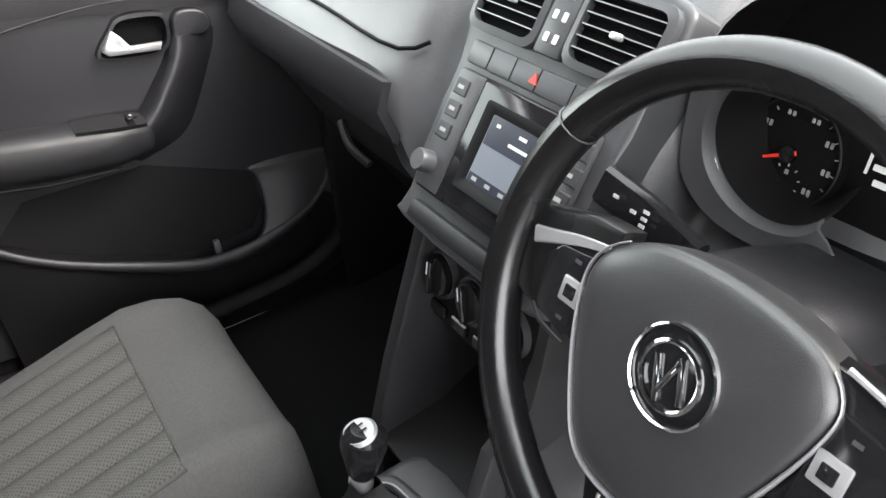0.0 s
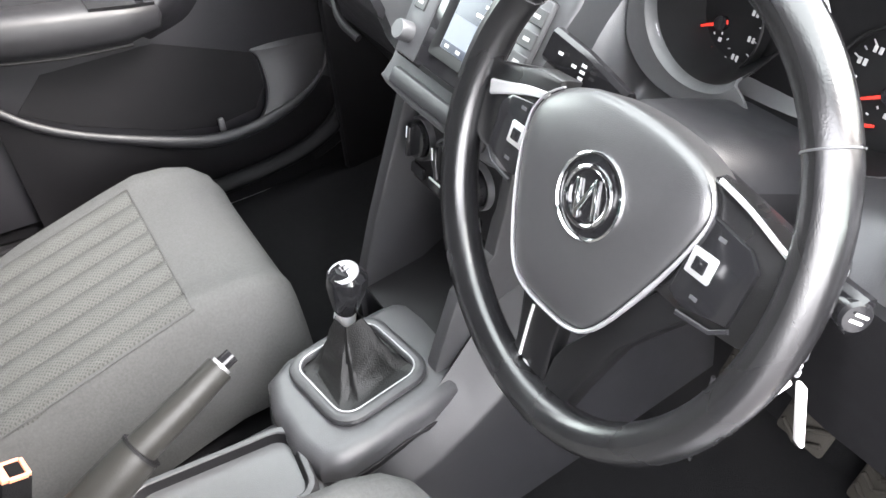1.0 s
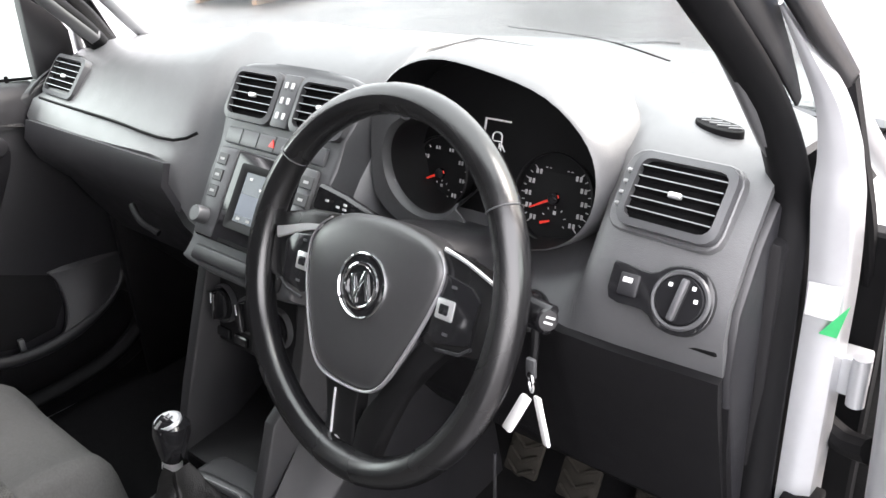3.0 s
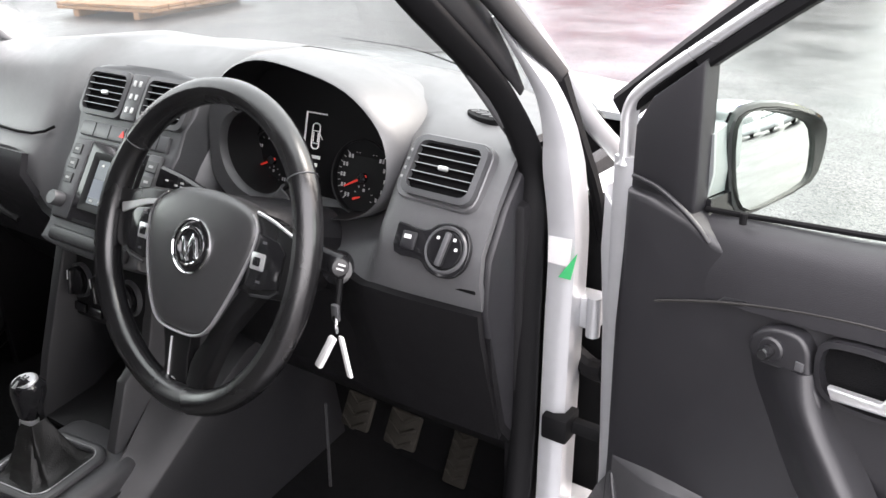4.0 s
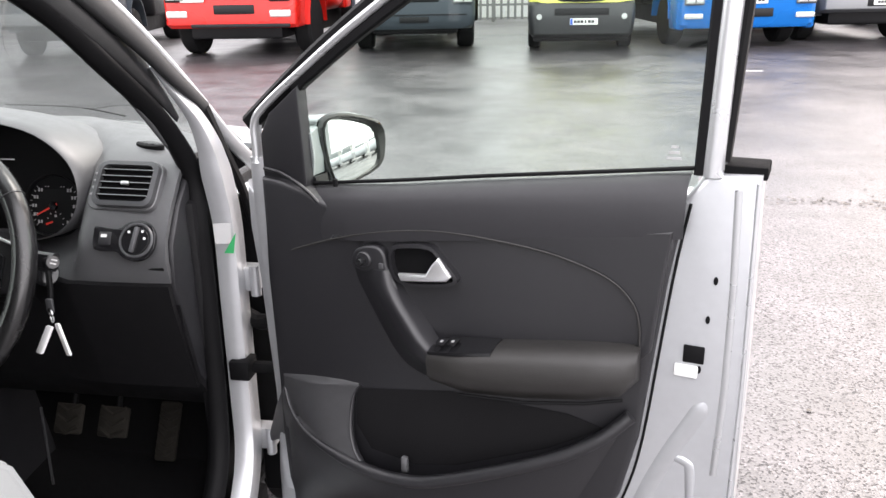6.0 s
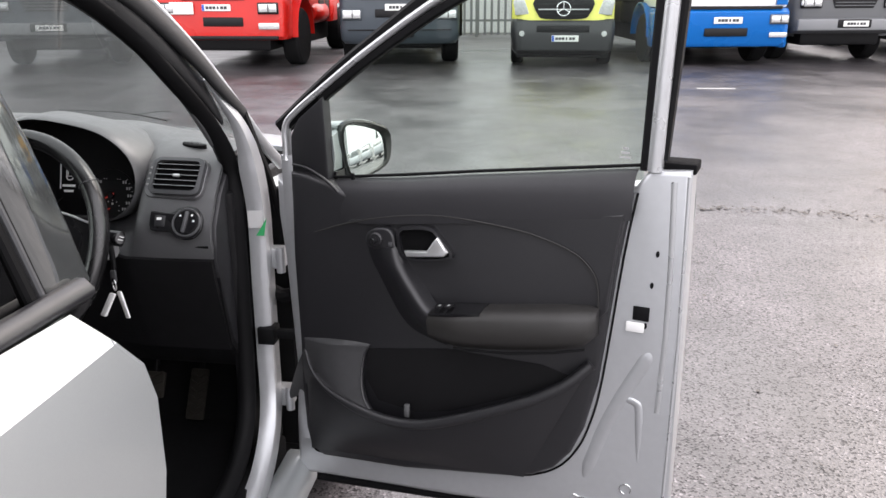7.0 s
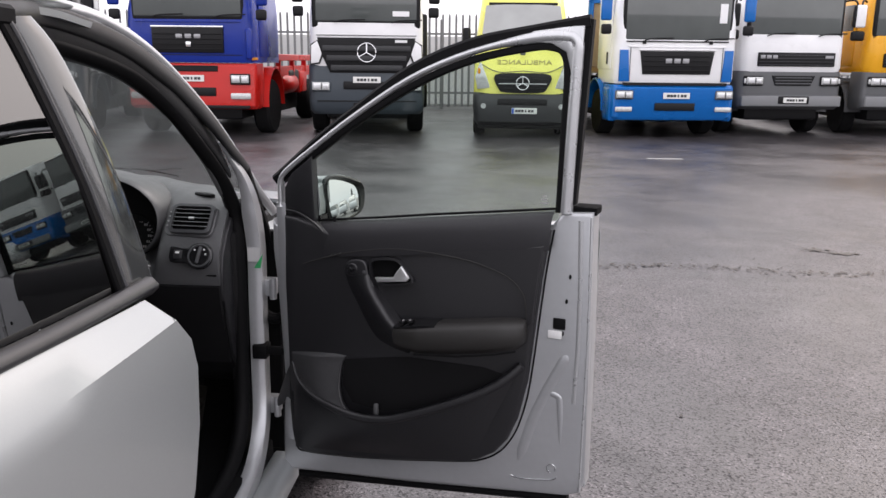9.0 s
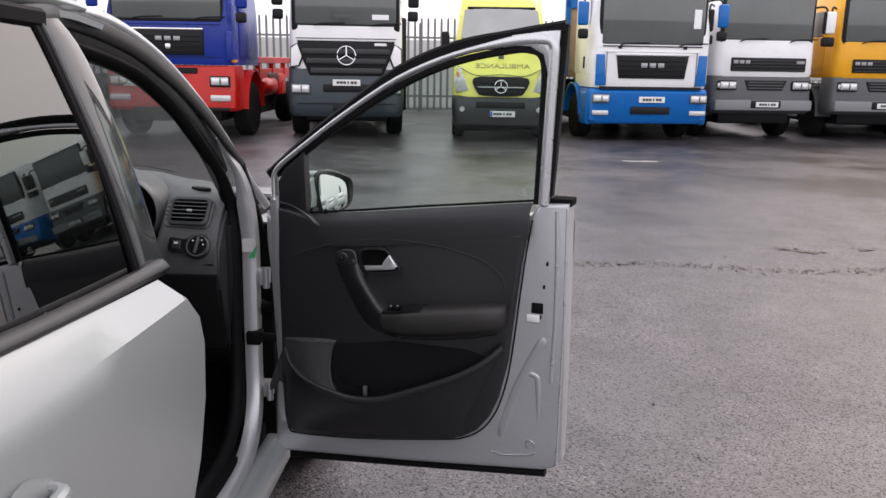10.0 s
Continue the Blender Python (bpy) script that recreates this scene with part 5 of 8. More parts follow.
    sail = [(0.042, 0.985), (0.042, 1.072), (0.062, 1.108), (0.124, 1.157), (0.130, 1.0), (0.128, 0.975)]
    dp("mirror_sail", prism(sail, -0.02, 0.006, 0.004, 2), M_TRIM, d, "dark mirror corner trim")
    pane = [(0.118, 0.97), (0.118, 1.157), (0.243, 1.243), (0.400, 1.338), (0.545, 1.398), (0.685, 1.427), (0.757, 1.418), (0.768, 1.37), (0.762, 1.04), (0.45, 1.0)]
    g = dp("door_glass", prism(pane, -0.020, -0.016), M_GLASS, d, "clear side window", 0)
    g.visible_shadow = False
    if s > 0:
        for k in range(3):
            dp("glass_mark", box(0.728, 1.078 + 0.008 * k, -0.0155, 0.020 - 0.005 * k, 0.0035, 0.0006), M_GREYPRINT, d, "etched glass mark")
    # trim panel
    trim = [(0.046, 1.000), (0.047, 0.82), (0.050, 0.62), (0.048, 0.50), (0.047, 0.40), (0.058, 0.352), (0.090, 0.336), (0.30, 0.357), (0.53, 0.398), (0.59, 0.415), (0.633, 0.443), (0.664, 0.484), (0.687, 0.540), (0.709, 0.642), (0.735, 0.90), (0.752, 1.020), (0.45, 0.984), (0.21, 0.957), (0.165, 0.972), (0.135, 0.986), (0.085, 0.998)]
    dp("door_trim", prism(trim, -0.014, 0.022, 0.010, 3), M_TRIM, d, "dark grey moulded door trim", 40)
    curve = [(0.105, 0.879), (0.18, 0.906), (0.277, 0.931), (0.393, 0.945), (0.531, 0.937), (0.607, 0.922), (0.660, 0.902), (0.692, 0.872), (0.704, 0.836), (0.706, 0.78)]
    cs = [(q.x, q.y) for q in smooth_path([(a, c, 0) for a, c in curve], 4)]
    upper_pad = [q for q in cs if q[0] > 0.178] + [(0.722, 0.80), (0.733, 0.92), (0.742, 0.986), (0.45, 0.950), (0.30, 0.938), (0.24, 0.930), (0.190, 0.916)]
    dp("upper_pad", prism(upper_pad, 0.018, 0.029, 0.004, 2), M_TRIM, d, "padded upper door trim", 12)
    dp("trim_crease", sweep([(a, c, 0.0285) for a, c in cs], rect(0.003, 0.003, 0.3), (0, 0, 1)), M_ARM, d, "raised trim line")
    belt_rows = []
    for u, v0, k in ((0.140, 0.984, 0.0), (0.160, 0.986, 0.35), (0.185, 0.989, 0.75), (0.22, 0.992, 1.0), (0.30, 1.000, 1.0), (0.45, 1.020, 1.0), (0.60, 1.038, 1.0), (0.70, 1.051, 1.0), (0.735, 1.055, 0.9), (0.754, 1.057, 0.6)):
        belt_rows.append([(u, v0 + a, w - 0.012 * (1 - k)) for a, w in ((0.004, -0.014), (0.003, -0.002), (-0.001, 0.008), (-0.008, 0.0165), (-0.018, 0.0228), (-0.031, 0.0266), (-0.047, 0.0286), (-0.066, 0.0295), (-0.082, 0.0288))])
    # pad colour raised above the trim's to carry the sheen along the window line
    dp("belt_pad", loft(belt_rows, thick=0.003), M_BELT, d, "rounded belt-line pad, lightened for the sky sheen", 60)
    dp("belt_weatherstrip", sweep([(0.132, 0.990, -0.013), (0.30, 1.010, -0.013), (0.45, 1.030, -0.013), (0.60, 1.048, -0.013), (0.765, 1.068, -0.013)], rect(0.006, 0.006, 0.3), (0, 0, 1)), M_RUBBER, d, "black glass weatherstrip")
    dp("pad_front_edge", sweep(smooth_path([(0.048, 1.014, 0.010), (0.084, 1.011, 0.016), (0.118, 0.999, 0.021), (0.144, 0.983, 0.0215), (0.160, 0.967, 0.0200)], 5), circle(0.0032, 8), (0, 0, 1)), M_TRIM, d, "rounded front edge of the pad", 60)
    dp("lock_pin", lathe([(0.004, 0.0), (0.004, 0.012), (0.0, 0.014)], 10, Matrix.Translation((0.190, 0.995, 0.010)) @ Matrix.Rotation(radians(-90), 4, "X")), M_RUBBER, d)
    # armrest
    ar = []
    for u, a, t0, t1, wd in ((0.372, 0.745, 0.0, 0.018, 0.060), (0.385, 0.752, 0.0, 0.045, 0.082), (0.45, 0.762, 0.0, 0.062, 0.088), (0.55, 0.778, 0.0, 0.066, 0.088), (0.64, 0.792, 0.0, 0.064, 0.086), (0.69, 0.797, 0.0, 0.056, 0.078), (0.708, 0.795, 0.0, 0.035, 0.060)):
        ar.append([(u, a + 0.008, 0.018), (u, a + 0.010, wd * 0.6), (u, a + 0.006, wd * 0.88), (u, a - 0.006, wd), (u, a - t1 * 0.7, wd * 0.98), (u, a - t1, wd * 0.86), (u, a - t1 - 0.012, 0.018)])
    dp("armrest", loft(ar, True, cap=True), M_ARM if s > 0 else M_CONSOLE, d, "padded dark grey armrest", 50)
    dp("armrest_seam", sweep([(0.44, 0.697, 0.080), (0.55, 0.708, 0.082), (0.64, 0.725, 0.080), (0.695, 0.738, 0.072)], rect(0.004, 0.006), (0, 0, 1)), M_RUBBER, d)
    dp("switch_panel", loft([[(0.383, 0.763, 0.030), (0.383, 0.759, 0.076)], [(0.43, 0.772, 0.026), (0.43, 0.768, 0.082)], [(0.492, 0.780, 0.026), (0.492, 0.778, 0.080)]], thick=0.006), M_GLOSSBLACK, d, "gloss black window switch panel")
    for k in range(2 if s > 0 else 1):
        dp("window_switch", box(0.402 + 0.019 * k, 0.7705 + 0.003 * k, 0.056, 0.014, 0.004, 0.026, 0.0015, 2), M_GLOSSBLACK, d, "window switch")
        dp("switch_print", box(0.402 + 0.019 * k, 0.7728 + 0.003 * k, 0.058, 0.004, 0.001, 0.007), M_GREYPRINT, d)
    # pull handle sweeping down into the armrest
    rows = []
    for (ru, rv, rw), (lu, lv), back in zip(((0.292, 0.872, 0.044), (0.301, 0.846, 0.050), (0.318, 0.820, 0.056), (0.338, 0.796, 0.061), (0.360, 0.770, 0.066), (0.385, 0.750, 0.070), (0.415, 0.737, 0.073), (0.455, 0.730, 0.074)), ((0.222, 0.868), (0.232, 0.836), (0.248, 0.806), (0.264, 0.776), (0.282, 0.744), (0.302, 0.714), (0.334, 0.690), (0.40, 0.672)), (1, 1, 1, 1, 0.9, 0.6, 0.3, 0.2)):
        l, r0 = Vector((lu, lv, 0.0215)), Vector((ru, rv, rw))
        row = []
        for f in (0.0, 0.25, 0.5, 0.72, 0.88, 1.0):
            q = l.lerp(r0, f)
            q.z = 0.0215 + (rw - 0.0215) * math.sin(f * math.pi / 2) ** 1.5
            row.append(tuple(q))
        e = (r0 - l)
        e.z = 0
        e.normalize()
        row.append((ru + e.x * 0.005, rv + e.y * 0.005, rw - 0.003))
        row.append((ru + e.x * 0.009, rv + e.y * 0.009, rw - 0.014 * back))
        row.append((ru + e.x * 0.012, rv + e.y * 0.012, rw + (0.020 - rw) * back))
        rows.append(row)
    rows = [list(r) for r in zip(*[smooth_path(c, 3) for c in zip(*rows)])]
    dp("pull_handle", loft(rows, thick=0.003), M_TRIM, d, "dark moulded pull handle", 60)
    plate2 = round2([(0.230, 0.876), (0.235, 0.896), (0.254, 0.907), (0.280, 0.909), (0.293, 0.896), (0.298, 0.870), (0.314, 0.842), (0.307, 0.828), (0.294, 0.842), (0.274, 0.864), (0.246, 0.864)], 3)
    dp("pull_handle_plate", prism(plate2, 0.020, 0.040, 0.009, 4), M_TRIM, d, "grey switch plate above the pull handle", 50)
    # inner handle: recess and chrome lever
    rec = round2([(0.300, 0.906), (0.325, 0.918), (0.372, 0.921), (0.392, 0.904), (0.419, 0.872), (0.404, 0.858), (0.335, 0.848), (0.304, 0.862)], 3)
    hb0 = [(0.356 + (u - 0.356) * 0.90, 0.884 + (v - 0.884) * 0.84) for u, v in rec]
    dp("handle_bezel", loft([[(u, v, 0.020) for u, v in rec], [(u, v, 0.036) for u, v in rec], [(u, v, 0.037) for u, v in hb0], [(u, v, 0.021) for u, v in hb0]], True), M_TRIM, d, "dark handle bezel", 50)
    # near-black plate: the shade of a deeper recess is put into its colour
    dp("handle_recess", prism(hb0, 0.022, 0.024), M_CARPET, d, "handle recess, near-black for its shade")
    lever = [(0.316, 0.868), (0.366, 0.873), (0.376, 0.890), (0.389, 0.905), (0.411, 0.876), (0.402, 0.866), (0.322, 0.856)]
    dp("door_lever", prism(lever, 0.032, 0.042, 0.004, 2), M_SATIN, d, "bright satin inner door handle", 50)
    if s > 0:
        dp("mirror_adjuster_base", lathe([(0.019, 0.030), (0.019, 0.044), (0.016, 0.046), (0.0, 0.046)], 20, Matrix.Translation((0.256, 0.886, -0.001)) @ Matrix.Diagonal((0.72, 0.72, 1, 1))), M_TRIM, d)
        dp("mirror_adjuster", lathe([(0.009, 0.045), (0.010, 0.056), (0.007, 0.061), (0.0, 0.061)], 16, Matrix.Translation((0.256, 0.886, -0.001)) @ Matrix.Diagonal((0.72, 0.72, 1, 1))), M_GLOSSBLACK, d, "mirror adjuster knob")
        for k in range(2):
            dp("lock_button", box(0.287 + 0.010 * k, 0.878 - 0.024 * k, 0.0405, 0.009, 0.010, 0.003, 0.001), M_PANEL, d)
    # map pocket with its rolled lip
    lip = smooth_path([(0.060, 0.600, 0.024), (0.085, 0.560, 0.040), (0.140, 0.527, 0.056), (0.235, 0.503, 0.066), (0.320, 0.499, 0.068), (0.404, 0.519, 0.066), (0.565, 0.591, 0.058), (0.650, 0.642, 0.046), (0.700, 0.690, 0.030)], 5)
    lip = [q + Vector((0, dv, 0)) for q in lip]
    dp("pocket_lip", sweep(lip, circle(0.011 if s > 0 else 0.0135, 12, 0.011), (0, 0, 1), scale=[0.30 + 0.70 * max(0.0, min(1.0, (q.x - 0.10) / 0.12)) * (1.0 if s > 0 else max(0.45, min(1.0, (0.66 - q.x) / 0.25))) for q in lip]), M_TRIM if s > 0 else M_CONSOLE, d, "rolled pocket lip", 50)
    front = [[(q.x, q.y, q.z) for q in lip]] + [[(0.06 + (q.x - 0.06) * (1 - (0.04 if s > 0 else 0.0) * k), q.y - (q.y - (0.345 if s > 0 else 0.300) - 0.09 * q.x) * k / 5, 0.022 + (q.z - 0.022) * (1 - (k / 5) ** 2)) for q in lip] for k in range(1, 6)]
    # passenger pocket front: same moulding, darkened in its colour for shade
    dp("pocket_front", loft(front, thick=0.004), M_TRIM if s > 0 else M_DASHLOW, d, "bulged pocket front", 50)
    arc = smooth_path([(0.222, 0.640, 0.025), (0.210, 0.622, 0.028), (0.206, 0.590, 0.036), (0.209, 0.555, 0.047), (0.222, 0.525, 0.058), (0.240, 0.508, 0.066)], 3)
    def lip_at(x):
        k = min(range(len(lip)), key=lambda i: abs(lip[i].x - x))
        return (lip[k].x, lip[k].y + 0.004, lip[k].z - 0.002)
    wing = []
    for f in (0.0, 0.2, 0.4, 0.6, 0.8, 1.0):
        wing.append([(0.060 + (q.x - 0.060) * f, q.y + dv + (0.615 - q.y) * (1 - f) * 0.55, 0.0245 + (q.z - 0.0245) * f ** 1.3 + (0.014 if q.z > 0.02 else 0.0) * math.sin(math.pi * f) ** 1.5) for q in [Vector((0.219, 0.650, 0.014))] + arc] + [lip_at(0.060 + 0.180 * f)])
    # flank paler than the trim: light on its upward slope is in the colour
    dp("pocket_wing", loft(wing, thick=0.004), M_GEAR if s > 0 else M_SIDE, d, "sloping pocket flank, paler for the light it catches", 60)
    dp("pocket_divider", sweep([q + Vector((0.002, dv, -0.006)) for q in arc], rect(0.006, 0.014, 0.4), (0, 0, 1)), M_TRIM, d, "", 60)
    # thin black sheet paints the shade inside the pocket
    dp("pocket_floor", prism([(0.215, 0.632 + dv), (0.212, 0.56 + dv), (0.24, 0.515 + dv), (0.33, 0.505 + dv), (0.41, 0.525 + dv), (0.57, 0.598 + dv), (0.66, 0.655 + dv), (0.60, 0.668), (0.40, 0.665)], 0.0225, 0.0235), M_DASHLOW, d, "inside of the pocket, blackened for its shade", 0)
    if s < 0:
        dp("lower_trim", prism([(0.50, 0.372), (0.79, 0.385), (0.80, 1.04), (0.745, 1.04), (0.70, 0.60), (0.62, 0.44)], -0.012, 0.012, 0.004, 2), M_TRIM, d, "dark rear edge of the trim")
    dp("bottle_tab", box(0.322, 0.520 + dv, 0.050, 0.012, 0.030, 0.010, 0.003, 2), M_DASH, d)
    if s > 0:
        # latch, plugs and pressings on the painted edge
        dp("latch_hole", box(0.779, 0.795, 0.001, 0.030, 0.028, 0.004, 0.003, 2), M_RUBBER, d, "dark latch opening")
        dp("latch_plate", box(0.770, 0.768, 0.003, 0.034, 0.020, 0.006, 0.003, 2), M_WHITEPRINT, d, "bright latch plate")
        for u, v in ((0.800, 0.912), (0.794, 0.852), (0.788, 0.772)):
            dp("rubber_plug", lathe([(0.004, -0.001), (0.004, 0.002), (0.0, 0.003)], 12, Matrix.Translation((u, v, 0)) @ Matrix.Diagonal((0.8, 1.5, 1, 1))), M_RUBBER, d)
        dp("pressed_ring", tube([(0.774 + 0.011 * math.cos(a), 0.421 + 0.011 * math.sin(a), 0.001) for a in np.linspace(-0.6, 4.6, 12)], 0.0016, 6, 1), M_CHROME, d)
        dp("pressed_line", tube([(0.672, 0.382, 0.001), (0.70, 0.378, 0.001), (0.775, 0.390, 0.001), (0.788, 0.400, 0.001)], 0.0018, 6, 2), M_CHROME, d)
        for path, wd in (([(0.802, 0.722, -0.001), (0.790, 0.695, -0.001), (0.759, 0.630, -0.001), (0.729, 0.556, -0.001), (0.703, 0.470, -0.001), (0.690, 0.420, -0.001)], 0.014), ([(0.752, 0.615, -0.001), (0.780, 0.613, -0.001), (0.789, 0.590, -0.001), (0.794, 0.470, -0.001)], 0.008)):
            rp = smooth_path(path, 5)
            dp("pressed_ridge", sweep(rp, circle(wd, 10, 0.0035), (0, 0, 1), scale=[min(1.0, 0.1 + 0.25 * i, 0.1 + 0.25 * (len(rp) - 1 - i)) for i in range(len(rp))]), M_JAMB, d, "", 80)
        dp("hem_edge", sweep([(0.846, 0.372, -0.004), (0.848, 0.75, -0.004), (0.842, 1.055, -0.004)], rect(0.006, 0.012, 0.45), (0, 0, 1)), M_FRAME, d, "bright folded panel edge", 60)
        dp("edge_step", sweep([(0.822, 0.60, 0.0), (0.826, 0.75, 0.0), (0.824, 0.90, 0.0), (0.818, 1.045, 0.0)], rect(0.010, 0.004, 0.4), (0, 0, 1)), M_FRAME, d, "", 60)
        # thin black strip paints the soft shade where trim meets silver
        dp("shell_ridge", sweep(smooth_path([(u + (0.006 if u > 0.3 else -0.006), v - (0.005 if v < 0.55 else 0), 0.0015) for u, v in trim[15:3:-1]], 4), rect(0.004, 0.005, 0.4), (0, 0, 1)), M_RUBBER, d)
        # mirror
        gp = [(-0.052, 1.080), (-0.072, 1.096), (-0.130, 1.092), (-0.205, 1.070), (-0.232, 1.050), (-0.232, 1.010), (-0.215, 0.983), (-0.150, 0.973), (-0.095, 0.970), (-0.072, 0.990), (-0.058, 1.030)]
        gp = round2([(w * 0.95 + 0.003, 1.030 + (v - 1.032) * 0.96) for w, v in gp], 2)
        cu, cv = -0.135, 1.030
        secs = []
        for u, k in ((0.142, 0.96), (0.138, 1.03), (0.120, 1.05), (0.085, 1.0), (0.045, 0.82), (0.015, 0.5)):
            secs.append([(u + 0.12 * (w - cu) * (-1 if k < 1.05 else -1), cv + (v - cv) * k, cu + (w - cu) * k) for w, v in gp])
        mb = loft(secs, True)
        mb.faces.new([v for v in mb.verts][-len(gp):])
        dp("mirror_housing", mb, M_SILVER, d, "silver door mirror housing", 60)
        dp("mirror_rim", sweep([(0.140 - 0.12 * (w - cu), cv + (v - cv) * 1.03, cu + (w - cu) * 1.03) for w, v in gp], circle(0.006, 8), (1, 0, 0), True), M_GLOSSBLACK, d, "black mirror rim")
        # slightly domed glass, tipped upwards
        domed = []
        gu = -0.127
        for k in np.linspace(0.94, 0.04, 9):
            ring = []
            for w, v in gp:
                dw, dv = (w - cu) * k, (v - cv) * k
                ring.append((0.142 - 0.12 * dw - 0.165 * dv - (dw * dw + dv * dv) / 2.4, cv + dv, gu + dw))
            domed.append(ring)
        inner = domed[0]
        dp("mirror_surround", loft([[(0.140 - 0.12 * (w - cu), cv + (v - cv) * 1.02, cu + (w - cu) * 1.02) for w, v in gp], [(0.150 - 0.12 * (w - cu), cv + (v - cv) * 1.0, cu + (w - cu) * 1.0) for w, v in gp], [(q[0] + 0.004, q[1], q[2]) for q in inner], [(q[0] - 0.012, q[1], q[2]) for q in inner]], True), M_ARM, d, "dark grey mirror surround", 50)
        dp("mirror_neck", loft([[(0.050, 1.002, w), (0.130, 1.002, w), (0.134, 1.03, w), (0.130, top, w), (0.060, top - 0.006, w)] for w, top in ((-0.016, 1.074), (-0.040, 1.082), (-0.070, 1.090))], True, cap=True), M_SILVER, d, "silver mirror neck", 40)
        mg = loft(domed, True)
        mg.faces.new([q for q in mg.verts][-len(gp):])
        dp("mirror_glass", mg, M_MIRROR, d, "mirror glass", 80)
        dp("mirror_foot", loft([[(0.06, 0.962, -0.015), (0.136, 0.962, -0.015), (0.136, 1.001, -0.015), (0.06, 1.001, -0.015)], [(0.05, 0.960, -0.06), (0.136, 0.962, -0.06), (0.136, 1.001, -0.06), (0.05, 1.0, -0.06)], [(0.06, 0.975, -0.105), (0.130, 0.978, -0.105), (0.130, 0.990, -0.105), (0.06, 0.99, -0.105)]], True, cap=True), M_GLOSSBLACK, d, "black mirror foot")
    return d


D_X, D_N = Vector((0.965, -0.262, 0)).normalized(), Vector((-0.262, -0.965, 0)).normalized()
driver_door = door(1, axes((0.81, 0.262, 0), D_X, (0, 0, 1), D_N), "driver_door", "open silver driver door with dark grey trim")
passenger_door = door(-1, axes((-0.750, 0.275, -0.012), (0, -1, 0), (0, 0, 1), (-1, 0, 0)), "passenger_door", "closed passenger door with dark grey trim")

M_SEALGLOSS = material("satin_black_seal", (0.011, 0.011, 0.012), 0.42, 0, 0.2, 60, 0.1, 900, spec=0.35)

# ---- body shell ----
shell = root("body_shell")
shell.parent = car
shell["label"] = "silver painted body shell"


def both(pts):
    return [pts, [(-x + 0.04, y, z) for x, y, z in pts]]


PIL = [(0.735, -0.74, 1.452), (0.675, -0.55, 1.470), (0.622, -0.36, 1.470), (0.640, -0.18, 1.430), (0.665, -0.04, 1.365), (0.700, 0.10, 1.255), (0.722, 0.205, 1.135), (0.738, 0.275, 1.010), (0.742, 0.293, 0.900), (0.742, 0.290, 0.750), (0.742, 0.285, 0.560), (0.748, 0.262, 0.430), (0.760, 0.175, 0.345), (0.772, 0.03, 0.305), (0.780, -0.25, 0.300), (0.785, -0.62, 0.302)]
SEAL = [(0.700, -0.74, 1.410), (0.650, -0.56, 1.428), (0.606, -0.39, 1.425), (0.632, -0.16, 1.372), (0.655, -0.02, 1.295), (0.678, 0.065, 1.215), (0.688, 0.190, 1.110), (0.695, 0.268, 1.000), (0.700, 0.262, 0.900), (0.702, 0.255, 0.750), (0.702, 0.248, 0.570), (0.706, 0.22, 0.440), (0.715, 0.14, 0.365), (0.722, 0.0, 0.335), (0.725, -0.25, 0.332), (0.725, -0.60, 0.334)]
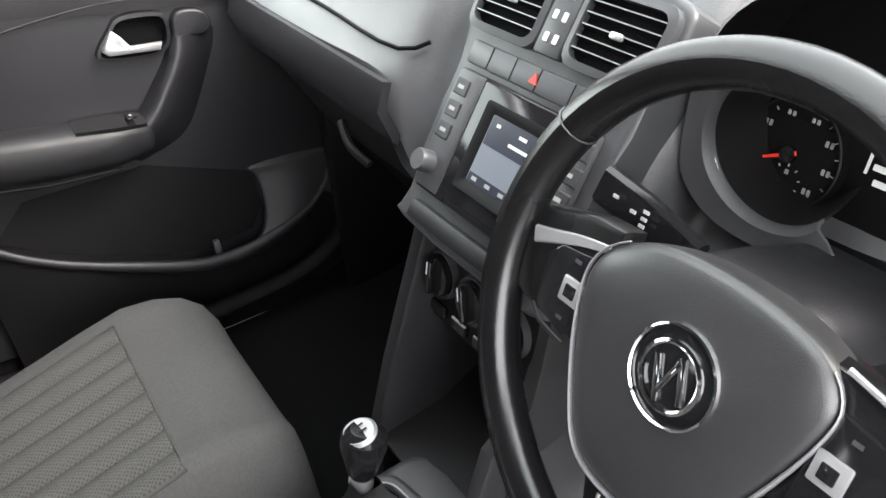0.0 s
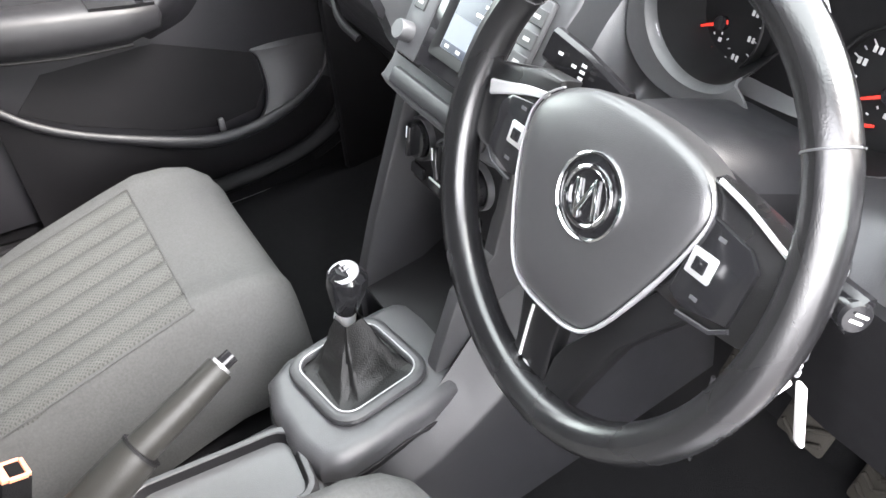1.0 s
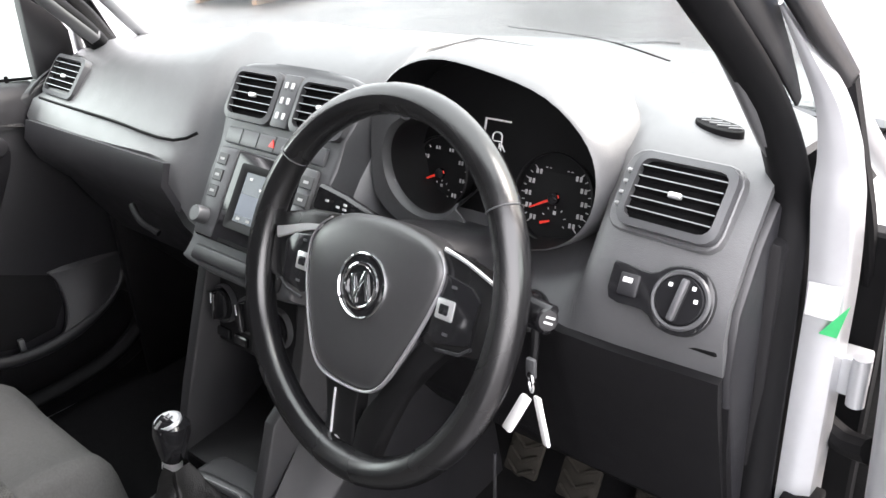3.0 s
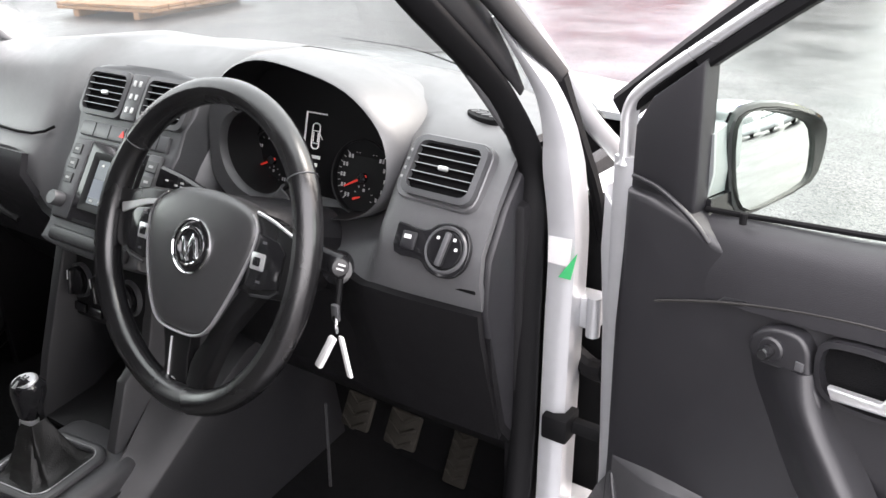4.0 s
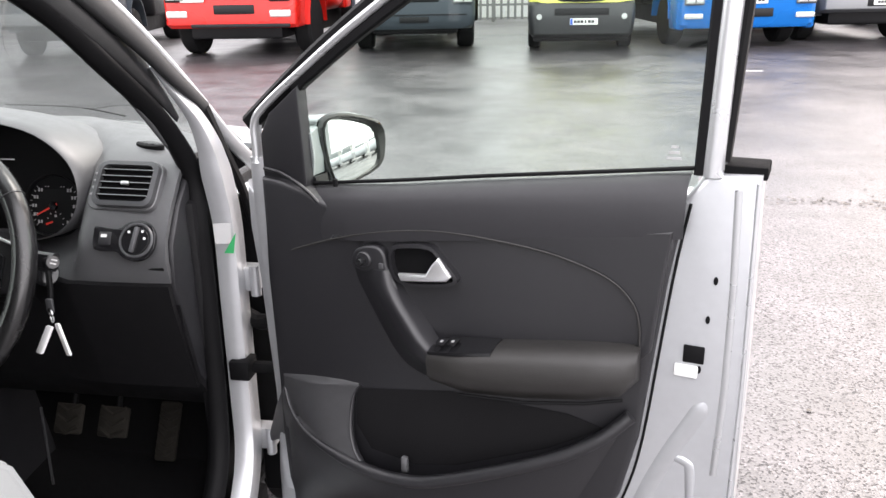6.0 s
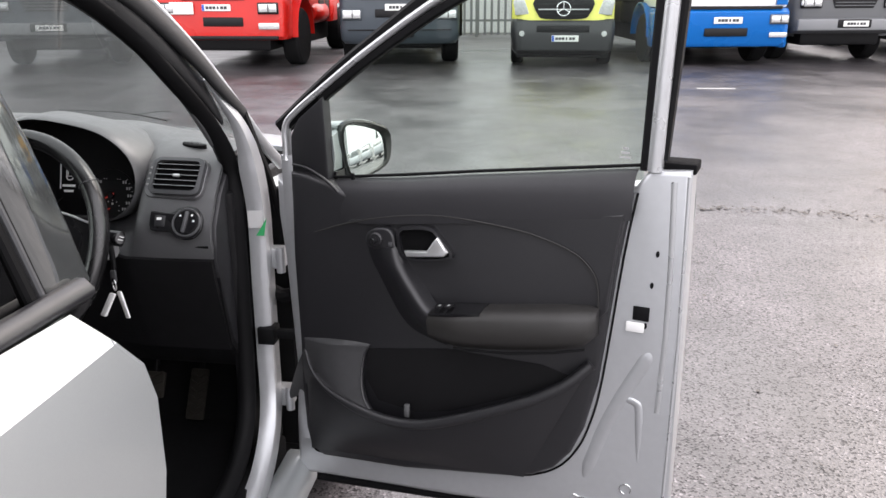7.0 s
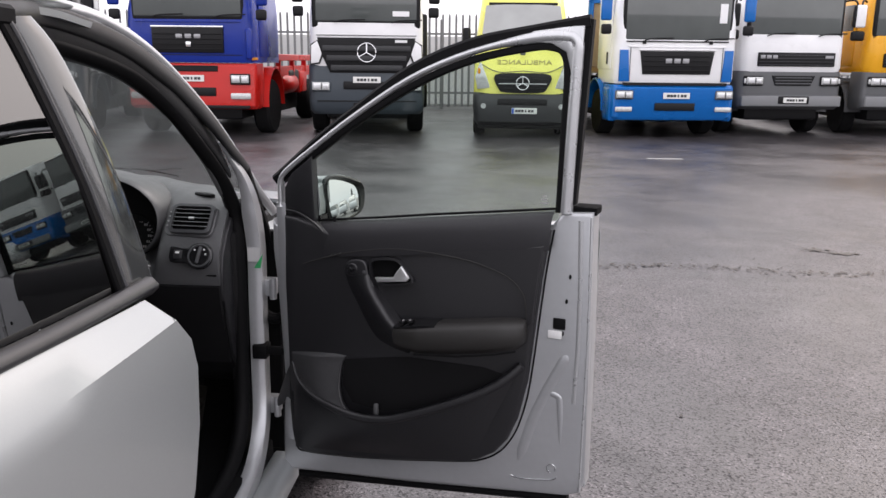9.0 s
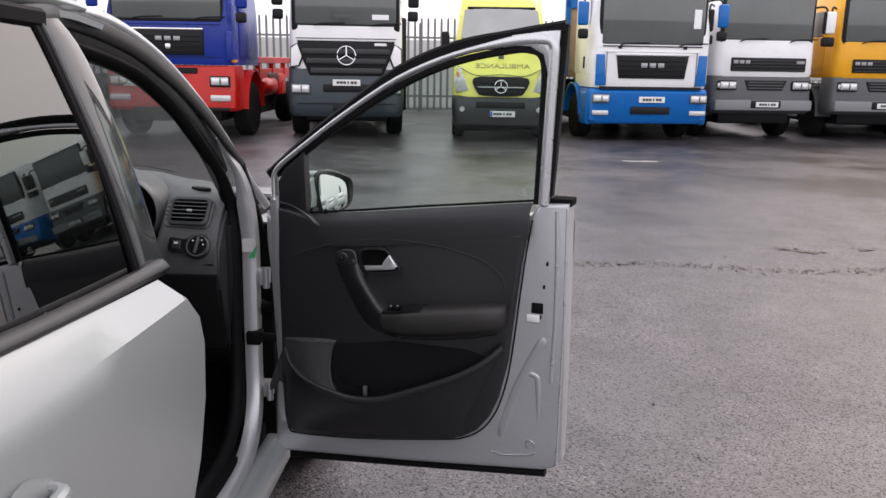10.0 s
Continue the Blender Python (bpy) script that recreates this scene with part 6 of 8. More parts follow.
for k, (p, q) in enumerate(zip(both(PIL), both(SEAL))):
    sp, sq = smooth_path(p, 5), smooth_path(q, 5)
    wide = [1.0 + 0.7 * min(1.0, max(0.0, (v.z - 1.02) / 0.15)) for v in sq]
    flip_x = (lambda v: v) if k == 0 else (lambda v: Vector((0.04 - v.x, v.y, v.z)))
    band = [a.lerp(c, 0.42) + Vector((0.006 if k == 0 else -0.006, 0, 0)) for a, c in zip(sp, sq) if a.z > 1.09]
    part("upper_jamb_seal", sweep(band, rect(0.066, 0.020, 0.3), (1, 0, 0), scale=[max(0.12, 1.0 - 0.88 * max(0.0, (1.27 - v.z) / 0.18)) for v in band]), M_SEALGLOSS, shell, "black door-opening seal along the pillar", 60)
    upper = [a.lerp(c, 0.12) + Vector((0.013 if k == 0 else -0.013, 0, 0)) for a, c in zip(sp, sq) if a.z > 1.37]
    outer = upper[:-1] + smooth_path([upper[-1]] + [flip_x(Vector(v)) for v in ((0.683, 0.000, 1.338), (0.702, 0.064, 1.288), (0.718, 0.124, 1.236), (0.730, 0.187, 1.180), (0.739, 0.233, 1.142), (0.746, 0.268, 1.112))], 5)
    part("outer_jamb_seal", sweep(outer, rect(0.040, 0.014, 0.3), (1, 0, 0), scale=[1.0 - 0.45 * max(0.0, min(1.0, (1.28 - v.z) / 0.17)) for v in outer]), M_SEALGLOSS, shell, "dark seal beside the outer pillar", 60)
    jamb = smooth_path(both([(0.711, 0.160, 1.195), (0.722, 0.198, 1.153), (0.733, 0.240, 1.102), (0.738, 0.264, 1.050)] + PIL[7:])[k], 5)
    taper = [1.0 - 0.90 * min(1.0, max(0.0, (v.z - 1.0) / 0.19)) for v in jamb]
    # passenger jamb (k == 1) is darkened in its colour instead of silver
    part("door_jamb", sweep(jamb, [(-0.034, -0.010), (0.024, -0.010), (0.026, 0.012), (0.018, 0.026), (-0.020, 0.028), (-0.034, 0.016)] if k == 0 else rect(0.07, 0.06, 0.3), (1 if k == 0 else -1, 0, 0), scale=taper), M_JAMB if k == 0 else M_DASHLOW, shell, "painted A-pillar and sill", 45)
    part("aperture_seal", sweep([v + Vector((0.007 if k == 0 else -0.007, 0, 0)) for v in sq], rect(0.036, 0.042, 0.4), (1, 0, 0), scale=[1.0 - 0.12 * (w - 1.0) for w in wide]), M_RUBBER, shell, "black rubber door seal", 60)
# pillar inner trim
for p in both([(0.665, -0.76, 1.395), (0.63, -0.56, 1.410), (0.595, -0.36, 1.415), (0.628, -0.14, 1.365), (0.664, 0.03, 1.26), (0.684, 0.13, 1.165), (0.692, 0.24, 1.05)]):
    part("pillar_trim", sweep(smooth_path(p, 5), rect(0.03, 0.03, 0.4), (1, 0, 0)), M_DASH, shell, "grey A-pillar trim", 60)
# outer A-pillar and black quarter triangle
for p in both([(0.69, -0.85, 1.492), (0.655, -0.62, 1.494), (0.60, -0.40, 1.492), (0.625, -0.21, 1.470), (0.655, -0.03, 1.396), (0.69, 0.14, 1.268), (0.715, 0.27, 1.145), (0.735, 0.36, 1.045), (0.75, 0.45, 0.97)]):
    part("a_pillar", sweep(smooth_path(p, 5), rect(0.030, 0.030, 0.4), (1, 0, 0)), M_JAMB, shell, "silver A-pillar", 60)
for p in both([(0.744, 0.264, 1.114), (0.754, 0.306, 1.026), (0.762, 0.348, 0.943), (0.768, 0.374, 0.850)]):
    part("pillar_cover", sweep(smooth_path(p, 4), rect(0.020, 0.014, 0.3), (1, 0, 0)), M_RUBBER, shell, "black pillar cover strip")
part("green_sticker", prism([(-0.008, -0.020), (0.010, -0.020), (0.018, 0.020)], 0.0, 0.0015, m=axes((0.760, 0.2636, 0.868), (1, 0, 0), (0, 0, 1), (0, -1, 0))), M_GREEN, shell, "small green sticker")
part("white_sticker", prism([(-0.017, -0.020), (0.015, -0.020), (0.017, 0.020), (-0.017, 0.018)], 0.0, 0.001, m=axes((0.752, 0.2652, 0.885), (1, 0, 0), (0, 0, 1), (0, -1, 0))), M_GREYPRINT2, shell, "pale sticker")
for z in (0.782, 0.435):
    part("door_hinge", merge(box(0.772, 0.318, z, 0.045, 0.035, 0.048, 0.004, 2), lathe([(0.010, -0.03), (0.010, 0.03)], 12, Matrix.Translation((0.790, 0.300, z)))), M_JAMB, shell, "silver door hinge")
part("check_strap", box(0.775, 0.280, 0.610, 0.10, 0.016, 0.022, 0.004, 2, m=None), M_RUBBER, shell, "black door check strap")
part("check_strap_recess", box(0.760, 0.272, 0.612, 0.040, 0.045, 0.040, 0.004, 2), M_RUBBER, shell)
part("wiring_boot", tube([(0.752, 0.325, 0.70), (0.785, 0.315, 0.69), (0.815, 0.30, 0.70)], 0.016, 10), M_RUBBER, shell, "black wiring boot")
part("hinge_gap", box(0.765, 0.375, 0.60, 0.05, 0.03, 0.66, 0.004, 1), M_RUBBER, shell, "dark gap behind the hinges")


def rear_side(s):
    """Rear door and quarter, closed. s: 1 on the driver's side."""
    def mx(x):
        return x if s > 0 else 0.04 - x
    edge = [(1.012, -0.572), (0.978, -0.568), (0.93, -0.522), (0.87, -0.496), (0.75, -0.476), (0.62, -0.476), (0.50, -0.495), (0.40, -0.52), (0.31, -0.545)]
    prof = [(1.012, 0.862), (0.978, 0.912), (0.93, 0.915), (0.87, 0.912), (0.75, 0.900), (0.62, 0.884), (0.50, 0.866), (0.40, 0.846), (0.31, 0.815)]
    rows = []
    for k in range(9):
        f = k / 8
        row = []
        for (z, y0), (_, x) in zip(edge, prof):
            y = y0 + (-1.42 - y0) * f
            rise = 0.035 * f if z > 1.0 else (-0.012 * f if z > 0.95 else 0.0)
            row.append((mx(x - 0.035 * f * f), y, z + rise))
        rows.append(row)
    d = part("rear_door", loft(rows, thick=0.02 * (1 if s > 0 else 1)), M_SILVER, shell, "closed silver rear door", 40)
    fl = [(mx(x - 0.012), y - 0.006, z) for (z, y), (_, x) in list(zip(edge, prof))[1:]]
    part("rear_door_edge", sweep(fl, rect(0.024, 0.014, 0.4), (0, 1, 0)), M_SILVER, d, "", 60)
    belt = [(mx(0.846), -0.520, 1.022), (mx(0.845), -0.80, 1.028), (mx(0.836), -1.1, 1.040), (mx(0.812), -1.42, 1.056)]
    part("belt_moulding", sweep(smooth_path(belt, 4), rect(0.034, 0.030, 0.4), (0, 0, 1)), M_TRIM, d, "black belt-line moulding", 60)
    # B-pillar cover and window frame
    bp0 = smooth_path([(mx(0.834), -0.483, 1.02), (mx(0.810), -0.524, 1.20), (mx(0.779), -0.600, 1.39), (mx(0.757), -0.640, 1.455)], 4)
    bp1 = smooth_path([(mx(0.832), -0.568, 1.03), (mx(0.803), -0.606, 1.21), (mx(0.768), -0.664, 1.39), (mx(0.755), -0.690, 1.452)], 4)
    b = loft([[p, p.lerp(q, 0.15) + Vector((0.004 * s, 0, 0)), p.lerp(q, 0.85) + Vector((0.005 * s, 0, 0)), q, q + Vector((-0.03 * s, 0, 0)), p + Vector((-0.03 * s, 0, 0))] for p, q in zip(bp0, bp1)], True, cap=True)
    part("b_pillar", b, M_BPILLAR, shell, "gloss black B-pillar cover", 40)
    part("window_seal", sweep([q + Vector((0.005 * s, -0.012, 0)) for q in bp1], rect(0.008, 0.010, 0.3), (1, 0, 0)), M_PANEL, d, "bright window edge strip")
    part("window_channel", sweep([q + Vector((0.0, -0.004, 0)) for q in bp1], rect(0.008, 0.010, 0.3), (1, 0, 0)), M_RUBBER, d, "black channel beside the pillar")
    part("window_channel", sweep([q + Vector((0.0, -0.024, 0)) for q in bp1], rect(0.016, 0.012, 0.3), (1, 0, 0)), M_RUBBER, d, "black glass channel")
    top = [(mx(0.757), -0.69, 1.452), (mx(0.745), -1.0, 1.462), (mx(0.735), -1.25, 1.440), (mx(0.735), -1.42, 1.40)]
    part("top_frame", sweep(smooth_path(top, 4), rect(0.03, 0.02, 0.3), (1, 0, 0)), M_RUBBER, d, "black upper window frame")
    pane = loft([[(mx(0.829), -0.585, 1.03), (mx(0.824), -1.0, 1.045), (mx(0.800), -1.42, 1.06)], [(mx(0.804), -0.622, 1.22), (mx(0.80), -1.02, 1.23), (mx(0.782), -1.42, 1.23)], [(mx(0.757), -0.706, 1.448), (mx(0.748), -1.02, 1.455), (mx(0.735), -1.40, 1.41)]], thick=0.004)
    g = part("rear_door_glass", pane, M_TINT, d, "dark tinted rear window", 60)
    g.visible_shadow = False
    h = part("door_handle", tube([(mx(0.893), -1.010, 0.848), (mx(0.925), -1.030, 0.850), (mx(0.926), -1.170, 0.856), (mx(0.893), -1.19, 0.858)], 0.012, 10), M_SILVER, d, "silver pull handle")
    part("handle_cup", lathe([(0.0, 0.0), (0.05, 0.002), (0.055, 0.008)], 24, axes((mx(0.8965), -1.075, 0.838), (0, 1, 0), (0, 0, 1), (s, 0, 0))), M_SILVER, d)
    # rear quarter and C-pillar
    rows = []
    for y, xo, zt in ((-1.42, 0.875, 1.05), (-1.7, 0.865, 1.08), (-2.0, 0.83, 1.10), (-2.3, 0.74, 1.10), (-2.42, 0.60, 1.08)):
        rows.append([(mx(xo - 0.05), y, zt), (mx(xo - 0.005), y, zt - 0.06), (mx(xo), y, 0.80), (mx(xo - 0.01), y, 0.60), (mx(xo - 0.05), y, 0.34)])
    part("rear_quarter", loft(rows, thick=0.012), M_SILVER, shell, "silver rear quarter", 50)
    part("c_pillar", loft([[(mx(0.80), -1.42, 1.06), (mx(0.74), -1.40, 1.42)], [(mx(0.79), -1.7, 1.08), (mx(0.70), -1.66, 1.42)], [(mx(0.75), -2.1, 1.10), (mx(0.63), -1.95, 1.38)]], thick=0.012), M_SILVER, shell, "silver C-pillar", 50)
    # sill and front wing
    part("sill", sweep([(mx(0.80), 0.30, 0.245), (mx(0.815), -0.3, 0.245), (mx(0.815), -1.45, 0.26)], rect(0.09, 0.10, 0.3), (0, 0, 1)), M_SILVER, shell, "silver sill", 60)
    rows = []
    for y, xo, zt in ((0.40, 0.815, 0.93), (0.60, 0.815, 0.92), (0.85, 0.800, 0.89), (1.15, 0.76, 0.86), (1.40, 0.70, 0.80), (1.52, 0.55, 0.74)):
        arch = 0.32 if abs(y - 0.78) > 0.36 else 0.66
        rows.append([(mx(xo - 0.12), y, zt + 0.012), (mx(xo - 0.055), y, zt - 0.025), (mx(xo - 0.015), y, zt - 0.11), (mx(xo + 0.003), y, (zt + arch) / 2 - 0.03), (mx(xo), y, arch)])
    part("front_wing", loft(rows, thick=0.010), M_SILVER, shell, "silver front wing", 50)


M_BPILLAR = material("gloss_black_pillar_film", (0.035, 0.038, 0.038), 0.07, 0.0, 0.1, 20, coat=1.0, spec=1.0, rough_vary=0.03)
rear_side(1)
rear_side(-1)
# roof and headliner
rows, rows2 = [], []
for y, h, hw in ((-0.13, 1.478, 0.58), (-0.40, 1.505, 0.61), (-0.80, 1.520, 0.64), (-1.3, 1.515, 0.645), (-1.75, 1.475, 0.62), (-2.05, 1.42, 0.58)):
    rows.append([(0.02 + hw * a, y, h - 0.026 * abs(a) ** 3) for a in np.linspace(-1.05, 1.05, 13)])
    rows2.append([(0.02 + hw * a * 0.98, y, h - 0.045 - 0.03 * abs(a) ** 3) for a in np.linspace(-1, 1, 13)])
part("roof", loft(rows, thick=0.012), M_SILVER, shell, "silver roof panel", 60)
part("headliner", loft(rows2, thick=0.008), M_HEADLINER, shell, "dark grey headliner", 60)
for p in both([(0.617, -0.30, 1.489), (0.650, -0.5, 1.492), (0.690, -0.75, 1.490), (0.705, -1.1, 1.487), (0.695, -1.45, 1.468), (0.64, -1.9, 1.42)]):
    part("roof_rail", sweep(smooth_path(p, 5), rect(0.09, 0.04, 0.45), (0, 0, 1), scale=[min(1.0, 0.25 + 0.09 * i) for i in range(26)]), M_SILVER, shell, "silver roof edge", 60)
# windscreen and rear window
ws = []
for f in np.linspace(0, 1, 7):
    row = []
    for a in np.linspace(-1, 1, 11):
        y0 = 0.665 - 0.20 * a * a
        y1 = -0.13 - 0.10 * a * a
        x = 0.02 + (0.70 - 0.11 * f) * a
        row.append((x, y0 + (y1 - y0) * f, 1.015 + (1.478 - 0.018 * a * a - 1.015) * f + 0.03 * math.sin(math.pi * f)))
    ws.append(row)
g = part("windscreen", loft(ws, thick=0.004), M_SCREEN, shell, "clear curved windscreen", 60)
g.visible_shadow = False
g = part("rear_window", loft([[(0.02 + 0.58 * a, -2.05 - 0.03 * (1 - a * a), 1.40) for a in np.linspace(-1, 1, 7)], [(0.02 + 0.66 * a, -2.36 - 0.04 * (1 - a * a), 1.08) for a in np.linspace(-1, 1, 7)]], thick=0.004), M_TINT, shell, "dark tinted rear window", 60)
g.visible_shadow = False
part("tailgate", loft([[(0.02 + 0.70 * a, -2.37 - 0.05 * (1 - a * a), 1.08) for a in np.linspace(-1, 1, 7)], [(0.02 + 0.72 * a, -2.42 - 0.07 * (1 - a * a), 0.80) for a in np.linspace(-1, 1, 7)], [(0.02 + 0.72 * a, -2.40 - 0.09 * (1 - a * a), 0.40) for a in np.linspace(-1, 1, 7)]], thick=0.012), M_SILVER, shell, "silver tailgate", 60)
bon = []
for y, h in ((0.66, 0.985), (0.9, 0.965), (1.2, 0.92), (1.42, 0.85), (1.55, 0.74), (1.58, 0.55), (1.56, 0.32)):
    bon.append([(0.02 + (0.735 - 0.16 * max(0, y - 0.9)) * a, y - 0.12 * a * a * (y > 1.1), h - 0.02 * a * a) for a in np.linspace(-1, 1, 9)])
part("bonnet", loft(bon, thick=0.012), M_SILVER, shell, "silver bonnet and nose", 60)
part("scuttle", loft([[(0.02 + 0.60 * a, 0.70 - 0.15 * a * a, 0.975) for a in np.linspace(-1, 1, 9)], [(0.02 + 0.62 * a, 0.62 - 0.15 * a * a, 0.985) for a in np.linspace(-1, 1, 9)]], thick=0.01), M_RUBBER, shell, "black scuttle panel")


def car_wheel(x, y, s):
    m = axes((x, y, 0.30), (0, 1, 0), (0, 0, 1), (s, 0, 0))
    t = part("road_wheel", lathe([(0.19, -0.09), (0.27, -0.095), (0.297, -0.075), (0.30, 0.0), (0.297, 0.075), (0.27, 0.095), (0.19, 0.09)], 40, m), M_TYRE, shell, "black road tyre")
    part("wheel_rim", lathe([(0.19, 0.08), (0.185, 0.04), (0.06, 0.055), (0.0, 0.06)], 30, m), M_RIM, t, "grey wheel rim")


for x, s in ((0.745, 1), (-0.705, -1)):
    car_wheel(x, 0.78, s)
    car_wheel(x, -1.72, s)

# ---- the row of parked vehicles ----
ROW_A = radians(10.5)
ROW_E = Vector((math.cos(ROW_A), math.sin(ROW_A), 0))
ROW_B = Vector((-math.sin(ROW_A), math.cos(ROW_A), 0))
ROW_P = Vector((1.0, 13.2, 0))


def row_place(s, back=0.0, turn=0.0):
    return axes(ROW_P + ROW_E * s + ROW_B * back, ROW_E, ROW_B, (0, 0, 1)) @ Matrix.Rotation(radians(turn), 4, "Z")


def paint(name, color, rough=0.28):
    return material(name, color, rough, 0.0, 0.08, 3.0, 0.0, coat=0.12, rough_vary=0.08, spec=0.35)


P_BLUE = paint("truck_blue_paint", (0.004, 0.026, 0.26))
P_RED = paint("truck_red_paint", (0.52, 0.014, 0.009))
P_WHITE = paint("truck_white_paint", (0.90, 0.90, 0.90))
P_SLATE = paint("slate_bumper_plastic", (0.048, 0.060, 0.072), 0.45)
P_SKY = paint("mid_blue_paint", (0.0, 0.135, 0.47))
P_YELLOW = paint("ambulance_yellow_paint", (0.76, 0.745, 0.15))
P_OLIVE = paint("faded_olive_lettering", (0.30, 0.27, 0.09), 0.45)
P_GREY = paint("grey_bumper_plastic", (0.105, 0.108, 0.112), 0.5)
P_BAR = paint("pale_grey_bumper_bar", (0.22, 0.225, 0.23), 0.5)
P_ORANGE = paint("orange_paint", (0.85, 0.40, 0.015))
P_CHARCOAL = paint("charcoal_paint", (0.05, 0.052, 0.055))
P_BLACK = material("black_grille_plastic", (0.008, 0.008, 0.009), 0.45, 0, 0.15, 30, spec=0.25)
P_SLAT = material("dark_grey_grille_slat", (0.022, 0.023, 0.025), 0.4, 0, 0.15, 30, spec=0.5)
P_GLASS = material("dark_cab_glass", (0.085, 0.096, 0.092), 0.06, 0.0, 0.35, 1.2, spec=0.9, rough_vary=0.02)
# pale base stands in for sky mirrored in the raked van windscreen
P_PALEGLASS = material("van_glass_with_sky_tone", (0.30, 0.31, 0.30), 0.06, 0.0, 0.3, 1.6, spec=1.0, rough_vary=0.02)
P_LAMP = material("clear_headlamp", (0.60, 0.61, 0.60), 0.14, 0.35, 0.5, 28, spec=0.8, rough_vary=0.04)
P_AMBER = material("amber_marker", (0.75, 0.28, 0.02), 0.25, 0, 0.1, 20)
P_PLATE = material("pale_number_plate", (0.78, 0.78, 0.75), 0.4, 0, 0.05, 20)
P_PLATEBLUE = material("blue_plate_band", (0.02, 0.10, 0.5), 0.4, 0, 0.05, 20)
P_STEEL = material("galvanised_steel", (0.22, 0.225, 0.23), 0.5, 0.5, 0.18, 6)
P_BOARD = material("tan_load_board", (0.42, 0.30, 0.17), 0.75, 0, 0.25, 5, 0.3, 60)
P_WOOD = material("orange_brown_timber", (0.36, 0.20, 0.11), 0.7, 0, 0.35, 9, 0.4, 80)


def cab_loft(w, depth, levels, r=0.16, n=4):
    """levels: (z, y of the front, half-width factor)."""
    secs = []
    for z, yf, k in levels:
        a, b = w * k / 2, (depth - yf) / 2
        secs.append([(x, y + yf + b, z) for x, y in rr(a, b, min(r, b * 0.9), n)])
    return loft(secs, True, cap=True)


def plate(m, parent, w=0.50, h=0.11, blue=True):
    p = part("number_plate", box(0, 0, 0, w, 0.012, h, 0.004, 1, m=m), P_PLATE, parent, "pale number plate")
    if blue:
        part("plate_band", box(-w / 2 + 0.025, -0.008, 0, 0.04, 0.004, h * 0.9, m=m), P_PLATEBLUE, p)
    for x, ww in ((-0.155, 0.05), (-0.095, 0.05), (-0.035, 0.05), (0.03, 0.03), (0.10, 0.05), (0.16, 0.05)):
        part("plate_bar", box(x * w / 0.5, -0.008, 0, ww * w / 0.5, 0.004, h * 0.42, m=m), P_CHARCOAL, p)


def wheel_unit(parent, x, y, r=0.46, wd=0.28, s=1):
    m = axes((x, y, r), (0, 1, 0), (0, 0, 1), (s, 0, 0))
    t = part("road_wheel", lathe([(r * 0.58, -wd / 2), (r * 0.92, -wd / 2), (r, -wd * 0.36), (r, wd * 0.36), (r * 0.92, wd / 2), (r * 0.58, wd / 2)], 36, m), M_TYRE, parent, "black truck tyre")
    part("rim", lathe([(r * 0.58, wd * 0.42), (r * 0.5, wd * 0.2), (r * 0.28, wd * 0.25), (r * 0.24, wd * 0.45), (0, wd * 0.47)], 28, m), M_RIM, t, "grey steel rim")


def mirrors(parent, w, z, mat, y=0.05):
    for s in (-1, 1):
        a = part("mirror_arm", tube([(s * w / 2, y + 0.25, z + 0.30), (s * (w / 2 + 0.16), y + 0.05, z + 0.30), (s * (w / 2 + 0.20), y, z)], 0.02, 8), P_BLACK, parent, "black mirror arm")
        part("mirror_head", box(s * (w / 2 + 0.20), y, z + 0.02, 0.20, 0.10, 0.42, 0.04, 3), mat, a, "upright mirror head")
        part("mirror_head", box(s * (w / 2 + 0.19), y, z - 0.34, 0.19, 0.10, 0.18, 0.04, 3), P_BLACK, a, "small lower mirror")


def wipers(parent, w, z, y=-0.03):
    for s in (-0.28, 0.22):
        part("wiper", tube([(s * w, y, z), (s * w + 0.15, y - 0.01, z + 0.04), (s * w + 0.55, y - 0.005, z + 0.055)], 0.012, 6), P_BLACK, parent, "black wiper")


def chassis(parent, w, y0, y1, z, mat, axle_y, r=0.46):
    # unseen solid boxes, added to stop light from behind passing under the truck
    part("engine_undertray", box(0, 1.15, 0.58, w * 0.74, 1.7, 0.56, 0.06, 2), P_BLACK, parent, "plain dark block for engine and axle, blocks light underneath")
    part("drivetrain", box(0, 4.2, 0.58, w * 0.74, 4.2, 0.62, 0.06, 2), P_BLACK, parent, "long dark block for the running gear, added to block light")
    part("front_axle", tube([(-w / 2 + 0.2, 1.15, 0.44), (0, 1.15, 0.40), (w / 2 - 0.2, 1.15, 0.44)], 0.07, 8, 2), P_BLACK, parent, "dark front axle")
    for s in (-1, 1):
        part("chassis_rail", box(s * 0.40, (y0 + y1) / 2, z, 0.09, y1 - y0, 0.24, 0.01, 1), mat, parent, "steel chassis rail")
    for y in np.arange(y0 + 0.4, y1, 0.9):
        part("cross_member", box(0, y, z, 0.72, 0.08, 0.16, 0.01, 1), mat, parent)
    for s in (-1, 1):
        wheel_unit(parent, s * (w / 2 - 0.18), axle_y, r, 0.34, s)
        part("side_tank", box(s * (w / 2 - 0.30), (y0 + axle_y) / 2, z - 0.10, 0.5, 1.0, 0.45, 0.08, 3), P_BLACK, parent, "dark side tank")


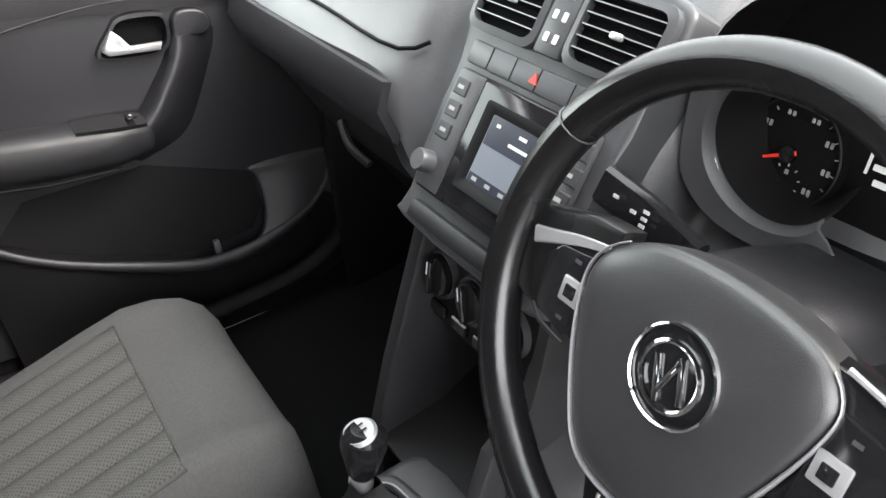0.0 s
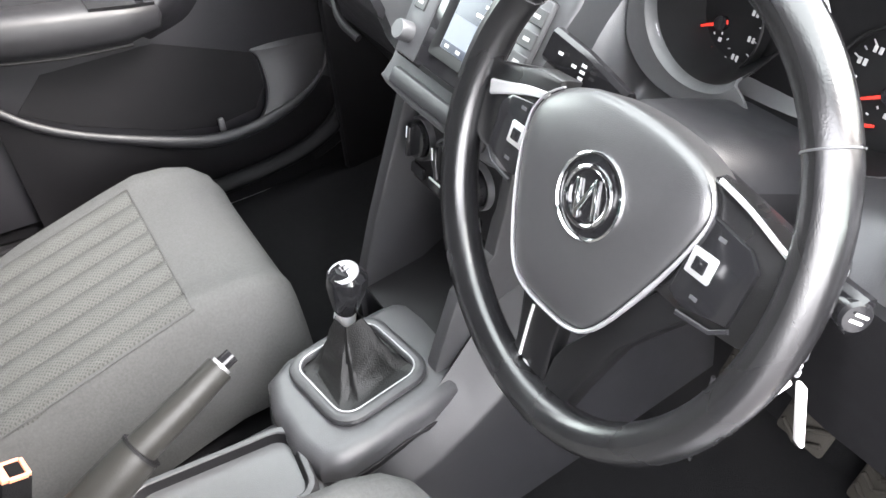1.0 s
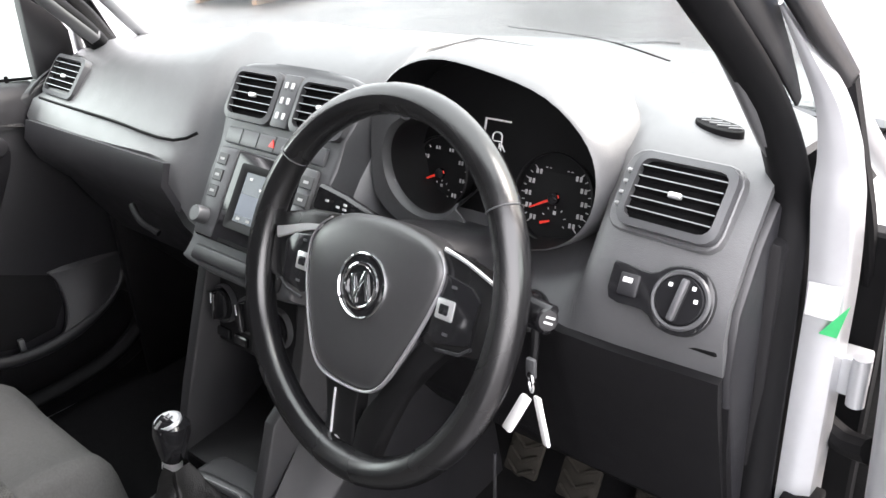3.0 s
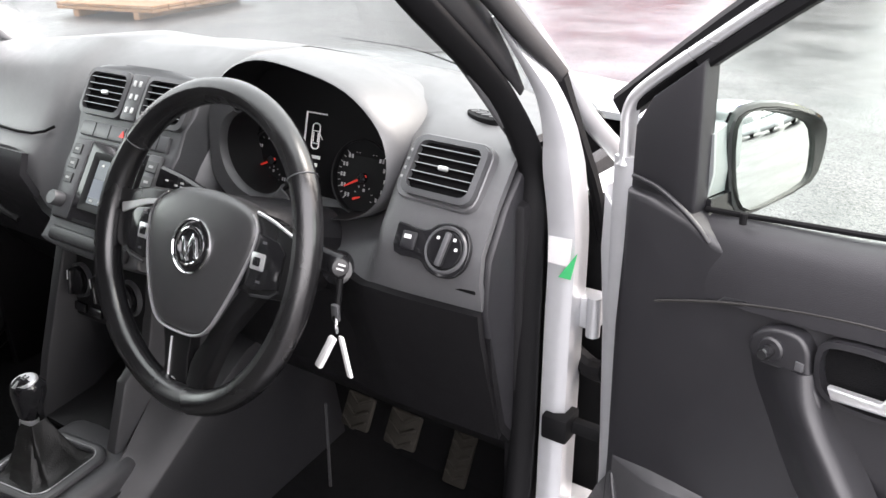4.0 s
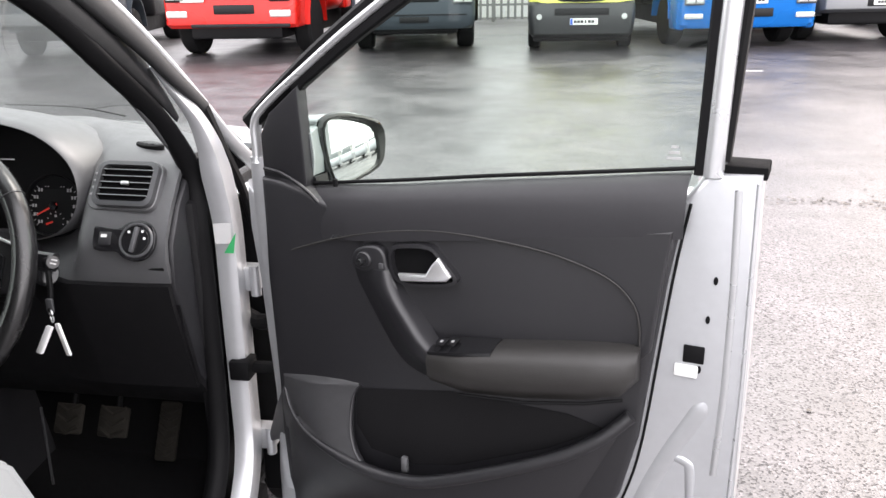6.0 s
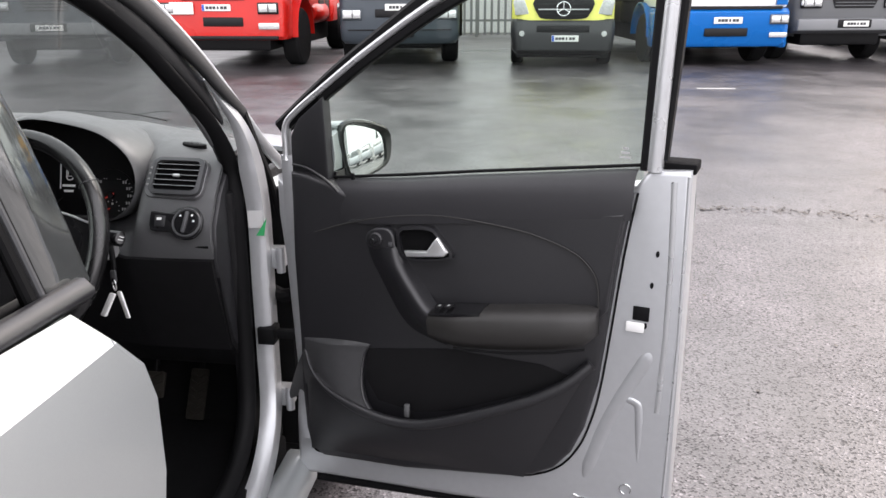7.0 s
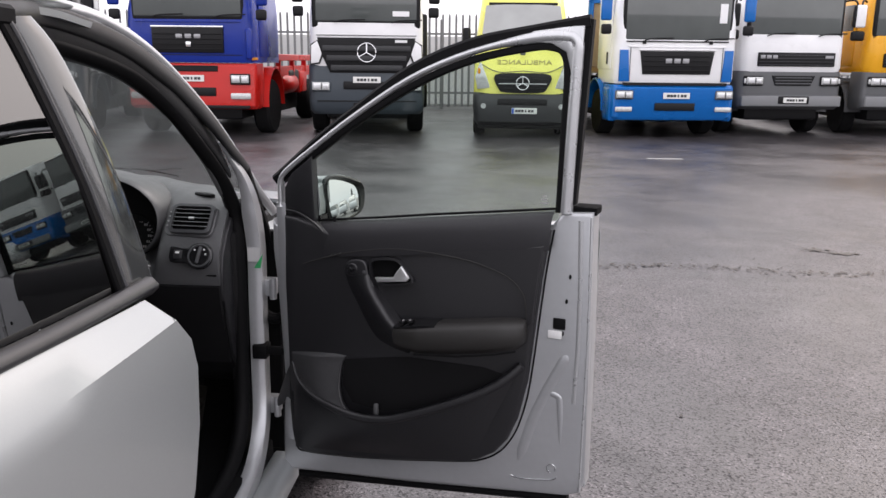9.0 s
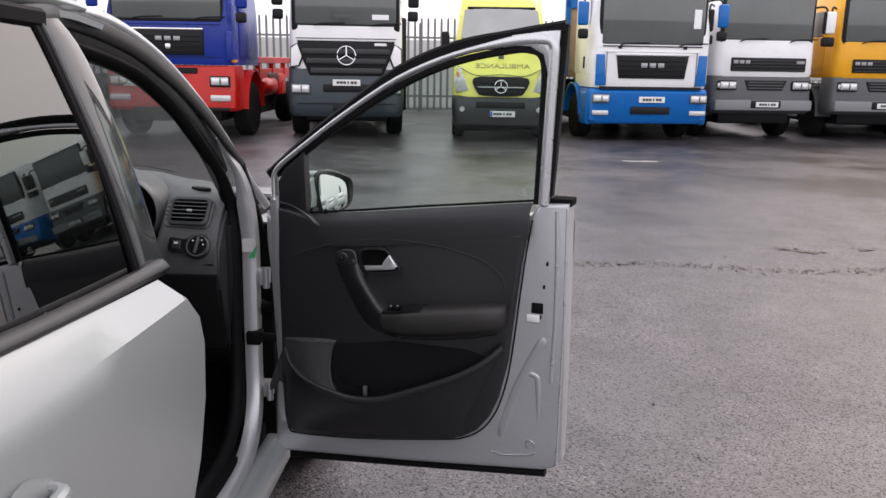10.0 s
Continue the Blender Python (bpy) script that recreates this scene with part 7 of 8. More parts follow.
def lamp_detail(parent, x, y, z, w, h):
    """Stepped reflectors and a dark divider behind a headlamp lens."""
    part("reflector", box(x - w * 0.22, y, z + h * 0.04, w * 0.40, 0.010, h * 0.62, h * 0.20, 3), M_SATIN, parent, "bright reflector")
    part("reflector", box(x + w * 0.26, y, z + h * 0.02, w * 0.30, 0.010, h * 0.50, h * 0.16, 3), M_SATIN, parent, "bright reflector")
    part("lamp_divider", box(x + w * 0.04, y - 0.002, z, w * 0.04, 0.008, h * 0.9), P_BLACK, parent)
    part("lamp_edge", box(x, y - 0.002, z - h * 0.44, w * 0.96, 0.008, h * 0.08), P_BLACK, parent)


def screen_surround(parent, y, z, w, h, bev=0.05):
    """Black rubber round a windscreen, with a deeper band below it."""
    part("screen_surround", box(0, y + 0.006, z - 0.02, w + 0.07, 0.10, h + 0.10, bev, 3), P_BLACK, parent, "black windscreen surround")


def rest(ob, label, category, group="parked vehicles in a row"):
    return tagged(ob, label, category, group)


# blue and red chassis truck
def blue_truck():
    t = rest(root("truck", row_place(-5.58, 0.0, -7.0)), "chassis truck with blue cab and red bumper on wet asphalt", "truck")
    w = 2.20
    part("cab", cab_loft(w, 2.1, ((1.30, 0.02, 1.0), (1.36, 0.0, 1.0), (1.95, 0.01, 1.0), (2.20, 0.03, 0.995), (2.75, 0.22, 0.95), (2.95, 0.40, 0.90))), P_BLUE, t, "blue cab", 40)
    screen_surround(t, 0.055, 2.44, w * 0.86, 0.74)
    part("windscreen", box(0, 0.05, 2.44, w * 0.86, 0.10, 0.74, 0.03, 3), P_GLASS, t, "dark windscreen")
    part("panel_crease", box(0, -0.002, 1.99, w * 0.84, 0.014, 0.022, 0.006, 2), P_BLUE, t)
    part("panel_gap", box(0, 0.001, 1.43, w * 0.86, 0.012, 0.012), P_BLACK, t)
    part("grille", box(0.0, -0.012, 1.685, 1.26, 0.05, 0.44, 0.02, 2), P_BLACK, t, "black upper grille")
    for k in range(4):
        part("grille_slat", box(0.0, -0.045, 1.53 + 0.085 * k, 1.20, 0.02, 0.018, 0.004, 1), P_BLACK, t)
    part("grille_bright_edge", box(0.0, -0.035, 1.905, 1.28, 0.03, 0.035, 0.01, 2), M_CHROME, t, "bright grille edge")
    for dx in (-0.14, 0.02, 0.18):
        part("badge_bar", box(dx, -0.05, 1.745, 0.115, 0.014, 0.075, 0.012, 2), M_RIM, t, "plain satin badge bar")
    part("badge_emblem", box(0.02, -0.05, 1.61, 0.09, 0.02, 0.09, 0.03, 2), M_CHROME, t)
    part("bumper", cab_loft(w + 0.10, 0.75, ((0.50, 0.06, 0.97), (0.56, 0.0, 1.0), (1.20, 0.0, 1.0), (1.29, 0.05, 0.99))), P_RED, t, "red bumper", 40)
    part("bumper_recess", box(-0.05, -0.004, 1.20, 1.1, 0.03, 0.10, 0.01, 1), P_BLACK, t, "dark gap above the bumper")
    part("bumper_grille", box(0.1, -0.004, 0.80, 0.70, 0.03, 0.15, 0.02, 2), P_BLACK, t, "black lower grille")
    part("front_step", box(0.2, -0.03, 0.54, 1.7, 0.06, 0.06, 0.015, 2), P_BLACK, t)
    for s in (-1, 1):
        h = part("headlamp", box(s * 0.89, -0.012, 1.02, 0.36, 0.05, 0.19, 0.02, 2), P_BLACK, t, "headlamp unit")
        part("lamp_lens", box(s * 0.89, -0.034, 1.02, 0.31, 0.03, 0.145, 0.02, 2), P_LAMP, h)
        lamp_detail(h, s * 0.89, -0.050, 1.02, 0.31, 0.145)
        part("fog_lamp", box(s * 0.89, -0.015, 0.73, 0.36, 0.04, 0.11, 0.02, 2), P_LAMP, t, "fog lamp")
        part("corner_deflector", box(s * 1.06, 0.03, 1.62, 0.10, 0.10, 0.52, 0.04, 3), P_WHITE if s < 0 else P_BLUE, t, "corner deflector")
        part("mudguard", loft([[(s * (w / 2 - 0.26 + 0.40 * k), 1.15 + 0.62 * math.cos(a), 0.52 + 0.70 * math.sin(a)) for a in np.linspace(0.0, math.pi, 12)] for k in (0, 1)], thick=0.03), P_RED, t, "red mudguard", 50)
        wheel_unit(t, s * (w / 2 - 0.05), 1.15, 0.50, 0.30, s)
        part("door", box(s * (w / 2 + 0.004), 1.15, 2.05, 0.02, 1.2, 1.3, 0.03, 2), P_BLUE, t, "blue cab door")
        part("side_marker", box(s * 1.10, 0.12, 1.37, 0.16, 0.06, 0.05, 0.01, 1), P_AMBER, t)
    for s in (-1, 1):
        part("cab_step", box(s * 1.03, 0.30, 0.66, 0.20, 0.42, 0.26, 0.03, 2), P_CHARCOAL, t, "dark cab step")
    part("white_panel", box(-0.60, -0.03, 1.02, 0.42, 0.02, 0.20, 0.01, 1), P_PLATE, t, "pale paper sheet on the bumper")
    plate(Matrix.Translation((0.0, -0.012, 1.03)), t)
    wipers(t, w, 2.06, -0.01)
    mirrors(t, w, 2.45, P_BLUE)
    chassis(t, w, 1.8, 7.2, 1.05, P_RED, 5.2)
    part("side_rail", box(1.02, 4.4, 1.40, 0.09, 4.8, 0.13, 0.01, 1), P_RED, t, "red upper side rail")
    part("side_rail", box(1.00, 4.4, 1.12, 0.06, 4.8, 0.22, 0.01, 1), P_RED, t, "red lower side rail")
    for y in (2.3, 3.5, 4.7, 5.9):
        part("rail_post", box(1.0, y, 1.15, 0.10, 0.10, 0.52, 0.01, 1), P_RED, t)
    part("air_tank", lathe([(0.0, -0.55), (0.16, -0.54), (0.21, -0.46), (0.21, 0.46), (0.16, 0.54), (0.0, 0.55)], 20, axes((0.92, 3.1, 0.86), (1, 0, 0), (0, 0, 1), (0, -1, 0))), P_RED, t, "red cylindrical air tank")
    part("battery_box", box(0.86, 4.3, 0.88, 0.42, 0.7, 0.46, 0.04, 2), P_RED, t, "red battery box")


def white_grey_truck():
    t = rest(root("truck", row_place(-2.50, 0.3)), "truck with white cab and slate grey bumper", "truck")
    w = 2.04
    part("cab", cab_loft(w, 2.0, ((1.22, 0.03, 0.98), (1.30, 0.0, 1.0), (2.10, 0.02, 1.0), (2.25, 0.05, 0.99), (2.85, 0.24, 0.94), (3.0, 0.40, 0.9))), P_WHITE, t, "white cab", 40)
    screen_surround(t, 0.062, 2.43, w * 0.92, 0.88)
    part("windscreen", box(0, 0.06, 2.45, w * 0.90, 0.10, 0.84, 0.04, 3), P_GLASS, t, "dark windscreen")
    part("panel_gap", box(0, 0.006, 1.80, w * 0.88, 0.012, 0.012), P_BLACK, t)
    part("air_intake", box(1.10, 2.35, 1.35, 0.24, 0.40, 1.9, 0.05, 2), P_BLACK, t, "black air intake stack behind the cab")
    part("air_intake", box(-1.05, 2.35, 1.15, 0.20, 0.40, 1.3, 0.05, 2), P_BLACK, t, "black stack behind the cab")
    gr = [(-0.88, 1.76), (0.88, 1.76), (0.80, 1.45), (0.66, 1.14), (-0.66, 1.14), (-0.80, 1.45)]
    part("grille", prism(gr, 0.0, 0.035, 0.012, 2, m=axes((0, 0.005, 0), (1, 0, 0), (0, 0, 1), (0, -1, 0))), P_BLACK, t, "black tapered grille")
    for k, (z, ww) in enumerate(((1.23, 1.30), (1.40, 1.44), (1.57, 1.58))):
        part("grille_slat", box(0.0, -0.048, z, ww, 0.035, 0.105, 0.03, 3), P_SLAT, t, "broad dark grille slat")
    part("badge_ring", tube([(0.165 * math.cos(a), -0.065, 1.50 + 0.165 * math.sin(a)) for a in np.linspace(0, 6.283, 24, endpoint=False)], 0.013, 8, 1, True), M_CHROME, t, "chrome ring badge")
    for a in (90, 210, 330):
        part("badge_spoke", tube([(0, -0.065, 1.50), (0.16 * math.cos(radians(a)), -0.065, 1.50 + 0.16 * math.sin(radians(a)))], 0.012, 6, 0), M_CHROME, t)
    part("model_badge", box(0.62, -0.04, 1.70, 0.22, 0.015, 0.05, 0.005, 1), M_SATIN, t, "plain model badge bar")
    part("bumper", cab_loft(w + 0.06, 0.8, ((0.40, 0.08, 0.94), (0.48, 0.0, 0.99), (0.64, -0.04, 1.0), (1.10, -0.03, 1.0), (1.28, 0.02, 1.0))), P_SLATE, t, "slate grey bumper", 40)
    part("bumper_line", box(0, -0.045, 0.64, 1.8, 0.02, 0.02, 0.005, 1), P_BLACK, t)
    part("bumper_grille", box(0.0, -0.04, 0.92, 0.85, 0.03, 0.14, 0.02, 2), P_BLACK, t)
    part("bumper_lower_grille", box(0.0, -0.03, 0.56, 0.5, 0.03, 0.10, 0.02, 2), P_BLACK, t)
    for s in (-1, 1):
        lam = [(s * 0.88, 1.70), (s * 0.99, 1.62), (s * 1.0, 1.30), (s * 0.86, 1.32), (s * 0.80, 1.48)]
        part("corner_lamp", prism(lam, 0.0, 0.05, 0.015, 2, m=axes((0, 0.02, 0), (1, 0, 0), (0, 0, 1), (0, -1, 0))), P_WHITE, t, "white corner deflector")
        part("deflector_gap", prism([(x * 1.0 + s * (-0.022 if abs(x) < 0.9 else 0.012), z + (0.022 if z > 1.5 else -0.022)) for x, z in lam], 0.0, 0.038, m=axes((0, 0.02, 0), (1, 0, 0), (0, 0, 1), (0, -1, 0))), P_BLACK, t, "dark gap round the deflector")
        h = part("headlamp", box(s * 0.83, -0.03, 0.90, 0.36, 0.05, 0.20, 0.02, 2), P_SLATE, t, "headlamp unit")
        part("lamp_lens", box(s * 0.83, -0.052, 0.90, 0.31, 0.03, 0.15, 0.02, 2), P_LAMP, h)
        lamp_detail(h, s * 0.83, -0.068, 0.90, 0.31, 0.15)
        wheel_unit(t, s * (w / 2 - 0.10), 1.25, 0.46, 0.30, s)
        part("mudguard", loft([[(s * (w / 2 - 0.28 + 0.32 * k), 1.25 + 0.60 * math.cos(a), 0.50 + 0.62 * math.sin(a)) for a in np.linspace(0, math.pi, 10)] for k in (0, 1)], thick=0.03), P_SLATE, t, "grey mudguard", 50)
        part("door", box(s * (w / 2 + 0.004), 1.1, 2.0, 0.02, 1.1, 1.3, 0.03, 2), P_WHITE, t, "white cab door")
    plate(Matrix.Translation((0.0, -0.055, 1.02)), t, blue=False)
    wipers(t, w, 2.02, -0.01)
    mirrors(t, w, 2.55, P_BLACK)
    chassis(t, w, 1.9, 6.8, 0.95, P_BLACK, 5.0)
    part("windscreen_sheet", box(0.62, 0.002, 2.18, 0.30, 0.01, 0.09, 0.004, 1), P_WHITE, t, "white paper in the windscreen")


def ambulance():
    t = rest(root("ambulance_van", row_place(0.31, 0.0, -8.0)), "yellow ambulance van with dark bumper", "van")
    w = 1.78
    body = [(0.36, 0.02, 0.94), (0.45, -0.04, 0.99), (0.80, -0.02, 1.0), (1.15, 0.02, 1.0), (1.30, 0.20, 1.0), (1.62, 0.55, 0.99), (1.90, 0.72, 0.97), (2.45, 1.08, 0.90), (2.62, 1.25, 0.88)]
    part("van_body", cab_loft(w, 5.5, body, 0.30, 5), P_YELLOW, t, "yellow van body", 45)
    part("windscreen", loft([[(-0.76, 0.70, 1.87), (-0.4, 0.64, 1.85), (0.4, 0.64, 1.85), (0.76, 0.70, 1.87)], [(-0.70, 1.03, 2.40), (-0.35, 0.99, 2.42), (0.35, 0.99, 2.42), (0.70, 1.03, 2.40)]], thick=0.03), P_PALEGLASS, t, "windscreen with the sky's reflection in its pale grey", 50)
    gr = round2([(-0.50, 1.14), (0.0, 1.17), (0.50, 1.14), (0.44, 0.90), (0.30, 0.82), (-0.30, 0.82), (-0.44, 0.90)], 3)
    part("grille", prism(gr, 0.0, 0.05, 0.02, 2, m=axes((0, 0.0, 0), (1, 0, 0), (0, 0, 1), (0, -1, 0))), P_BLACK, t, "black grille")
    for k in range(3):
        part("grille_slat", box(0, -0.055, 0.90 + 0.08 * k, 0.86, 0.02, 0.018, 0.005, 1), M_SATIN if k == 1 else P_BLACK, t)
    part("badge_ring", tube([(0.115 * math.cos(a), -0.075, 0.99 + 0.115 * math.sin(a)) for a in np.linspace(0, 6.283, 22, endpoint=False)], 0.012, 8, 1, True), M_CHROME, t, "chrome ring badge")
    for a in (90, 210, 330):
        part("badge_spoke", tube([(0, -0.075, 0.99), (0.11 * math.cos(radians(a)), -0.075, 0.99 + 0.11 * math.sin(radians(a)))], 0.010, 6, 0), M_CHROME, t)
    part("bumper", cab_loft(w + 0.02, 0.6, ((0.22, 0.06, 0.90), (0.30, -0.05, 0.97), (0.56, -0.09, 1.0), (0.76, -0.06, 1.0), (0.82, 0.0, 0.98)), 0.25, 5), P_SLAT, t, "charcoal bumper", 45)
    part("undertray", box(0, 0.75, 0.26, w * 0.9, 1.2, 0.20, 0.03, 2), P_BLACK, t, "black underside")
    part("bonnet_gap", tube([(-0.80, 0.20, 1.345), (-0.45, 0.035, 1.185), (0.0, 0.015, 1.205), (0.45, 0.035, 1.185), (0.80, 0.20, 1.345)], 0.008, 6, 4), P_GREY, t, "dark bonnet gap")
    part("screen_band", box(0, 1.045, 2.435, 1.30, 0.03, 0.05, 0.01, 2), P_BLACK, t, "dark band above the windscreen")
    for sx in (-0.5, 0.5):
        part("marker_lamp", box(sx, 1.035, 2.40, 0.10, 0.03, 0.03, 0.008, 1), P_LAMP, t, "small pale marker lamp")
    part("bumper_grille", box(0, -0.085, 0.66, 0.9, 0.03, 0.12, 0.02, 2), P_BLACK, t)
    for s in (-1, 1):
        lam = [(s * 0.80, 1.30), (s * 0.86, 1.10), (s * 0.82, 0.88), (s * 0.58, 0.90), (s * 0.66, 1.12), (s * 0.76, 1.36)]
        h = part("headlamp", prism(lam, -0.18, 0.03, 0.015, 2, m=axes((0, 0.02, 0), (1, 0, 0), (0, 0, 1), (0, -1, 0))), P_LAMP, t, "clear headlamp")
        part("indicator", box(s * 0.79, -0.012, 1.20, 0.05, 0.02, 0.10, 0.01, 1), P_AMBER, h)
        part("fog_lamp", lathe([(0.05, 0.0), (0.045, 0.02), (0.0, 0.02)], 16, axes((s * 0.70, -0.07, 0.58), (1, 0, 0), (0, 0, 1), (0, -1, 0))), P_LAMP, t)
        wheel_unit(t, s * (w / 2 - 0.10), 0.95, 0.35, 0.22, s)
        wheel_unit(t, s * (w / 2 - 0.10), 4.4, 0.35, 0.22, s)
        a = part("mirror_arm", tube([(s * 0.86, 0.95, 1.75), (s * 1.0, 0.90, 1.75)], 0.03, 8, 0), P_BLACK, t)
        part("mirror_head", box(s * 1.06, 0.90, 1.82, 0.16, 0.12, 0.34, 0.05, 3), P_BLACK, a, "black mirror head")
    plate(Matrix.Translation((0.04, -0.10, 0.50)), t, 0.46, 0.105)
    part("bonnet_emblem", box(0.0, 0.34, 1.52, 0.10, 0.03, 0.07, 0.02, 2), P_GREY, t)
    # the word on the bonnet reads right in a driving mirror
    cu = bpy.data.curves.new("bonnet_word", "FONT")
    cu.body = "AMBULANCE"
    cu.size = 0.172
    cu.align_x = "CENTER"
    cu.align_y = "CENTER"
    cu.extrude = 0.003
    tmp = bpy.data.objects.new("tmp_word", cu)
    me = bpy.data.meshes.new_from_object(tmp)
    bpy.data.objects.remove(tmp)
    b = bmesh.new()
    b.from_mesh(me)
    b.transform(Matrix.Diagonal((-1, 1, 1, 1)))
    nrm = Vector((0, -0.66, 0.75)).normalized()
    b.transform(axes(Vector((0.03, 0.255, 1.350)) + nrm * 0.006, (1, 0, 0), Vector((1, 0, 0)).cross(nrm) * -1, nrm))
    part("bonnet_word", b, P_OLIVE, t, "dark mirrored word AMBULANCE", 0)


def blue_white_truck():
    t = rest(root("flatbed_truck", row_place(3.13, 0.0)), "flatbed truck with white cab and bright blue bumper", "truck")
    w = 2.26
    part("cab", cab_loft(w, 1.30, ((1.0, 0.03, 0.98), (1.10, 0.0, 1.0), (1.95, 0.01, 1.0), (2.15, 0.04, 0.99), (2.85, 0.24, 0.94), (3.0, 0.42, 0.9))), P_WHITE, t, "white cab", 40)
    screen_surround(t, 0.055, 2.325, w * 0.87, 1.13, 0.06)
    part("windscreen", box(0.0, 0.05, 2.325, w * 0.87, 0.10, 1.13, 0.05, 3), P_GLASS, t, "dark windscreen")
    for sx in (-1, 1):
        part("panel_gap", box(sx * 0.86, 0.0, 1.36, 0.010, 0.02, 0.62), P_GREY, t)
    part("grille_lip", box(0.01, -0.012, 1.605, 1.42, 0.05, 0.030, 0.012, 2), P_WHITE, t, "white lip over the grille")
    part("cowl", box(0, -0.004, 1.752, w * 0.84, 0.03, 0.02, 0.006, 1), P_BLACK, t, "black screen edge")
    part("panel_line", box(0, -0.008, 1.66, w * 0.80, 0.020, 0.030, 0.008, 2), P_WHITE, t)
    gr = [(-0.68, 1.58), (0.70, 1.58), (0.64, 1.17), (-0.62, 1.17)]
    part("grille", prism(gr, 0.0, 0.03, 0.012, 2, m=axes((0, 0.005, 0), (1, 0, 0), (0, 0, 1), (0, -1, 0))), P_BLACK, t, "black grille")
    for k in range(4):
        part("grille_slat", box(0.0, -0.035, 1.24 + 0.085 * k, 1.22, 0.02, 0.02, 0.004, 1), P_BLACK, t)
    for dx in (-0.155, 0.005, 0.165):
        part("badge_bar", box(dx, -0.045, 1.41, 0.12, 0.014, 0.085, 0.012, 2), M_RIM, t, "plain satin badge bar")
    part("bumper", cab_loft(w + 0.06, 0.8, ((0.34, 0.05, 0.97), (0.40, 0.0, 1.0), (0.92, -0.02, 1.0), (0.98, 0.03, 0.99))), P_SKY, t, "bright blue bumper", 40)
    part("bumper_gap", box(0, 0.0, 0.995, w * 0.86, 0.04, 0.05), P_BLACK, t)
    part("bumper_grille", box(0.02, -0.022, 0.585, 0.76, 0.03, 0.14, 0.015, 2), P_BLACK, t, "black lower grille")
    for s in (-1, 1):
        h = part("headlamp", box(s * 0.94, -0.025, 0.80, 0.34, 0.04, 0.165, 0.02, 2), P_GREY, t, "headlamp unit")
        part("lamp_lens", box(s * 0.94, -0.044, 0.80, 0.30, 0.03, 0.13, 0.02, 2), P_LAMP, h)
        lamp_detail(h, s * 0.94, -0.060, 0.80, 0.30, 0.13)
        part("bumper_step", box(s * (w / 2 - 0.03), 0.36, 0.62, 0.16, 0.50, 0.62, 0.05, 3), P_SKY, t, "blue step behind the bumper")
        part("fog_lamp", box(s * 0.94, -0.025, 0.54, 0.32, 0.04, 0.09, 0.02, 2), P_LAMP, t, "fog lamp")
        st = [(s * 0.86, 1.04), (s * 1.06, 1.04), (s * 1.06, 1.60), (s * 0.90, 1.60)]
        part("corner_deflector", prism(st, 0.0, 0.03, 0.010, 2, m=axes((0, 0.01, 0), (1, 0, 0), (0, 0, 1), (0, -1, 0))), P_SKY, t, "bright blue corner strip")
        wheel_unit(t, s * (w / 2 - 0.14), 1.15, 0.44, 0.28, s)
        part("mudguard", loft([[(s * (w / 2 - 0.26 + 0.33 * k), 1.15 + 0.58 * math.cos(a), 0.48 + 0.60 * math.sin(a)) for a in np.linspace(0, math.pi, 10)] for k in (0, 1)], thick=0.03), P_SKY, t, "blue mudguard", 50)
        part("door", box(s * (w / 2 + 0.004), 0.75, 1.95, 0.02, 0.9, 1.4, 0.03, 2), P_WHITE, t, "white cab door")
        part("door_grab", box(s * (w / 2 + 0.02), 0.50, 1.45, 0.03, 0.06, 0.22, 0.01, 2), P_BLACK, t)
        part("washer_box", box(s * 0.62, -0.012, 1.735, 0.07, 0.03, 0.06, 0.01, 1), P_BLACK, t)
    plate(Matrix.Translation((0.04, -0.035, 0.785)), t, 0.50, 0.11, False)
    wipers(t, w, 1.76, -0.02)
    mirrors(t, w, 2.30, P_SKY)
    chassis(t, w, 1.8, 7.0, 0.95, P_BLACK, 5.2)
    part("headboard", box(0, 1.75, 1.95, 2.4, 0.08, 1.35, 0.02, 1), P_BOARD, t, "tan headboard")
    for x in (-1.2, 1.2):
        part("headboard_post", box(x, 1.70, 1.95, 0.10, 0.10, 1.5, 0.01, 1), P_SKY, t, "blue headboard post")
    part("headboard_rail", box(0, 1.70, 2.62, 2.5, 0.10, 0.22, 0.01, 1), P_SKY, t, "blue headboard rail")
    part("flat_deck", box(0, 4.8, 1.22, 2.4, 5.2, 0.14, 0.02, 1), P_BOARD, t, "timber flat deck")
    part("windscreen_notice", box(0.82, -0.006, 2.25, 0.14, 0.01, 0.34, 0.004, 1), P_WHITE, t, "white notice in the windscreen")


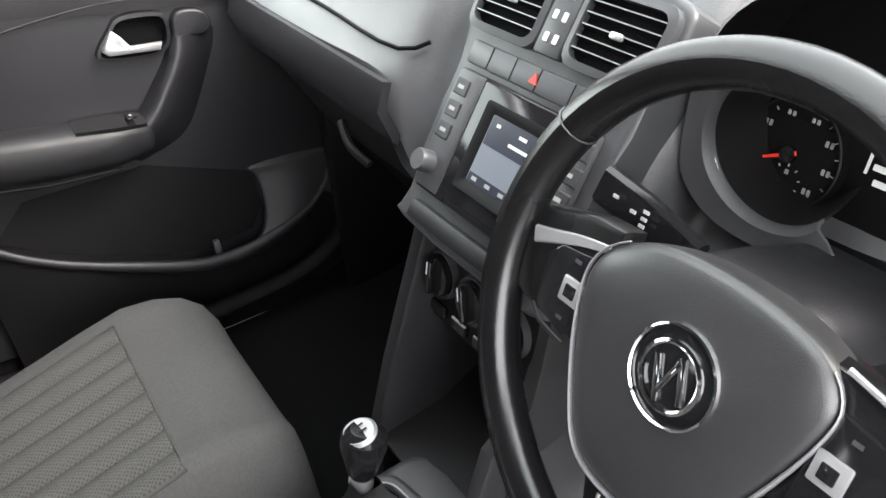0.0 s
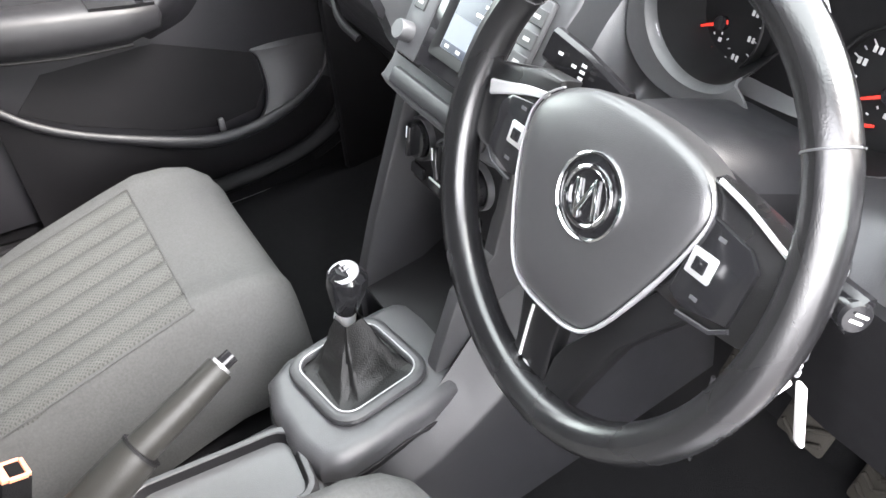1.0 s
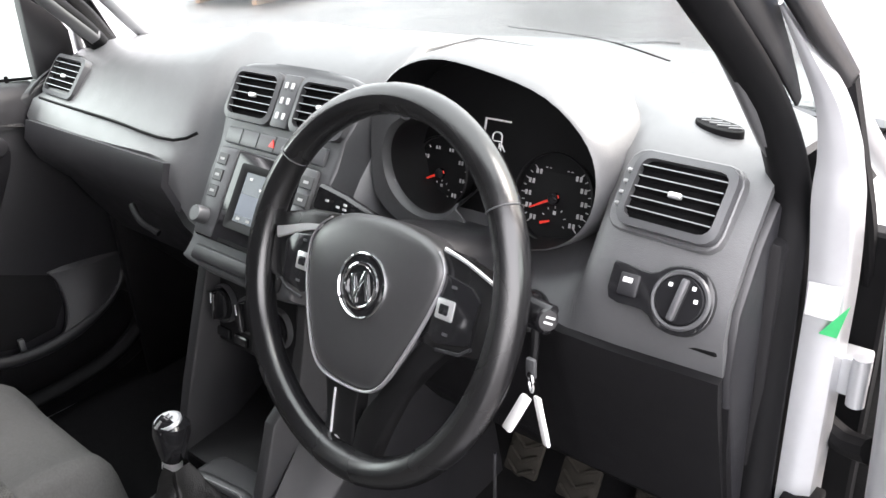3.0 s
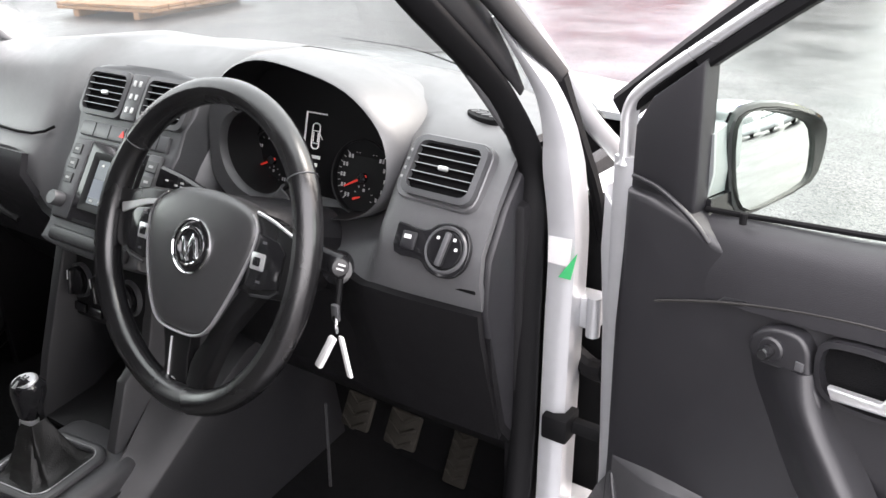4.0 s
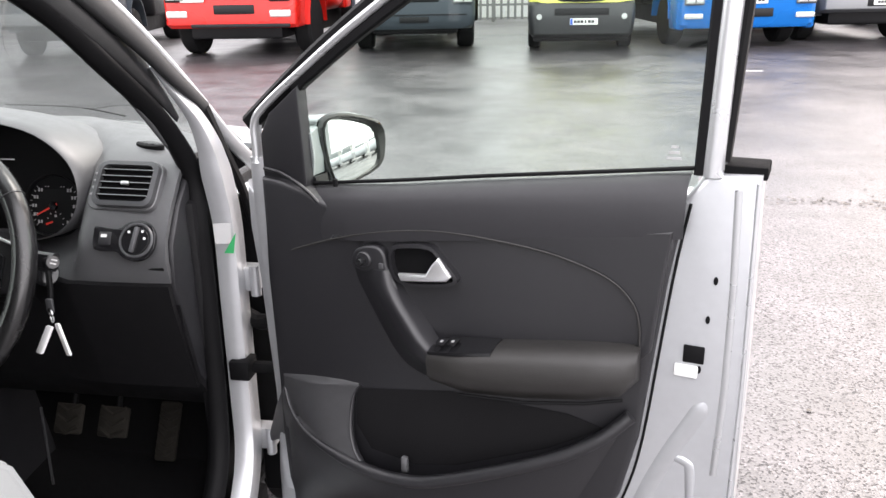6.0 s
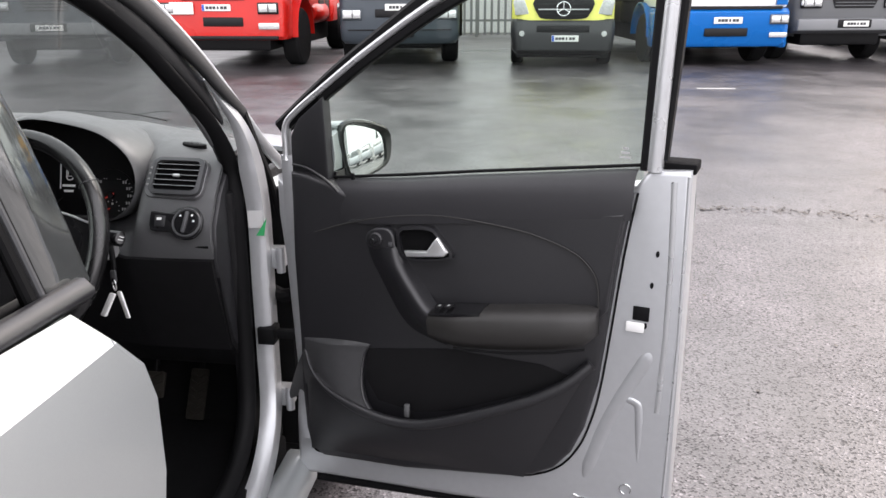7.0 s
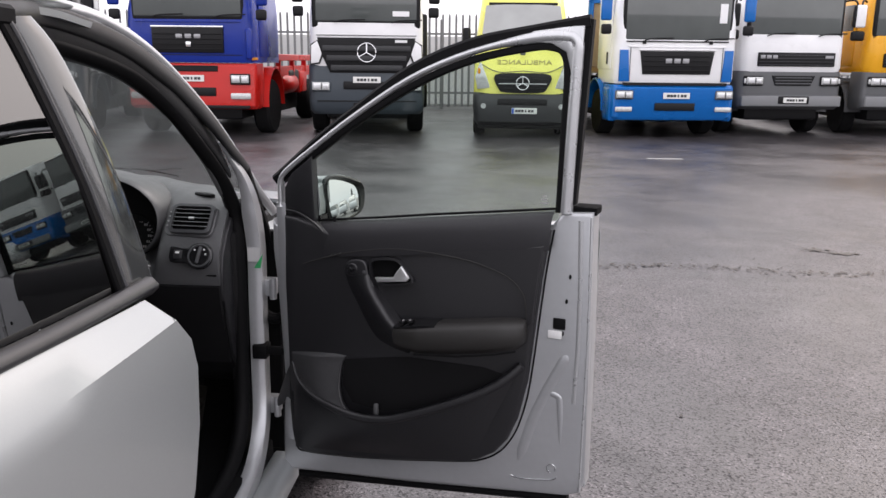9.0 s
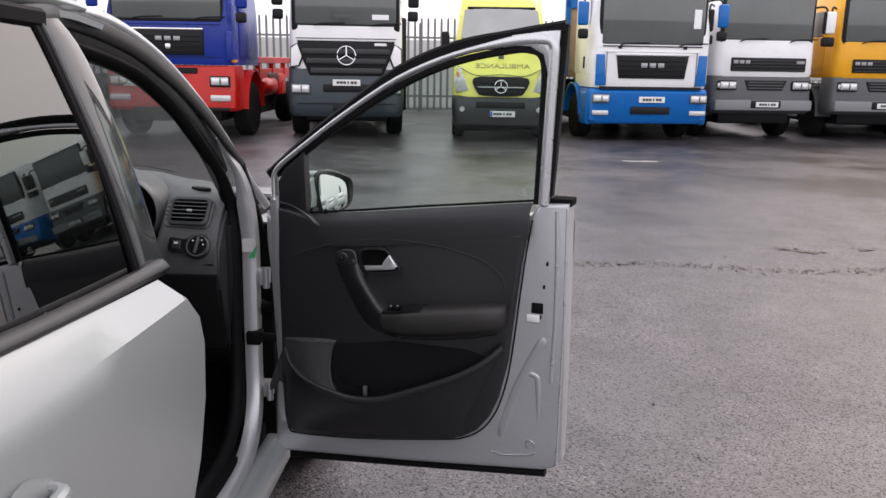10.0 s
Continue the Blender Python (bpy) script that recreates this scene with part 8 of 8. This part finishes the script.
def light_truck(name, s0, back, cab_mat, low_mat, label, lean=0.0, body=True, mirror_mat=None):
    t = rest(root(name, row_place(s0, back, lean)), label, "truck")
    w = 2.02
    part("cab", cab_loft(w, 1.8, ((1.22, 0.03, 0.98), (1.30, 0.0, 1.0), (1.90, 0.02, 1.0), (2.02, 0.06, 0.99), (2.70, 0.26, 0.93), (2.86, 0.44, 0.88))), cab_mat, t, "painted cab", 40)
    screen_surround(t, 0.072, 2.31, w * 0.90, 0.84, 0.06)
    part("windscreen", box(0, 0.07, 2.31, w * 0.90, 0.10, 0.84, 0.05, 3), P_GLASS, t, "dark windscreen")
    part("bumper_bar", box(0, -0.055, 0.68, w * 0.98, 0.05, 0.20, 0.03, 3), P_BAR, t, "paler lower bumper bar")
    part("grille", box(0.05, -0.008, 1.46, 1.52, 0.05, 0.26, 0.02, 2), P_BLACK, t, "black grille")
    for k in range(4):
        part("grille_slat", box(0.05, -0.035, 1.36 + 0.06 * k, 1.48, 0.02, 0.012, 0.003, 1), P_CHARCOAL, t)
    for dx in (-0.63, -0.51, -0.39):
        part("badge_bar", box(dx, -0.05, 1.505, 0.095, 0.012, 0.065, 0.010, 2), M_RIM, t, "plain satin badge bar")
    part("model_badge", box(0.68, -0.05, 1.505, 0.16, 0.012, 0.055, 0.010, 2), M_RIM, t)
    part("bumper", cab_loft(w + 0.04, 0.7, ((0.52, 0.05, 0.97), (0.58, -0.04, 1.0), (0.76, -0.05, 1.0), (0.80, 0.0, 1.0), (1.16, 0.0, 1.0), (1.24, 0.03, 0.99))), low_mat, t, "plastic bumper", 40)
    part("bumper_vent", prism([(-0.40, 1.16), (0.46, 1.16), (0.38, 0.97), (-0.32, 0.97)], 0.0, 0.02, 0.008, 1, m=axes((0, 0.0, 0), (1, 0, 0), (0, 0, 1), (0, -1, 0))), P_BLACK, t, "dark centre vent")
    for k in range(3):
        part("vent_slat", box(0.03, -0.024, 1.01 + 0.055 * k, 0.72, 0.012, 0.018, 0.004, 1), P_GREY, t)
    part("bumper_step", box(0.04, -0.072, 0.70, 0.62, 0.04, 0.15, 0.02, 2), P_BLACK, t)
    for s in (-1, 1):
        h = part("headlamp", box(s * 0.76, -0.01, 1.06, 0.40, 0.06, 0.19, 0.06, 3), P_BLACK, t, "headlamp unit")
        part("lamp_lens", box(s * 0.74, -0.035, 1.06, 0.32, 0.03, 0.14, 0.05, 3), P_LAMP, h)
        lamp_detail(h, s * 0.74, -0.051, 1.06, 0.30, 0.125)
        part("indicator", box(s * 0.93, -0.03, 1.06, 0.05, 0.04, 0.10, 0.02, 2), P_LAMP, h)
        wheel_unit(t, s * (w / 2 - 0.12), 1.10, 0.40, 0.26, s)
        part("mudguard", loft([[(s * (w / 2 - 0.26 + 0.32 * k), 1.10 + 0.54 * math.cos(a), 0.45 + 0.60 * math.sin(a)) for a in np.linspace(0, math.pi, 10)] for k in (0, 1)], thick=0.03), low_mat, t, "grey mudguard", 50)
        part("door", box(s * (w / 2 + 0.004), 1.1, 1.95, 0.02, 1.0, 1.2, 0.03, 2), cab_mat, t, "cab door")
        part("side_window", box(s * (w / 2 + 0.010), 1.1, 2.28, 0.02, 0.8, 0.5, 0.03, 2), P_GLASS, t, "side window")
    plate(Matrix.Translation((0.06, -0.100, 0.70)), t, 0.46, 0.10, False)
    wipers(t, w, 1.89, -0.005)
    mirrors(t, w, 2.25, mirror_mat or P_BLACK)
    chassis(t, w, 1.7, 6.5, 0.9, P_BLACK, 4.8, 0.40)
    if body:
        part("box_body", box(0, 4.4, 2.0, 2.3, 5.0, 1.8, 0.03, 2), P_WHITE, t, "white box body")
    return t


blue_truck()
white_grey_truck()
ambulance()
blue_white_truck()
light_truck("truck", 5.60, 0.5, P_WHITE, P_GREY, "light truck with white cab and grey bumper")
light_truck("truck", 8.04, 0.35, P_ORANGE, P_GREY, "light truck with orange cab and grey bumper", -6.0, False, P_WHITE)
light_truck("truck", 10.45, 0.5, P_WHITE, P_GREY, "light truck with white cab beside the orange truck", 0.0)
light_truck("truck", 12.95, 0.4, P_WHITE, P_SKY, "light truck with white cab and blue bumper", 0.0)
light_truck("truck", -8.6, 0.4, P_CHARCOAL, P_SLATE, "dark grey light truck in the row", 4.0, False)

# ---- palisade fence behind the row ----
fence = tagged(root("palisade_fence", row_place(0.0, 9.0)), "tall grey galvanised palisade fence behind the vehicles", "fence")
b = bmesh.new()
prof = [(-0.034, 0.0), (-0.020, -0.012), (0.0, -0.004), (0.020, -0.012), (0.034, 0.0), (0.030, 0.004), (0.0, 0.002), (-0.030, 0.004)]
lo = [b.verts.new((x, y, 0.06)) for x, y in prof]
hi = [b.verts.new((x, y, 2.50)) for x, y in prof]
tp = [b.verts.new((x * (0.25 if abs(x) < 0.025 else 0.9), y, 2.66 if abs(x) < 0.025 else 2.60)) for x, y in prof]
for a, c in ((lo, hi), (hi, tp)):
    for k in range(8):
        b.faces.new((a[k], a[(k + 1) % 8], c[(k + 1) % 8], c[k]))
b.faces.new(tp)
first = part("pale", b, P_STEEL, fence, "", 0)
pale_me = first.data
first.location = (-17.0, 0, 0)
for k in range(1, 192):
    o = new("pale", pale_me)
    o.parent = fence
    o.location = (-17.0 + 0.190 * k, 0, 0)
for z in (0.45, 2.10):
    part("rail", box(1.2, 0.03, z, 36.5, 0.05, 0.06), P_STEEL, fence, "horizontal steel rail")
for k in range(14):
    part("post", box(-17 + 2.75 * k, 0.07, 1.25, 0.08, 0.06, 2.5), P_STEEL, fence)

# pale boundary wall behind the fence
P_WALL = material("pale_rendered_wall", (0.66, 0.66, 0.65), 0.8, 0, 0.2, 1.2, 0.3, 20)
wall = part("boundary_wall", box(1.2, 11.2, 1.05, 60.0, 0.25, 2.10, 0.02, 1, m=row_place(0.0)), P_WALL)
tagged(wall, "low pale grey boundary wall behind the fence", "wall", kind="structure")

# timber lying across the yard
boards = tagged(root("timber_stack", axes((-8.05, 6.35, 0), (0.98, 0.15, 0), (-0.15, 0.98, 0), (0, 0, 1))), "small stack of orange-brown timber boards on asphalt", "timber")
for k in range(2):
    part("bearer", box(-0.5 + 1.0 * k, 0, 0.04, 0.09, 1.9, 0.08, 0.006, 1), P_WOOD, boards)
for j in range(2):
    for k in range(7):
        part("board", box(0, -0.84 + 0.28 * k, 0.105 + 0.045 * j, 1.6, 0.255, 0.038, 0.006, 1), P_WOOD, boards)

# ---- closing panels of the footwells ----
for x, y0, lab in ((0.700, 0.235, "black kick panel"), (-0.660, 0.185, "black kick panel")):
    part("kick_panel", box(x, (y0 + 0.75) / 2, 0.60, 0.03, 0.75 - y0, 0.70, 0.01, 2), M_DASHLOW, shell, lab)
for x in (0.745, -0.725):
    part("inner_sill", box(x, -0.55, 0.305, 0.06, 1.7, 0.06, 0.01, 2), M_CARPET, shell, "black sill trim")
part("parcel_shelf", box(0.02, -1.98, 1.02, 1.30, 0.45, 0.03, 0.01, 2), M_CARPET, shell, "black parcel shelf")

# ---- yard details ----
P_LINE = material("worn_white_marking", (0.42, 0.42, 0.41), 0.5, 0, 0.3, 8)
for x0, y0, x1, y1 in ((3.20, 10.44, 3.72, 10.47),):
    d = Vector((x1 - x0, y1 - y0, 0))
    mk = part("road_marking", box(d.length / 2, 0, 0.003, d.length, 0.09, 0.004, m=Matrix.Translation((x0, y0, 0)) @ Matrix.Rotation(math.atan2(d.y, d.x), 4, "Z")), P_LINE)
    tagged(mk, "short worn white painted line on asphalt", "marking", kind="structure")

# flat wet leaves and grit lying in a drift line
P_LEAF = material("wet_dark_leaf", (0.035, 0.026, 0.018), 0.4, 0, 0.5, 40)
rnd = random.Random(7)
b = bmesh.new()
for k in range(760):
    if k < 360:
        x = rnd.uniform(1.9, 5.2)
        y = 3.80 + 0.05 * (x - 2.0) + 0.05 * math.sin(x * 3.1) + rnd.gauss(0, 0.045)
        r = rnd.uniform(0.006, 0.020)
    elif k < 440:
        q = rnd.choice(((3.68, 4.55), (3.84, 4.45), (4.32, 4.60), (4.75, 4.62), (4.55, 4.1)))
        x, y = q[0] + rnd.gauss(0, 0.06), q[1] + rnd.gauss(0, 0.025)
        r = rnd.uniform(0.015, 0.040)
    else:
        x, y = rnd.uniform(1.5, 7.0), rnd.uniform(-0.5, 7.0)
        r = rnd.uniform(0.004, 0.012)
    a = rnd.uniform(0, 6.28)
    n = 5
    f = rnd.uniform(0.35, 0.8)
    top = []
    for q in range(n):
        u, v = r * math.cos(2 * math.pi * q / n), r * f * math.sin(2 * math.pi * q / n)
        top.append(b.verts.new((x + u * math.cos(a) - v * math.sin(a), y + u * math.sin(a) + v * math.cos(a), 0.003 + rnd.uniform(0, 0.006))))
    b.faces.new(top)
litter = part("leaf_litter", b, P_LEAF, smooth=0)
tagged(litter, "scattered wet dark leaves and grit on asphalt", "leaves", kind="stuff")

# parked cars further along the yard
def parked_car():
    t = root("parked_car", Matrix.Translation((16.0, 17.0, 0)) @ Matrix.Rotation(radians(40), 4, "Z"))
    tagged(t, "white saloon car parked in a distant row", "car", "distant parked cars")
    secs = []
    for x, w, zl, zh in ((-2.1, 0.72, 0.45, 0.78), (-1.95, 0.82, 0.28, 0.92), (-1.2, 0.88, 0.22, 0.98), (0.0, 0.88, 0.22, 0.96), (1.1, 0.87, 0.22, 0.90), (1.9, 0.80, 0.26, 0.76), (2.1, 0.68, 0.40, 0.62)):
        secs.append([(x, -w * 0.96, zl), (x, -w, (zl + zh) / 2), (x, -w * 0.93, zh), (x, w * 0.93, zh), (x, w, (zl + zh) / 2), (x, w * 0.96, zl)])
    part("car_body", loft(secs, True, cap=True), P_WHITE, t, "white body", 50)
    secs = []
    for x, w, zh in ((-1.75, 0.70, 0.95), (-1.1, 0.62, 1.38), (-0.2, 0.62, 1.44), (0.3, 0.64, 1.36), (1.05, 0.74, 0.94)):
        secs.append([(x, -0.80, 0.92), (x, -w, zh), (x, w, zh), (x, 0.80, 0.92)])
    part("cabin_glass", loft(secs, True, cap=True), P_GLASS, t, "dark cabin windows", 40)
    part("roof", box(-0.45, 0, 1.425, 1.1, 1.2, 0.05, 0.02, 2), P_WHITE, t, "white roof")
    for x in (-1.3, 1.3):
        for s in (-1, 1):
            wheel_unit(t, 0, 0, 0.31, 0.2, s)
            for o in list(t.children)[-1:]:
                o.location = (x, s * 0.78, 0)
                o.rotation_euler = (0, 0, radians(90))
    return t


pc = parked_car()
for k in range(1, 9):
    copy_thing(pc, Matrix.Translation((16.0 + 2.3 * k, 17.0 - 1.1 * k, 0)) @ Matrix.Rotation(radians(40), 4, "Z"))

# bare winter trees beyond them
P_BARK = material("grey_brown_bark", (0.07, 0.058, 0.045), 0.9, 0, 0.3, 12, 0.6, 40)
P_NEEDLE = material("dark_evergreen_leaves", (0.035, 0.05, 0.03), 0.7, 0, 0.5, 2)


def tree(seed, h):
    r = random.Random(seed)
    t = root("tree", Matrix.Translation((0, 0, 0)))
    trunk = sweep([(0.02 * math.sin(k), 0.03 * math.cos(k), h * k / 6) for k in range(7)], circle(0.15, 8), (1, 0, 0), scale=[1.0, 0.85, 0.7, 0.5, 0.34, 0.2, 0.06])
    for k in range(16):
        z = h * r.uniform(0.2, 0.9)
        a = r.uniform(0, 6.28)
        l = (h - z) * r.uniform(0.25, 0.45)
        trunk = sweep([(0, 0, z), (l * 0.5 * math.cos(a), l * 0.5 * math.sin(a), z + l * 0.35), (l * math.cos(a), l * math.sin(a), z + l * 0.9)], circle(0.07, 5), (0, 0, 1), bm=trunk, scale=[1, 0.6, 0.2])
    part("trunk", trunk, P_BARK, t, "grey-brown trunk and limbs", 50)
    b = bmesh.new()
    for k in range(420):
        z = h * (1 - abs(r.gauss(0, 0.36)))
        if z < h * 0.18:
            continue
        rad = (0.25 + (h - z) * 0.32) * math.sqrt(r.random())
        a = r.uniform(0, 6.28)
        c = Vector((rad * math.cos(a), rad * math.sin(a), z))
        s = r.uniform(0.10, 0.26)
        ax = Vector((r.uniform(-1, 1), r.uniform(-1, 1), r.uniform(-1, 1))).normalized()
        bx = ax.cross(Vector((0.3, 0.5, 0.8))).normalized()
        b.faces.new([b.verts.new(c + q) for q in (ax * s, bx * s * 0.6, -ax * s, -bx * s * 0.6)])
    part("crown", b, P_NEEDLE, t, "ragged dark evergreen crown", 0)
    return t


trees = [tree(k, h) for k, h in ((1, 4.6), (2, 3.8), (3, 5.2))]
for k, t in enumerate(trees):
    tagged(t, "ragged dark evergreen tree beyond the yard", "tree", "trees beyond the yard")
    t.matrix_basis = Matrix.Translation((26.0 + 5.5 * k, 33.0 - 3.0 * k, 0)) @ Matrix.Scale(0.55, 4)
for k in range(11):
    copy_thing(trees[k % 3], Matrix.Translation((14.0 + 3.6 * k + 0.8 * math.sin(k * 2.3), 40.0 - 2.2 * k + 2.0 * math.sin(k * 1.7), 0)) @ Matrix.Rotation(k * 1.1, 4, "Z") @ Matrix.Scale(0.5 + 0.15 * math.sin(k * 3.1), 4))

# low hedge far beyond the fence
b = bmesh.new()
for k in range(2600):
    x = rnd.uniform(-110, 110)
    z = abs(rnd.gauss(0, 1.0)) * (0.7 + 0.4 * math.sin(x * 0.11) + 0.3 * math.sin(x * 0.37)) + 0.2
    c = Vector((x, 95 + rnd.uniform(-3, 3) + 0.15 * x, z))
    s = rnd.uniform(0.5, 1.4)
    ax = Vector((rnd.uniform(-1, 1), rnd.uniform(-0.4, 0.4), rnd.uniform(-1, 1))).normalized()
    bx = ax.cross(Vector((0.1, 1.0, 0.2))).normalized()
    b.faces.new([b.verts.new(c + q) for q in (ax * s, bx * s * 0.7, -ax * s, -bx * s * 0.7)])
hedge = part("far_hedge", b, P_NEEDLE, smooth=0)
tagged(hedge, "low dark hedge far behind the fence", "hedge", kind="stuff")
